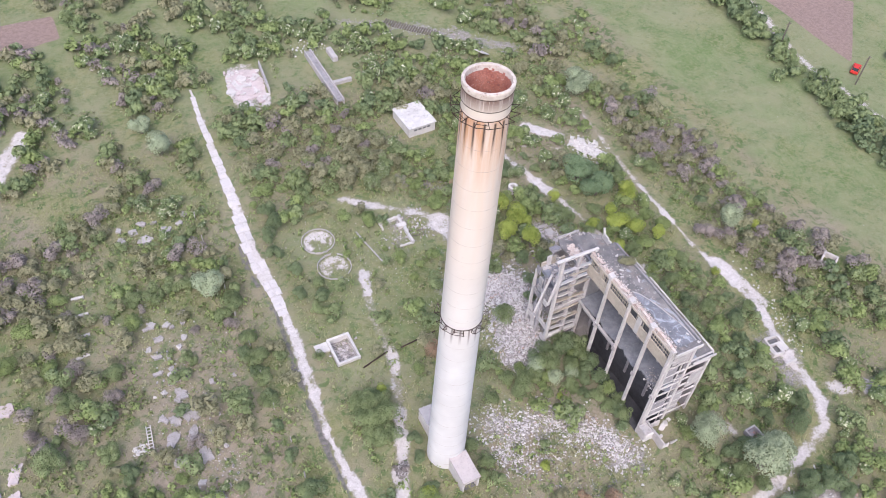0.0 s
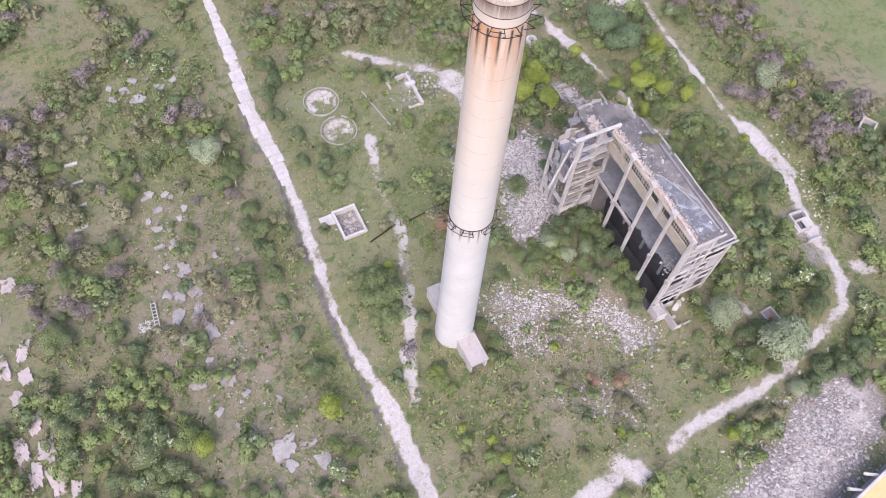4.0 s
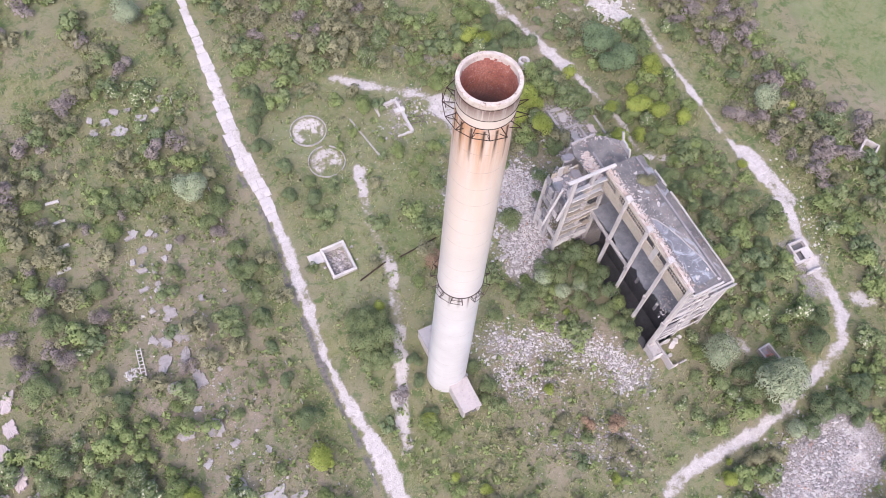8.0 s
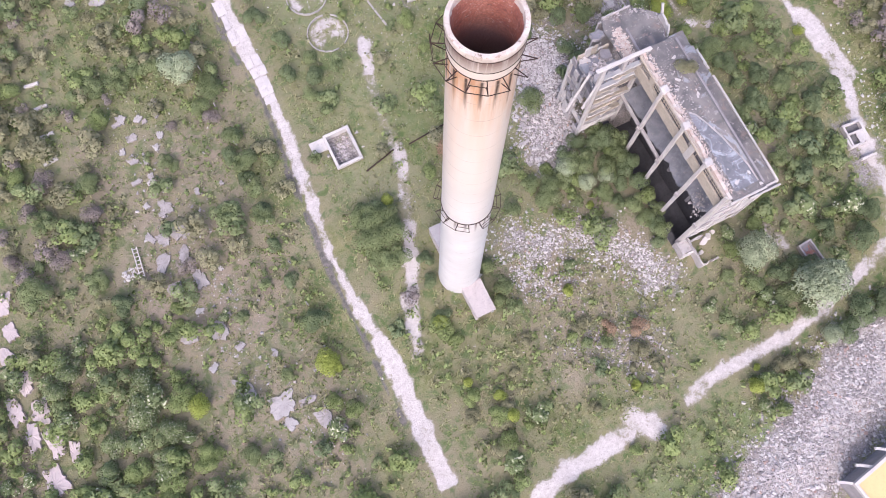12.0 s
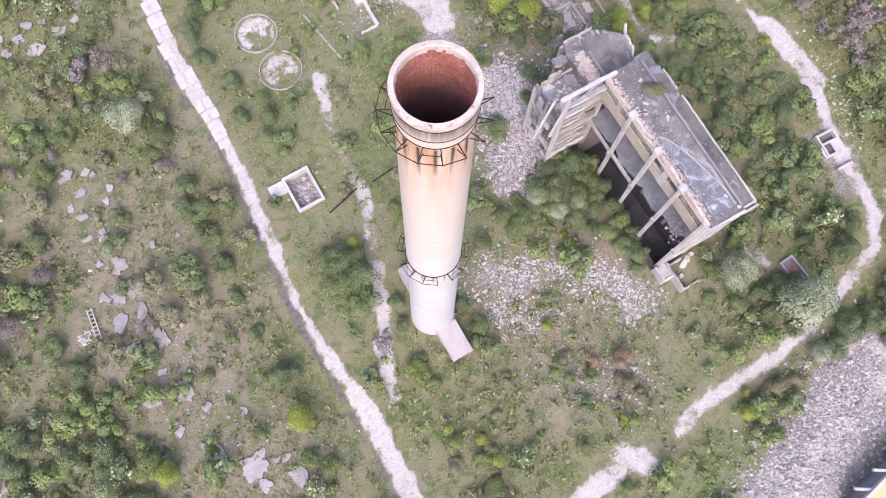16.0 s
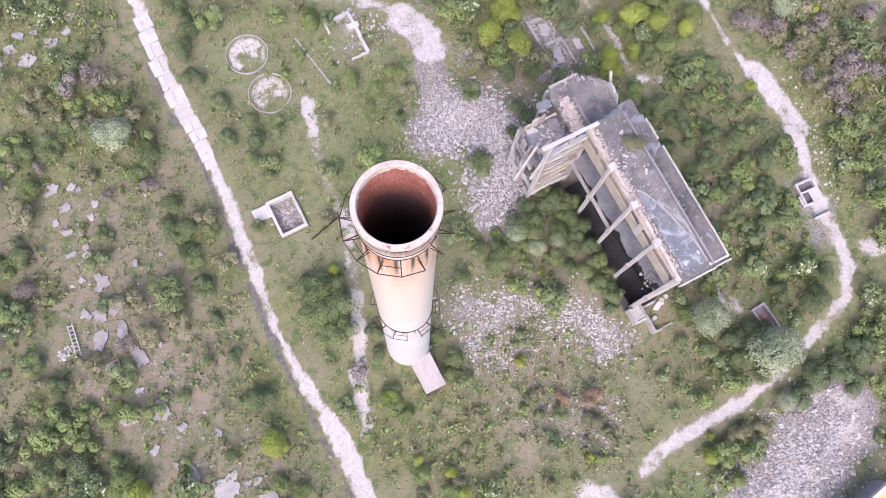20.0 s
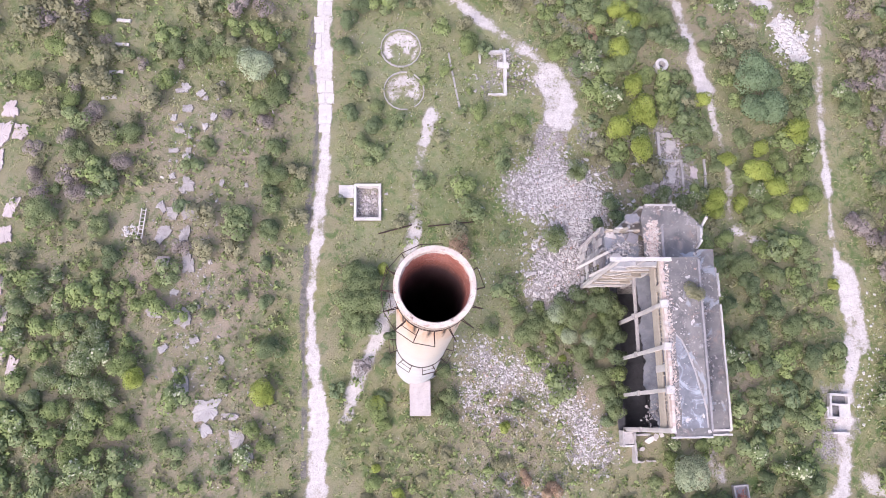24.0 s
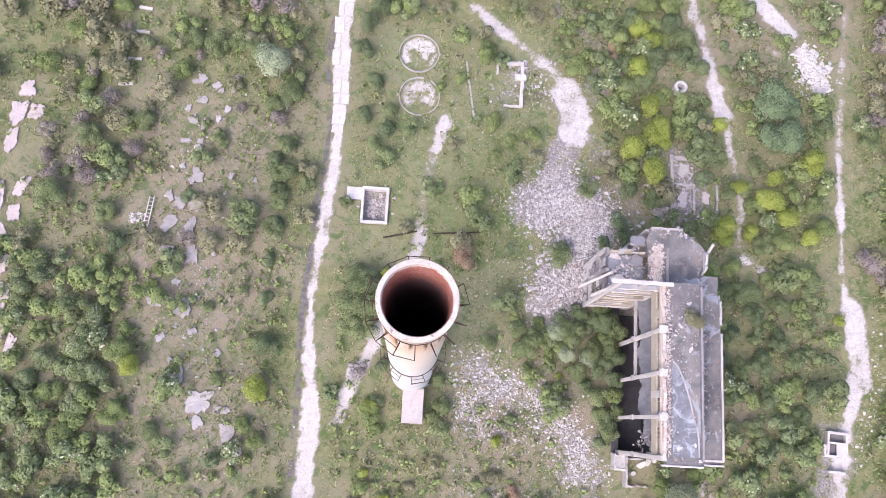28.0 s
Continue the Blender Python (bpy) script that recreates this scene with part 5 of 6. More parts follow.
part("roof_kerb", worn_box(HX1 + 0.2, HX1 + 0.42, HY0, HY1, 19.6, 19.78, 0.03, 0.5, 0.03, 14), GREY_CONC, roof)
low = part("low_roof", ragged_sheet(HX1 + 0.35, HX2, HY0 - 0.45, HY1 + 2.2, HLOW - 0.3, HLOW, 0.5, 17, "x1"), BITUMEN, hall_ruin, "lower side roof, grey and weathered")
part("roof_kerb", worn_box(HX2 - 0.18, HX2 + 0.06, HY0, 57.6, HLOW, HLOW + 0.22, 0.03, 0.5, 0.03, 16), WHITE_CONC, low, "thin pale roof edge")
part("roof_kerb", worn_box(HX2 - 0.18, HX2 + 0.06, 58.6, 61.4, HLOW - 0.1, HLOW + 0.15, 0.09, 0.4, 0.03, 17), WHITE_CONC, low)
part("roof_kerb", worn_box(HX1 + 0.4, HX2, HY0 - 0.6, HY0 - 0.4, HLOW - 0.25, HLOW + 0.2, 0.03, 0.5, 0.03, 18), WHITE_CONC, low)
part("roof_kerb", worn_box(HX0 - 0.1, HX1 + 0.3, HY0 - 0.7, HY0 - 0.5, 19.2, 19.75, 0.03, 0.5, 0.03, 19), WHITE_CONC, roof)
part("east_wall", worn_box(HX2 - 0.25, HX2, HY0, HY1, -0.3, HLOW - 0.3, 0.015, 1.5, 0.02, 6), GREY_CONC, hall_ruin)
# south gable: white panels over a skeleton of slats
for k, x in enumerate((HX0 + 0.25, HX1, HX2 - 0.2)):
    part("gable_post", worn_box(x - 0.2, x + 0.2, HY0 - 0.15, HY0 + 0.2, -0.3, (HTOP - 0.3 if k < 2 else HLOW), 0.02, 0.7, 0.03, 80 + k), WHITE_CONC, hall_ruin)
gr = random.Random(17)
for k in range(10):
    z = 1.3 + 1.72 * k + gr.uniform(-0.3, 0.3)
    far = (HX2 if z < HLOW else HX1) - (gr.uniform(1.0, 3.0) if k % 4 == 1 else 0.0)
    tilt = Matrix.Translation((HX0 + 0.1, HY0 + 0.02, z)) @ Matrix.Rotation(radians(gr.uniform(-1.8, 1.8)), 4, "Y")
    part("gable_slat", worn_box(0, far - HX0 - 0.1, -0.1, 0.1, 0, gr.choice((0.1, 0.14, 0.3)), 0.05, 0.6, 0.02, 90 + k, tilt), WHITE_CONC, hall_ruin)
part("gable_post", worn_box(63.0, 63.16, HY0 - 0.05, HY0 + 0.1, -0.3, 18.1, 0.02, 0.8, 0.02, 85), WHITE_CONC, hall_ruin)
part("gable_panel", worn_box(HX0 + 0.1, HX1, HY0 - 0.12, HY0 + 0.1, 18.1, 19.3, 0.02, 0.8, 0.02, 104), WHITE_CONC, hall_ruin, "white rendered gable panel")
part("gable_panel", worn_box(HX1, HX2, HY0 - 0.1, HY0 + 0.12, 14.1, 14.9, 0.02, 0.8, 0.02, 105), WHITE_CONC, hall_ruin, "white rendered gable panel")
for k, (x0, x1, z0, z1) in enumerate(((60.6, 63.0, 3.4, 6.6), (64.6, 66.2, 2.0, 7.0), (63.2, 64.6, 9.0, 12.2), (66.0, 68.4, 7.4, 10.8), (60.5, 62.4, 11.6, 14.8), (61.0, 63.9, 15.8, 17.6))):
    part("infill_panel", worn_box(x0, x1, HY0 - 0.05, HY0 + 0.08, z0, z1, 0.06, 0.5, 0.02, 110 + k), CONCRETE if k % 2 else GREY_CONC, hall_ruin)

# north wing: louvred wall, broken roof
wing = thing("factory_wing", "collapsed concrete wing with louvred end wall", "building", group="")
WX0, WX1, WY1 = 55.3, 67.6, 69.9
for k, x in enumerate((WX0, 58.2, HX0 + 0.9)):
    part("column", worn_box(x - 0.25, x + 0.25, HY1 - 0.2, HY1 + 0.25, -0.3, HTOP - 0.05, 0.025, 0.6, 0.04, 120 + k), WHITE_CONC if k != 1 else CONCRETE, wing)
part("top_beam", worn_box(WX0 - 1.1, HX0 + 1.2, HY1 - 0.22, HY1 + 0.22, HTOP - 0.05, HTOP + 0.26, 0.05, 0.5, 0.04, 130), WHITE_CONC, wing, "white concrete roof beam")
part("bottom_beam", worn_box(WX0 - 0.2, HX0 + 0.8, HY1 - 0.25, HY1 + 0.25, 1.6, 2.2, 0.03, 0.7, 0.04, 131), WHITE_CONC, wing)
for k in range(11):
    z = 4.0 + 1.35 * k
    r = random.Random(k)
    sag = r.uniform(-0.22, 0.22)
    m = Matrix.Translation((WX0 + 0.2, HY1 - 0.12, z)) @ Matrix.Rotation(radians(sag * 30), 4, "Y") @ Matrix.Rotation(radians(-28), 4, "X")
    part("louvre", worn_box(1.6 if k in (4, 9) else 0, 5.3 - (1.9 if k in (2, 6) else r.uniform(0, 0.4)), -0.35, 0.35, -0.06, 0.06, 0.05, 0.4, 0.02, 140 + k, m), CREAM_CONC if k % 2 else WHITE_CONC, wing)
part("stub_beam", worn_box(WX0 - 0.1, HX0 + 0.9, HY1 - 0.18, HY1 + 0.2, FLOOR - 0.4, FLOOR + 0.1, 0.03, 0.6, 0.03, 155), CONCRETE, wing)
roofw = bmesh.new()
outline = [(59.9, 63.0), (63.2, 62.9), (65.8, 62.8), (66.0, 64.6), (66.9, 66.0), (67.3, 67.0), (66.2, 68.2), (64.0, 69.8), (60.2, 69.9), (59.6, 68.2), (59.9, 66.8)]
tops = [roofw.verts.new((x, y, 15.06 + 0.03 * math.sin(3 * x))) for x, y in outline]
lows = [roofw.verts.new((x, y, 14.7)) for x, y in outline]
roofw.faces.new(tops)
roofw.faces.new(lows[::-1])
for k in range(len(outline)):
    roofw.faces.new((lows[k], lows[(k + 1) % len(outline)], tops[(k + 1) % len(outline)], tops[k]))
roof_n = part("roof", roofw, BITUMEN, wing, "broken grey roof slab")
part("roof_kerb", worn_box(60.2, 64.0, 69.75, 69.98, 15.06, 15.4, 0.04, 0.5, 0.03, 160), CONCRETE, roof_n)
part("roof_kerb", worn_box(62.0, 62.25, 63.0, 67.2, 15.06, 15.35, 0.04, 0.5, 0.03, 161), GREY_CONC, roof_n)
part("wing_floor", ragged_slab(2.25, 2.2, 0.3, 601, 26, 0.16, 1.0), FLOOR_GREY, wing, "dusty upper floor strewn with rubble").matrix_local = pose(57.6, 64.7, 13.4, 1.5, -2, 0)
part("wing_floor", ragged_slab(2.2, 3.2, 0.25, 602, 22, 0.25, 0.9), GREY_CONC, wing).matrix_local = pose(57.6, 65.6, FLOOR - 0.2, -1, -2, 0)
for k, (x, y, z, hx, hy, tx, ty, rz) in enumerate(((56.6, 63.6, 14.0, 0.9, 0.7, 9, -7, 14), (58.8, 65.9, 14.1, 0.8, 0.9, -12, 5, -22), (56.2, 66.3, 13.6, 0.8, 0.9, 16, -18, 30), (58.6, 68.2, 15.2, 1.2, 0.8, -16, 14, 8))):
    part("fallen_roof", ragged_slab(hx, hy, 0.14, 610 + k, 14, 0.4, 0.8), GREY_CONC if k % 2 else CONCRETE, wing, "tilted broken roof panel").matrix_local = pose(x, y, z, tx, ty, rz)
wr = random.Random(61)
for i in range(5):
    for j in range(9):
        y0, z0 = 62.6 + 1.0 * i, 0.2 + 1.5 * j
        if wr.random() < 0.34 + 0.02 * j:
            continue
        part("wall_panel", worn_box(WX0 - 0.06, WX0 + 0.16, y0 + 0.04, y0 + 0.96, z0 + 0.03, z0 + wr.uniform(1.0, 1.46), 0.04, 0.5, 0.03, 620 + 9 * i + j), (CONCRETE, WHITE_CONC, GREY_CONC)[wr.randrange(3)], wing)
for i in range(5):
    x0 = 55.5 + 0.85 * i
    part("wall_panel", worn_box(x0, x0 + 0.8, 66.8, 67.05, 13.0, 13.6 + wr.uniform(0.5, 2.4), 0.06, 0.4, 0.04, 680 + i), WHITE_CONC if i % 2 else CREAM_CONC, wing)
part("north_wall", worn_box(59.7, 64.0, WY1 - 0.3, WY1 - 0.02, -0.3, 14.68, 0.03, 1.2, 0.03, 162), CONCRETE, wing)
for k, (y, top) in enumerate(((64.9, 13.2), (67.6, 12.6))):
    part("column", worn_box(WX0 - 0.15, WX0 + 0.3, y - 0.2, y + 0.2, -0.3, top, 0.03, 0.6, 0.04, 170 + k), WHITE_CONC if k else CONCRETE, wing)
part("east_wall", ragged_sheet(0, 16.4, 62.8, 67.2, -0.14, 0.14, 4.0, 43, "x1"), WHITE_CONC, wing, "jagged white wall").matrix_local = Matrix.Translation((66.6, 0, -0.2)) @ Matrix.Rotation(radians(-90), 4, "Y")
part("skew_wall", worn_box(64.0, 67.4, -0.12, 0.12, -0.3, 14.6, 0.04, 0.9, 0.03, 165, Matrix.Translation((64.0, 69.7, 0)) @ Matrix.Rotation(radians(-38), 4, "Z") @ Matrix.Translation((-64.0, 0, 0))), CONCRETE, wing)
for k, (a, b) in enumerate((((53.0, 63.4, 8.0), (55.6, 64.2, 14.8)), ((54.0, 61.9, 11.0), (55.4, 62.2, 17.2)), ((66.9, 66.0, 12.6), (67.5, 68.2, 15.9)))):
    part("hanging_beam", bar(a, b, 0.3, 0.3, 0.03, k + 50), WHITE_CONC, wing)


def stones(name, label, lines, count, lo, hi, material, spread, seed, lift=0.0, z=None, category="rubble"):
    """Loose broken stones as one mesh."""
    r = np.random.default_rng(seed)
    pts = np.array([p for p in lines], float)
    seg = r.integers(0, len(pts) - 1, count)
    t = r.random(count)[:, None]
    at = pts[seg] * (1 - t) + pts[seg + 1] * t + r.normal(0, spread, (count, 2))
    base = np.array([(-1, -1, -0.7), (1, -1, -0.7), (1, 1, -0.7), (-1, 1, -0.7), (-0.7, -0.6, 0.8), (0.6, -0.7, 0.7), (0.7, 0.7, 0.9), (-0.6, 0.6, 0.6)])
    faces0 = np.array([(3, 2, 1, 0), (4, 5, 6, 7), (0, 1, 5, 4), (1, 2, 6, 5), (2, 3, 7, 6), (3, 0, 4, 7)])
    size = lo * (hi / lo) ** (r.random(count) ** 2.2)
    v = base[None] * (1 + 0.3 * r.normal(size=(count, 8, 3))) * 0.5
    v = v * size[:, None, None] * np.stack([np.ones(count), r.uniform(0.5, 1, count), r.uniform(0.4, 0.9, count)], -1)[:, None]
    a, b = r.uniform(0, 2 * math.pi, count), r.normal(0, 0.4, count)
    ca, sa, cb, sb = (f[:, None] for f in (np.cos(a), np.sin(a), np.cos(b), np.sin(b)))
    x, y, zz = v[..., 0], v[..., 1] * cb - v[..., 2] * sb, v[..., 1] * sb + v[..., 2] * cb
    ground_z = height(at[:, 0], at[:, 1]) if z is None else np.full(count, z)
    co = np.stack([x * ca - y * sa + at[:, :1], x * sa + y * ca + at[:, 1:], zz + (ground_z + lift + size * 0.12)[:, None]], -1).reshape(-1, 3)
    faces = (faces0[None] + 8 * np.arange(count)[:, None, None]).reshape(-1, 4)
    return tagged(new(name, raw(name, co.tolist(), faces.tolist(), material)), label, category, kind="stuff")


stones("rubble", "heap of broken grey brick and concrete rubble", HEAP_NORTH, 11000, 0.07, 0.42, RUBBLE, 2.5, 1)
stones("rubble", "paler blocks on the rubble heap", HEAP_NORTH, 2800, 0.13, 0.6, WHITE_STONE, 2.4, 34)
stones("rubble", "grey stones trailing up to the bare yard", [(51.5, 84), (50.6, 81), (53, 77)], 900, 0.06, 0.4, RUBBLE, 1.3, 35)
stones("rubble", "wide spread of pale broken stone rubble", HEAP_SOUTH, 13000, 0.07, 0.46, RUBBLE, 3.5, 2)
stones("rubble", "white stones among the grey stone spread", HEAP_SOUTH, 2600, 0.14, 0.62, WHITE_STONE, 2.9, 37)
stones("rubble", "larger pale blocks on the stone spread", HEAP_SOUTH, 420, 0.25, 0.8, RUBBLE, 2.6, 26)
stones("rubble", "pale stones strewn in dry grass", STONY, 2600, 0.07, 0.42, RUBBLE, 1.7, 3)
stones("rubble", "white broken stones strewn in the grass", STONY, 1300, 0.12, 0.52, WHITE_STONE, 1.7, 25)
stones("rubble", "thin scatter of pale stones near the chimney", STONY_WEST, 800, 0.07, 0.4, RUBBLE, 1.3, 27)
stones("rubble", "white broken stones near the chimney", STONY_WEST, 420, 0.12, 0.45, WHITE_STONE, 1.2, 36)
stones("rubble", "scattered small stones in dry grass", STONY_SOUTH, 900, 0.08, 0.5, RUBBLE, 2.2, 4)
stones("rubble", "white quarry stones dumped beside the track", QUARRY_EAST, 380, 0.2, 0.9, WHITE_STONE, 1.3, 5)
stones("rubble", "broken stones in the sunken pit", [(24.8, 73), (26.9, 75.9)], 260, 0.12, 0.55, RUBBLE, 0.75, 6)
stones("rubble", "stones beside the ruined walls", [(42.5, 91), (46.5, 96.5), (49, 92)], 300, 0.12, 0.6, RUBBLE, 1.5, 7)
stones("rubble", "crumbled stones among brown grass", [(1.5, 84), (1.0, 72), (2.0, 62), (3.0, 52), (8.0, 43)], 420, 0.1, 0.5, RUBBLE, 2.6, 8)
stones("rubble", "white stones scattered along the lane", [(94.0, 62), (95.0, 52), (93, 44)], 160, 0.12, 0.5, WHITE_STONE, 1.4, 9)
stones("rubble", "debris in the grass behind the hall", [(69.0, 84.5), (69.5, 76.5), (64, 78)], 520, 0.12, 0.7, RUBBLE, 1.5, 10)
stones("roof_debris", "pale debris lying on the hall roof", [(60.8, 44), (60.8, 61.5)], 240, 0.08, 0.45, RUBBLE, 0.28, 11, 0.0, 19.6)
stones("roof_debris", "broken pale bricks fallen along the roof edge", [(60.7, 43.4), (60.7, 61.5)], 900, 0.06, 0.26, BRICK_PALE, 0.2, 22, 0.0, 19.6)
stones("roof_debris", "small debris on the roof", [(62.5, 44), (62.6, 61.0)], 320, 0.05, 0.28, RUBBLE, 0.8, 12, 0.0, 19.6)
stones("roof_debris", "debris along the low roof", [(66.3, 44), (66.6, 61.0)], 320, 0.05, 0.32, RUBBLE, 0.5, 13, 0.0, 15.0)
stones("roof_debris", "broken bricks fallen on the wing roof", [(60.9, 63.2), (61.0, 67.6)], 800, 0.08, 0.42, BRICK_PALE, 0.42, 14, 0.0, 15.06)
stones("roof_debris", "rubble on the upper floor", [(60.6, 44), (62.5, 46.5)], 120, 0.08, 0.4, RUBBLE, 0.5, 15, 0.0, FLOOR)
stones("rubble", "far stones along the grey track", FAR_TRACK, 160, 0.15, 0.5, RUBBLE, 1.8, 16)
stones("rubble", "white stones at the end of the channel", [(49, 152), (53, 156)], 160, 0.15, 0.7, WHITE_STONE, 1.6, 23)
stones("rubble", "pale stones on the broken foundation", [(69.4, 84), (69.4, 77)], 420, 0.1, 0.5, RUBBLE, 1.0, 24)
stones("roof_debris", "broken concrete heaped on the fallen wing", [(56.4, 63.6), (57.8, 64.6), (58.6, 66.2)], 420, 0.07, 0.5, RUBBLE, 0.8, 18, 0.0, 13.75)
stones("roof_debris", "crumbled edge of the wing roof", [(66.0, 63.0), (66.7, 66.4), (64.8, 69.2), (60.4, 69.6)], 160, 0.08, 0.45, RUBBLE, 0.3, 19, 0.0, 15.06)
stones("rubble", "white chalk bits dotted about the grass", [(24, 100), (34, 96), (44, 90), (36, 80), (46, 66), (38, 60), (34, 40), (46, 32)], 900, 0.06, 0.24, WHITE_STONE, 4.5, 31)
stones("rubble", "white chalk bits dotted about the western field", [(2, 98), (3, 84), (0, 70), (4, 58), (8, 46), (9, 38)], 900, 0.06, 0.26, WHITE_STONE, 3.2, 32)
rb = random.Random(44)
for k in range(30):
    u = rb.random()
    x, y = 51.5 + rb.uniform(-4.0, 3.2), 64.5 + rb.uniform(-3.5, 9.0)
    s = rb.uniform(0.15, 0.42)
    ob = part("concrete_block", worn_box(-s, s, -s * rb.uniform(0.4, 0.8), s * 0.5, -0.15, s * rb.uniform(0.4, 0.8), 0.05, 9, 0.04, 700 + k), CONCRETE if k % 3 else WHITE_CONC)
    ob.matrix_world = pose(x, y, gz(x, y) + 0.05, rb.uniform(-14, 14), rb.uniform(-14, 14), rb.uniform(0, 180))
    tagged(ob, "chunk of broken pale concrete on the rubble heap", "block", "broken blocks on the rubble heap")


def make_sheet():
    m = Nodes("roofing_sheet")
    c = m.mix(m.ramp(m.noise(0.5, 5, distort=0.6), 0.38, 0.62), (0.15, 0.15, 0.165), (0.225, 0.225, 0.25))
    c = m.mix(m.ramp(m.noise(0.42, 5, distort=1.2, rough=0.65), 0.54, 0.64, 0, 0.75), c, (0.46, 0.48, 0.53))
    c = m.mix(m.ramp(m.noise(2.6, 5, rough=0.75), 0.6, 0.7, 0, 0.6), c, (0.4, 0.37, 0.36))
    return m.done(c, 0.75, m.noise(5, 4), 0.3, 0.02)


edge = [(61.3, 53.6), (61.9, 53.0), (62.5, 51.6), (62.8, 50.6), (63.2, 49.4), (63.5, 48.0), (63.9, 46.4), (64.1, 45.4), (64.15, 43.3), (62.6, 43.25), (61.25, 43.3), (61.35, 45.2), (61.15, 47.0), (61.35, 49.2), (61.2, 51.4)]
sheet = bmesh.new()
er = random.Random(12)
ring = []
for (ax, ay), (bx, by) in zip(edge, edge[1:] + edge[:1]):
    for j in range(4):
        ring.append((ax + (bx - ax) * j / 4 + er.uniform(-0.06, 0.06), ay + (by - ay) * j / 4 + er.uniform(-0.08, 0.08)))
tops = [sheet.verts.new((x, y, 19.63)) for x, y in ring]
lows = [sheet.verts.new((x, y, 19.59)) for x, y in ring]
sheet.faces.new(tops)
for k in range(len(ring)):
    sheet.faces.new((lows[k], lows[(k + 1) % len(ring)], tops[(k + 1) % len(ring)], tops[k]))
bmesh.ops.recalc_face_normals(sheet, faces=sheet.faces)
part("roofing_sheet", sheet, make_sheet(), roof, "dark bluish roofing felt, torn along one side")
for (ax, ay), (bx, by) in zip(edge[:8], edge[1:9]):
    part("curled_edge", bar((ax, ay, 19.66), (bx, by, 19.66), 0.16, 0.1, 0.03, int(ax * 10)), CONCRETE, roof, "pale curled strip of torn felt")
for k, (x, y, a) in enumerate(((63.2, 60.2, 20), (62.2, 57.6, -35), (63.4, 55.0, 60), (63.7, 44.6, 80), (62.0, 44.2, 10))):
    part("felt_scrap", ragged_slab(0.35 + 0.1 * (k % 3), 0.22, 0.03, 640 + k, 12, 0.5, 0.5), WHITE_CONC, roof, "pale scrap of roofing").matrix_local = pose(x, y, 19.62, 0, 0, a)
roof_bush = copy_thing(MODELS["o"][0], pose(64.0, 58.9, 19.55))
roof_bush.scale = (0.95, 0.9, 0.8)
tagged(roof_bush, "olive-brown shrub rooted on the roof", "bush")

# annex at the south foot of the hall
annex = thing("annex_walls", "low broken concrete walls beside the hall", "ruin")
for k, (b, top) in enumerate((((59.3, 59.5, 40.9, 42.9), 1.9), ((59.3, 60.9, 40.8, 41.0), 1.7), ((60.85, 61.05, 38.7, 42.9), 1.9), ((61.05, 62.3, 38.7, 38.9), 0.9), ((62.7, 63.9, 38.75, 38.95), 0.5), ((59.5, 60.8, 42.5, 42.7), 1.6), ((61.1, 63.2, 42.2, 42.4), 1.2))):
    part("wall", worn_box(*b, -0.3, top, 0.08, 0.35, 0.02, 200 + k), WHITE_CONC if k % 2 else CONCRETE, annex)
for k, (x, y, hx, hy, tx, ty, rz) in enumerate(((63.3, 41.6, 0.7, 0.45, 14, -8, 30), (64.2, 41.9, 0.5, 0.4, -10, 16, 70), (62.2, 40.4, 0.45, 0.3, 8, 10, 10), (65.0, 42.2, 0.4, 0.3, 0, -18, 120))):
    part("fallen_slab", ragged_slab(hx, hy, 0.16, 640 + k, 12, 0.3, 0.8), WHITE_CONC, annex, "broken white slab").matrix_local = pose(x, y, gz(x, y) + 0.12, tx, ty, rz)
part("tank_lid", worn_box(59.6, 60.8, 41.1, 42.5, 1.4, 1.6, 0.02, 0.5, 0.02, 206), CONCRETE, annex)
part("manhole", lathe([(0.34, 1.58), (0.42, 1.66), (0.3, 1.66), (0.01, 1.605)], 20), RUBBER, annex, "dark round manhole")

# ---- main road of broken concrete plates ----
road = tagged(new("road"), "straight road of cracked pale concrete plates", "road", kind="structure")
rr = random.Random(77)
y = 28.0
n_plate = 0
while y < 146:
    size = rr.uniform(1.1, 3.2)
    mid = y + size / 2
    l = np.interp(mid, ry, rl) + rr.uniform(-0.12, 0.25)
    r_ = np.interp(mid, ry, rr_) + rr.uniform(-0.25, 0.1)
    halves = [(l, r_)] if rr.random() < 0.6 else [(l, (l + r_) / 2 + rr.uniform(-0.3, 0.3) - 0.03), ((l + r_) / 2 + 0.03, r_)]
    for a, b in halves:
        if b - a < 0.3 or (abs(mid - 94.5) < 0.9) or mid < 84 or rr.random() < 0.08:
            continue
        bm = ragged_slab((b - a) / 2, size / 2, 0.09 + rr.uniform(-0.02, 0.025), 500 + n_plate, 40, 0.14, 1.0)
        ob = part("plate", bm, PLATE, road)
        ob.matrix_local = pose((a + b) / 2, mid, 0, rr.uniform(-0.4, 0.4), rr.uniform(-0.4, 0.4), rr.uniform(-3.5, 3.5))
        n_plate += 1
    y += size

# ---- small ruins and loose slabs ----
pit = thing("pit_walls", "sunken rectangular concrete pit with thick white rim", "pit", 0, 0, 0)
x0, x1, y0, y1 = PIT
for k, b in enumerate(((x0, x1, y1 - 0.38, y1), (x0, x1, y0, y0 + 0.38), (x0, x0 + 0.38, y0 + 0.38, y1 - 0.38), (x1 - 0.38, x1, y0 + 0.38, y1 - 0.38))):
    part("wall", worn_box(*b, -1.4, 0.55, 0.025, 0.5, 0.04, 220 + k), WHITE_CONC, pit)
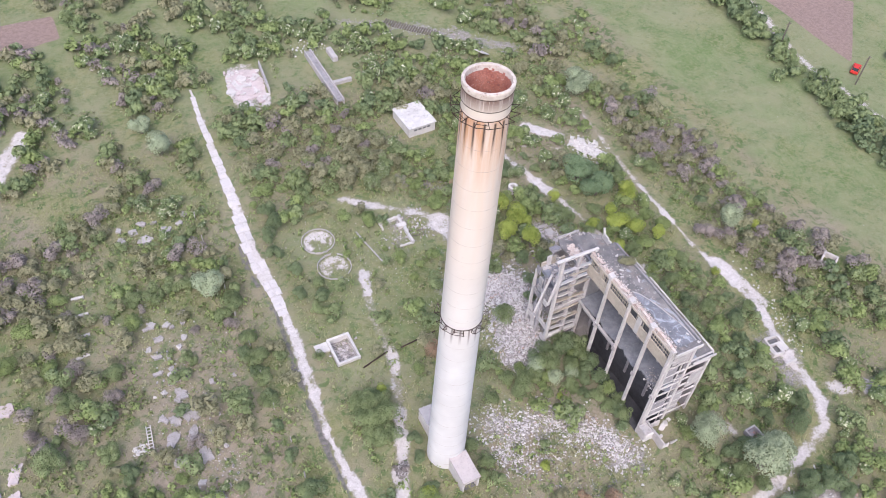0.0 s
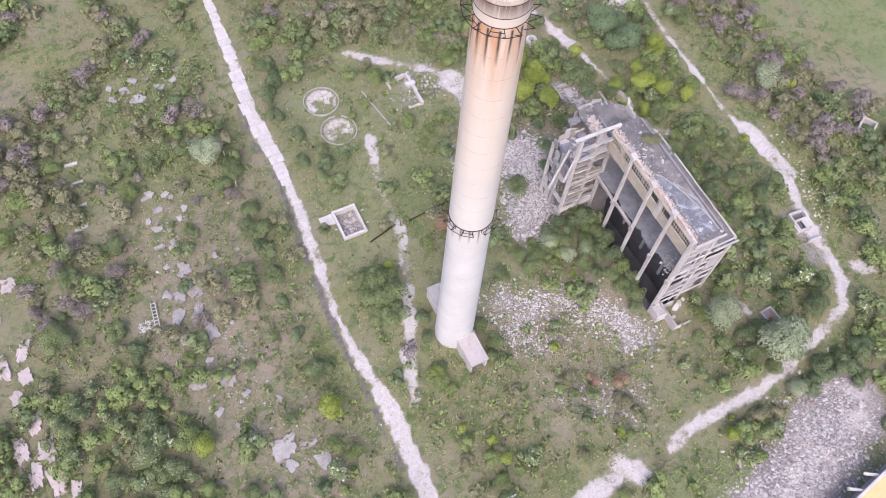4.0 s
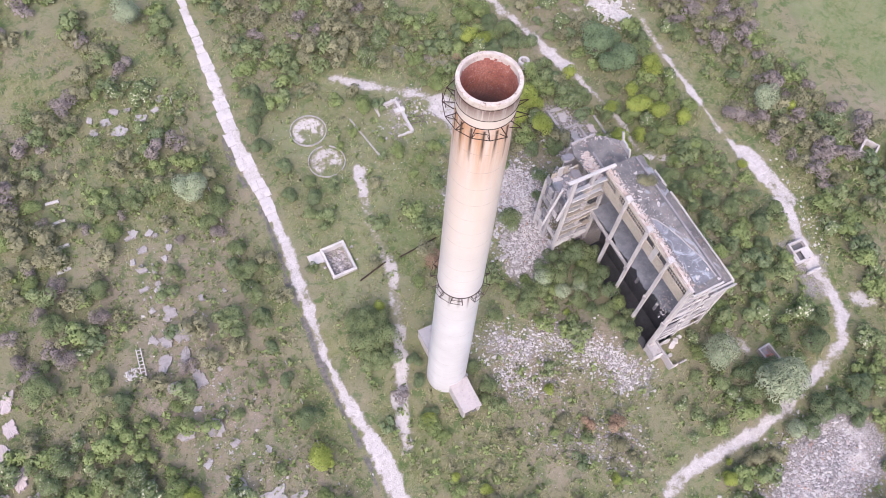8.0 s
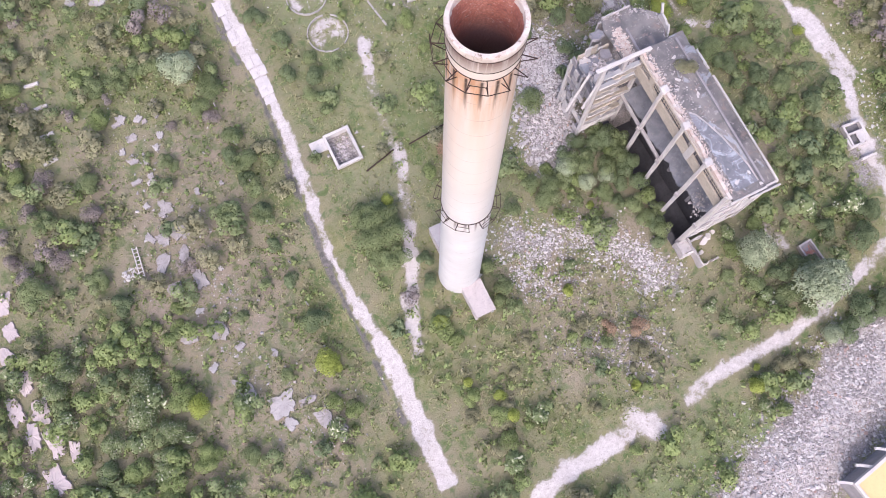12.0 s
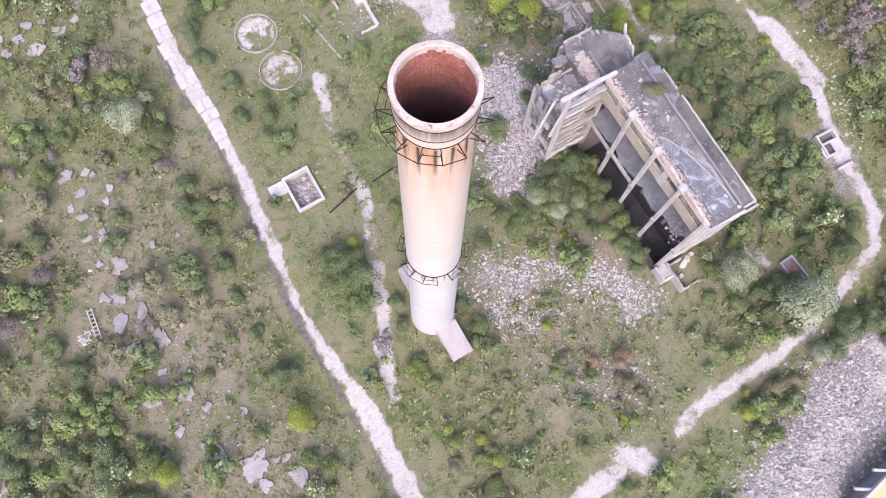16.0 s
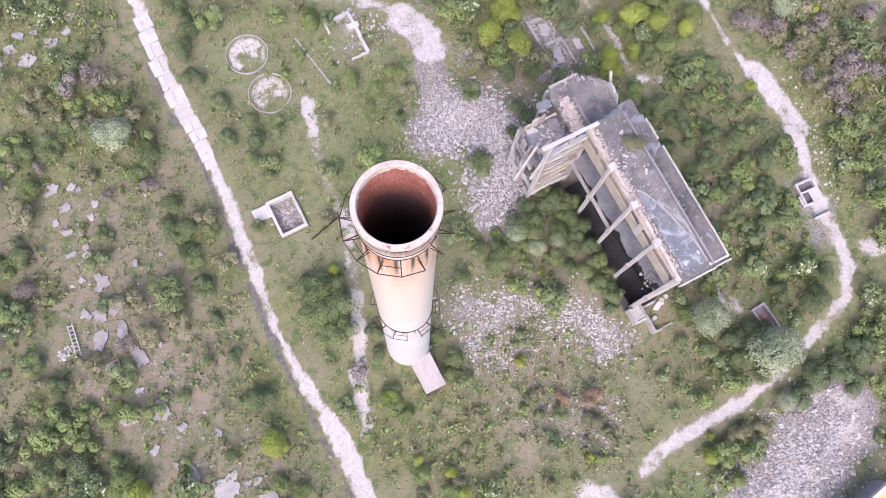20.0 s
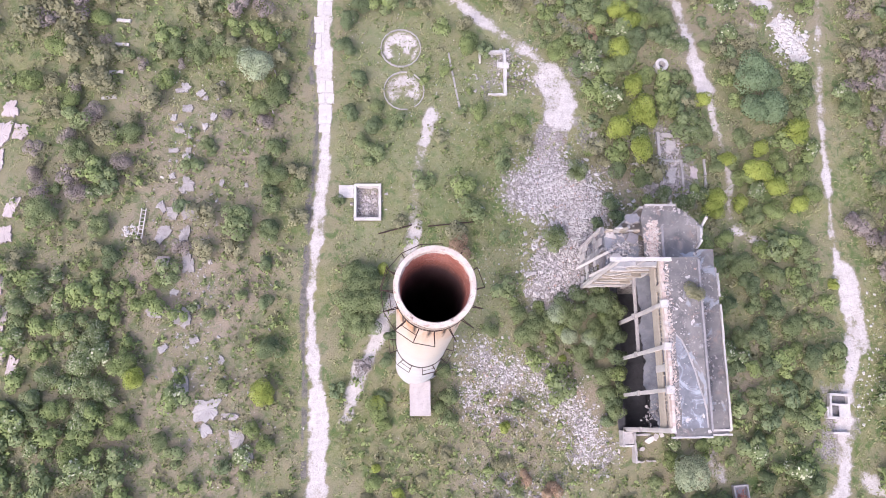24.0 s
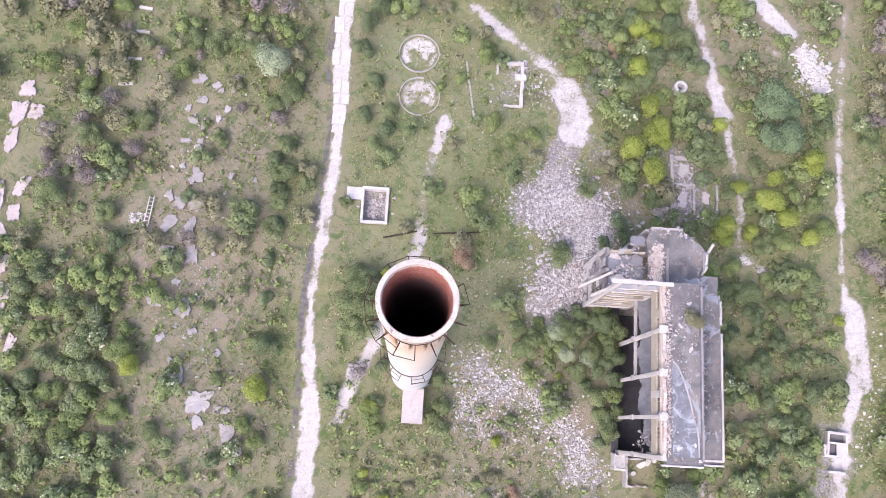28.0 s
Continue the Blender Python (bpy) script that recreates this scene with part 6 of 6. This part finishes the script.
part("apron_slab", worn_box(21.9, x0 - 0.02, 75.2, 77.0, -0.2, 0.22, 0.03, 0.5, 0.04, 226), WHITE_CONC, pit)
for k, (cx, cy) in enumerate(((30.7, 97.7), (31.1, 91.1))):
    kerb = thing("round_kerb", "thin round concrete kerb sunk in grass", "kerb", cx, cy, 0, group="round kerbs")
    for j in range(18):
        if k == 1 and j in (3, 14):
            continue
        a0, a1 = 2 * math.pi * j / 18 + 0.01, 2 * math.pi * (j + 1) / 18 - 0.01
        bm = bmesh.new()
        v = [bm.verts.new((r * math.cos(a), r * math.sin(a), z)) for z in (-0.2, 0.2) for a in (a0, a1) for r in (2.82, 2.97)]
        for q in ((4, 5, 7, 6), (0, 2, 3, 1), (0, 1, 5, 4), (2, 6, 7, 3), (1, 3, 7, 5), (0, 4, 6, 2)):
            bm.faces.new([v[i] for i in q])
        bmesh.ops.recalc_face_normals(bm, faces=bm.faces)
        part("kerb_stone", bm, CONCRETE, kerb)
ruin = thing("ruined_walls", "low ruined walls of a small building", "ruin")
for k, b in enumerate(((42.0, 45.9, 96.7, 97.1), (45.5, 45.95, 90.3, 96.7), (43.2, 45.5, 90.3, 90.6), (42.0, 42.3, 95.3, 96.7))):
    part("wall", worn_box(*b, -0.3, 0.75 if k < 2 else 0.45, 0.06, 0.4, 0.04, 230 + k), WHITE_CONC, ruin)
part("fallen_block", worn_box(44.6, 46.3, 94.4, 95.2, 0.1, 0.85, 0.06, 0.4, 0.05, 236), WHITE_CONC, ruin)
part("fallen_beam", bar((45.9, 93.0, 0.5), (48.6, 92.4, 0.3), 0.14), TIMBER, ruin)
part("fallen_beam", bar((45.9, 91.7, 0.5), (48.4, 91.4, 0.3), 0.14), TIMBER, ruin)
part("fallen_beam", bar((48.3, 91.2, 0.3), (48.7, 92.9, 0.3), 0.12), TIMBER, ruin)
trench = thing("kerb_line", "crumbling concrete kerb in the grass", "kerb")
for k in range(5):
    a = Vector((37.6, 97.0, 0)).lerp(Vector((39.2, 87.6, 0)), k / 5)
    b = Vector((37.6, 97.0, 0)).lerp(Vector((39.2, 87.6, 0)), (k + 0.86) / 5)
    part("kerb_stone", bar((a.x, a.y, gz(a.x, a.y) + 0.1), (b.x, b.y, gz(b.x, b.y) + 0.1), 0.24, 0.22, 0.03, k), CONCRETE, trench)
pipe = thing("old_pipe", "rusted pipe lying across the track", "pipe")
part("pipe_length", bar((27.4, 70.0, 0.2), (32.0, 71.2, 0.22), 0.18), RUST, pipe)
part("pipe_length", bar((34.2, 71.0, 0.2), (40.6, 71.6, 0.2), 0.16), RUST, pipe)
well = thing("well_ring", "pale concrete well ring standing in scrub", "well", 68.7, 94.8, gz(68.7, 94.8))
part("ring", lathe([(0.95, -0.2), (0.95, 1.3), (0.9, 1.36), (0.55, 1.36), (0.5, 1.3), (0.5, 0.1)], 32, False, 0.01), WHITE_CONC, well)
part("ring_floor", lathe([(0.5, 0.12), (0.01, 0.1)], 24), DARK_CONC, well)
trough = thing("open_trough", "open rectangular concrete trough with rubble inside", "trough", 75.0, 33.5, 0, 4)
for k, b in enumerate(((-1.0, 1.0, 1.85, 2.1), (-1.0, 1.0, -2.1, -1.85), (-1.0, -0.78, -1.85, 1.85), (0.78, 1.0, -1.85, 1.85))):
    part("wall", worn_box(*b, -0.3, 0.95, 0.02, 0.5, 0.03, 240 + k), CONCRETE, trough)
part("floor", worn_box(-0.78, 0.78, -1.85, 1.85, -0.3, 0.22, 0.02, 0.8, 0.02, 246), GREY_CONC, trough)
stones("rubble", "brown rubble lying in the trough", [(75.0, 32.2), (75.0, 34.8)], 160, 0.08, 0.36, BRICK_RED, 0.32, 33, 0.0, 0.24)
post_ruin = thing("sunken_chambers", "white concrete valve chambers with dark openings", "ruin", 89.5, 45.0, 0, -4)
for k, b in enumerate(((-1.4, 1.4, 1.9, 2.2), (-1.4, -1.1, -0.9, 1.9), (1.1, 1.4, -0.9, 1.9), (-1.4, 1.4, 0.6, 0.85), (-1.8, 0.4, -1.2, -0.9), (-1.8, -1.5, -0.9, 0.4), (-1.1, 1.2, -3.2, -2.9))):
    part("wall", worn_box(*b, -0.3, 0.8, 0.03, 0.5, 0.03, 250 + k), WHITE_CONC, post_ruin)
part("cover", worn_box(-0.1, 1.1, -0.9, 0.6, 0.55, 0.75, 0.03, 0.5, 0.03, 258), WHITE_CONC, post_ruin)
part("floor", worn_box(-1.1, 1.1, -0.9, 1.9, -0.3, 0.12, 0.02, 0.9, 0.02, 259), DARK_CONC, post_ruin)
block = thing("ruined_hut", "small roofless white concrete hut by the slope", "ruin", 111.0, 55.4, gz(111.0, 55.4), 30)
for k, b in enumerate(((-1.6, 1.6, 1.0, 1.3), (-1.6, 1.6, -1.3, -1.0), (-1.6, -1.3, -1.0, 1.0), (1.3, 1.6, -1.0, 1.0))):
    part("wall", worn_box(*b, -0.3, 1.6 - 0.3 * (k % 2), 0.05, 0.4, 0.03, 260 + k), WHITE_CONC, block)


def lumpy_slab(rx, ry, thick, seed, points=36):
    """A broken plate: four straight sides, corners snapped off."""
    r = random.Random(seed)
    ph = [r.uniform(0, 6.28) for _ in range(4)]
    sides = [(k * math.pi / 2 + r.uniform(-0.16, 0.16), r.uniform(0.74, 0.98)) for k in range(4)]
    sides += [(r.uniform(0, 6.28), r.uniform(0.62, 0.95)) for _ in range(2)]
    bm = bmesh.new()
    top, low = [], []
    for k in range(points):
        a = 2 * math.pi * k / points
        f = min(d / math.cos(a - b) for b, d in sides if math.cos(a - b) > 0.15) * (0.94 + 0.06 * math.sin(2 * a + ph[0]) + 0.06 * math.sin(5 * a + ph[1]) + 0.05 * math.sin(9 * a + ph[2])) + r.uniform(-0.12, 0.05)
        c, s = math.cos(a) * f, math.sin(a) * f
        top.append(bm.verts.new((rx * c * 0.95, ry * s * 0.95, thick + r.uniform(-0.05, 0.03))))
        low.append(bm.verts.new((rx * c, ry * s, -0.35)))
    hub = bm.verts.new((r.uniform(-0.2, 0.2) * rx, r.uniform(-0.2, 0.2) * ry, thick + 0.03))
    for k in range(points):
        bm.faces.new((top[k], top[(k + 1) % points], hub))
        bm.faces.new((low[k], low[(k + 1) % points], top[(k + 1) % points], top[k]))
    return bm


def loose_slab(x, y, rx, ry, rz, seed, material, label, thick=0.16):
    ob = part("concrete_slab", lumpy_slab(rx * 1.42, ry * 1.42, thick, seed), material)
    ob.matrix_world = pose(x, y, gz(x, y) + 0.16, random.Random(seed).uniform(-2, 2), 0, rz)
    return tagged(ob, label, "slab", "slabs lying in the grass")


FIELD_SLAB = stone_like("lichened_slab", (0.42, 0.38, 0.375), (0.33, 0.3, 0.295), (0.2, 0.18, 0.15), 0.9, 0.5)
BROKEN = "broken pale concrete slab lying in brown grass"
for k, (x, y, rx, ry, rz) in enumerate(((1.4, 50.4, 0.95, 1.6, 5), (-2.5, 59.3, 0.9, 0.6, -20), (1.2, 58.7, 1.25, 1.5, 15), (-2.0, 70.1, 0.75, 1.3, -40), (1.1, 70.1, 0.7, 1.0, 10),
                                        (5.0, 46.6, 1.4, 1.3, 0), (9.0, 42.6, 0.9, 1.1, 8), (-0.7, 73.1, 0.8, 0.75, 0), (1.4, 73.5, 1.0, 1.0, 12), (-2.2, 73.9, 0.4, 0.8, 30), (1.2, 77.3, 0.7, 0.9, 0),
                                        (-0.4, 85.3, 0.65, 0.6, 20), (-1.6, 66.3, 1.0, 0.7, 0), (1.8, 66.2, 0.8, 1.1, 0), (4.8, 44.0, 0.8, 0.9, 40), (8.0, 45.6, 1.1, 0.45, 5), (10.3, 40.0, 0.7, 1.0, 0), (3.2, 60.2, 0.3, 0.3, 0),
                                        (2.3, 72.6, 0.5, 0.6, 0), (0.4, 76.4, 0.4, 0.5, 15), (1.2, 84.7, 0.35, 0.8, -10), (-1.0, 82.1, 0.6, 0.3, 0), (1.0, 82.2, 0.35, 0.35, 0), (5.9, 77.2, 0.35, 0.5, 0), (9.0, 77.1, 0.35, 0.3, 0), (-0.5, 91.1, 0.6, 0.3, 5), (3.1, 89.9, 0.35, 0.3, 0))):
    loose_slab(x, y, rx, ry, rz, 300 + k, FIELD_SLAB if k not in (5, 14) else CONCRETE, BROKEN)
for k, (x, y, r) in enumerate(((0.6, 88.4, 0.7), (2.4, 90.6, 0.55), (4.3, 87.0, 0.5), (4.8, 90.2, 0.45), (0.2, 91.6, 0.6), (3.2, 85.6, 0.4), (5.2, 92.0, 0.5), (-1.2, 87.0, 0.5), (0.9, 81.2, 0.5), (2.6, 79.8, 0.45), (-1.0, 78.4, 0.4), (3.4, 69.0, 0.35), (-3.4, 67.4, 0.4), (4.6, 66.2, 0.35), (0.0, 62.2, 0.5), (3.0, 55.6, 0.5), (0.2, 113.9, 0.5), (0.1, 111.4, 0.6), (4.1, 114.0, 0.7), (7.6, 111.0, 0.9), (10.2, 111.6, 0.5), (11.5, 113.4, 0.6), (2.3, 112.5, 0.7), (3.8, 110.0, 0.9), (6.0, 113.5, 0.5), (-1.0, 54.6, 0.6), (6.6, 53.0, 0.5))):
    loose_slab(x, y, r, r * (0.7 + 0.05 * (k % 6)), 37 * k, 380 + k, CONCRETE if k % 3 else FIELD_SLAB, "small pale broken slab in dry grass", 0.14)
for k, (x, y, rx, ry, rz) in enumerate(((-24.4, 84.2, 0.95, 1.6, 0), (-22.0, 84.8, 0.9, 0.9, -10), (-24.8, 80.6, 0.8, 1.7, 0), (-23.6, 88.2, 1.0, 1.1, 0), (-22.4, 74.2, 0.85, 1.3, -20), (-22.8, 70.4, 0.85, 1.2, 8), (-24.2, 67.0, 0.9, 1.6, 12),
                                        (-23.2, 63.2, 0.9, 1.6, 0), (-22.6, 59.0, 1.0, 1.4, -15), (-24.6, 56.6, 0.8, 1.6, 0), (-22.3, 54.4, 1.0, 1.9, -5), (-20.4, 52.2, 0.6, 1.3, -10), (-23.8, 50.2, 1.1, 1.6, 5), (-25.5, 60.5, 0.9, 1.8, 0), (-25.6, 73, 0.9, 1.8, 0))):
    loose_slab(x, y, rx, ry, rz, 330 + k, PINK_SLAB, "pinkish weathered concrete slab in a row through the scrub")
for k, (x, y) in enumerate(((-9.0, 101.7), (-9.0, 98.0), (-9.6, 93.8), (-10.4, 90.0))):
    ob = part("concrete_beam", worn_box(-1.0, 1.0, -0.22, 0.22, -0.1, 0.35, 0.03, 0.5, 0.04, 360 + k), WHITE_CONC)
    ob.matrix_world = pose(x, y, gz(x, y), 0, 0, -6 + 4 * k)
    tagged(ob, "short white concrete beam lying in the scrub", "beam", "white beams in a row")
ladder = thing("ladder_frame", "white concrete ladder-shaped frame lying in weeds", "frame", -4.7, 71.6, gz(-4.7, 71.6) + 0.3, -6)
for s in (-0.3, 0.3):
    part("rail", bar((s, -2.1, 0), (s, 2.1, 0.12), 0.13), WHITE_CONC, ladder)
for k in range(8):
    part("rung", bar((-0.3, -1.9 + 0.54 * k, 0.02), (0.3, -1.9 + 0.54 * k, 0.02), 0.1), WHITE_CONC, ladder)
stones("rubble", "dark and white debris beside the ladder frame", [(-6.6, 71.0), (-5.6, 70.4)], 50, 0.15, 0.6, WHITE_STONE, 0.5, 21)
for k in range(13):
    y = 38.5 + 6.1 * k
    x = 12.9 + 0.25 * math.sin(k * 2.1)
    ob = part("fence_post", bar((0, 0, -0.3), (0.05 * math.sin(k), 0.05, 1.7), 0.14, 0.14, 0.01, k), CONCRETE)
    ob.matrix_world = pose(x, y, gz(x, y), 3 * math.sin(k * 1.7), 3 * math.cos(k * 2.3), 10 * k)
    tagged(ob, "leaning concrete fence post in the grass", "post", "old fence posts")
foundation = thing("foundation_rows", "broken foundation strips behind the hall", "ruin")
for k, b in enumerate(((67.4, 67.8, 74.5, 84.8), (70.6, 70.9, 76.0, 80.5), (67.8, 70.6, 80.2, 80.6), (68.0, 70.8, 84.0, 84.6), (73.9, 74.2, 76.5, 80.6))):
    part("strip", worn_box(*b, -0.2, 0.3, 0.06, 0.4, 0.03, 280 + k), CONCRETE, foundation)

for k, (x, y, rx, ry) in enumerate(((69.3, 82.6, 1.0, 1.2), (69.2, 78.2, 0.9, 1.3), (72.4, 78.6, 0.7, 1.2))):
    part("floor_plate", ragged_slab(rx, ry, 0.18, 290 + k, 24, 0.5, 0.6), CONCRETE if k < 2 else PINK_SLAB, foundation, "pale broken floor plate").matrix_local = pose(x, y, gz(x, y) + 0.1)
log_row = thing("log_row", "row of dark sleepers lying across the far track", "sleepers", group="")
for k in range(22):
    x, y = 70.0 + 0.42 * k, 156.0 - 0.43 * k
    part("sleeper", bar((x - 0.8, y - 0.8, gz(x, y) + 0.15), (x + 0.8, y + 0.8, gz(x, y) + 0.2), 0.26, 0.2, 0.03, k), TIMBER, log_row)

# ---- northern ruins ----
hut = thing("flat_roofed_block", "white flat-roofed concrete block with stained roof among trees", "building", 60.2, 120.2, 0, 3)
part("wall", worn_box(-2.95, 2.95, -3.55, 3.55, -0.3, 2.0, 0.01, 1.5, 0.03, 400), WHITE_CONC, hut)
part("roof", worn_box(-3.15, 3.15, -3.75, 3.75, 2.0, 2.2, 0.03, 0.8, 0.03, 401), stone_like("stained_roof", (0.66, 0.62, 0.6), (0.52, 0.48, 0.46), (0.24, 0.22, 0.2), 0.7, 0.53), hut, "pale flat roof with dark stains")
for k in range(4):
    part("window", worn_box(-1.9 + k * 1.0, -1.2 + k * 1.0, -3.6, -3.52, 1.2, 1.6, 0.0, 9, 0.01, 402), DARK_CONC, hut, "narrow dark window slot")
platform = thing("broken_platform", "shattered pale concrete platform in scrub", "ruin", 33.2, 145.2, 0, -6)
for k in range(64):
    r = random.Random(410 + k)
    ob = part("plate", ragged_slab(r.uniform(0.3, 1.2), r.uniform(0.3, 1.1), r.uniform(0.12, 0.5), 410 + k, 10, 0.45, 0.7), WHITE_CONC if k % 3 else PINK_SLAB, platform)
    ob.matrix_local = pose(r.uniform(-3.6, 3.4), r.uniform(-5.6, 5.6), 0.02 * (k % 7), r.uniform(-7, 7), r.uniform(-7, 7), r.uniform(0, 180))
part("base_slab", ragged_slab(4.2, 5.9, 0.2, 409, 30, 0.22, 0.8), PINK_SLAB, platform, "pinkish crumbled base slab")
part("side_wall", worn_box(3.9, 4.2, -4.0, 6.0, -0.3, 1.6, 0.05, 0.6, 0.03, 440), CONCRETE, platform)
channel = thing("raised_channel", "long grey concrete conveyor channel on the ground", "channel", 49.0, 141.2, 0)
part("side_wall", worn_box(-0.85, -0.6, -9.6, 9.6, -0.3, 1.4, 0.03, 1.0, 0.03, 450), CONCRETE, channel)
part("side_wall", worn_box(0.6, 0.85, -9.6, 9.6, -0.3, 1.4, 0.03, 1.0, 0.03, 451), CONCRETE, channel)
part("deck", worn_box(-0.6, 0.6, -9.6, 9.6, 0.8, 1.0, 0.02, 1.0, 0.03, 452), GREY_CONC, channel)
part("branch_wall", worn_box(0.85, 5.2, -3.2, -2.4, -0.3, 0.9, 0.04, 0.8, 0.03, 453), CONCRETE, channel)
part("end_block", worn_box(4.0, 5.2, 4.6, 9.0, -0.3, 1.2, 0.08, 0.6, 0.03, 454), CONCRETE, channel)
shed = thing("collapsed_shed", "collapsed white shed roof beyond the scrub", "ruin", 84.5, 135.5, gz(84.5, 135.5), 25)
part("tilted_roof", worn_box(-1.6, 1.6, -1.2, 1.2, -0.1, 0.1, 0.02, 0.6, 0.03, 460, Matrix.Translation((0, 0, 1.1)) @ Matrix.Rotation(radians(32), 4, "Y")), WHITE_CONC, shed)
part("support", bar((-1.1, 0, -0.2), (-1.1, 0, 1.9), 0.2), TIMBER, shed)

# ---- far side: car, poles ----
car = thing("car", "small red hatchback car parked on the far lane", "car", 161.6, 97.0, gz(161.6, 97.0), -60)
body = worn_box(-0.85, 0.85, -2.0, 2.0, 0.3, 0.85, 0.0, 9, 0.12, 1)
part("body", body, CAR_RED, car)
cab = bmesh.new()
add_box(cab, -0.72, 0.72, -1.5, 0.7, 0.85, 1.42)
for v in cab.verts:
    if v.co.z > 1.0:
        v.co.x *= 0.82
        v.co.y = v.co.y * 0.72 - 0.15
part("cabin", cab, GLASS_DARK, car)
part("roof", worn_box(-0.58, 0.58, -1.2, 0.35, 1.42, 1.47, 0.0, 9, 0.02, 1), CAR_RED, car)
for sx_ in (-0.8, 0.8):
    for sy_ in (-1.25, 1.25):
        w = part("wheel", lathe([(0.05, -0.1), (0.3, -0.1), (0.32, -0.06), (0.32, 0.06), (0.3, 0.1), (0.05, 0.1)], 20), RUBBER, car)
        w.matrix_local = pose(sx_, sy_, 0.32, 0, 90, 0)
for x, y in ((150.5, 110.5), (157.5, 93.0), (155.0, 74.0)):
    pole = thing("utility_pole", "grey wooden utility pole beside the lane", "pole", x, y, gz(x, y), group="poles by the far lane")
    part("shaft", bar((0, 0, -0.4), (0, 0, 7.5), 0.22), TIMBER, pole)
    part("crossarm", bar((-0.8, 0, 7.0), (0.8, 0, 7.0), 0.12), TIMBER, pole)

# ---- south-east: roof of another ruin ----
other = thing("ochre_building", "concrete building with ochre roof and jutting white beams", "building", 62.6, 7.7, -3.6, 11)
part("wall", worn_box(0.1, 14.0, -14.0, -0.1, 3.3, 7.6, 0.02, 2.0, 0.03, 470), GREY_CONC, other)
part("roof", worn_box(0.3, 14.0, -14.0, -0.3, 7.6, 7.75, 0.01, 1.5, 0.02, 471), OCHRE, other, "ochre-coloured flat roof")
part("roof_edge", worn_box(-0.05, 14.0, -0.3, 0.1, 7.3, 8.0, 0.02, 0.8, 0.03, 472), WHITE_CONC, other)
part("roof_edge", worn_box(-0.05, 0.3, -14.0, -0.3, 7.3, 8.0, 0.02, 0.8, 0.03, 473), WHITE_CONC, other)
for k in range(4):
    part("jutting_beam", bar((0.1 + 3.2 * k, 0.0, 7.4), (-1.4 + 3.2 * k, 1.4, 7.4), 0.32, 0.36, 0.02, k), WHITE_CONC, other)

# ---- bricks of the hall's parapet ----
bmesh_brick = worn_box(-0.18, 0.18, -0.3, 0.3, -0.09, 0.09, 0.012, 9, 0.015, 5)
brick_mesh = bpy.data.meshes.new("brick")
bmesh_brick.to_mesh(brick_mesh)
bmesh_brick.free()
brick_mesh.materials.append(BRICK_PALE)
br = random.Random(9)
for row in range(4):
    y = HY0 + 0.35 + 0.3 * (row % 2)
    while y < HY1 - 0.2:
        gone = 0.1 + 0.2 * row + 0.5 * (fbm(y, row * 0.2, 3.0, 2, 90.0) - 0.5)
        if br.random() > gone:
            ob = part("brick", brick_mesh, None, parapet)
            ob.matrix_local = pose(HX0 + 0.19 + br.uniform(-0.02, 0.02), y, 19.44 + 0.19 * row, 0, 0, br.uniform(-3, 3))
        y += 0.62

# the patterns from which the plants were copied are taken away
for models in MODELS.values():
    for root in models:
        for ob in (*root.children_recursive, root):
            bpy.data.objects.remove(ob)
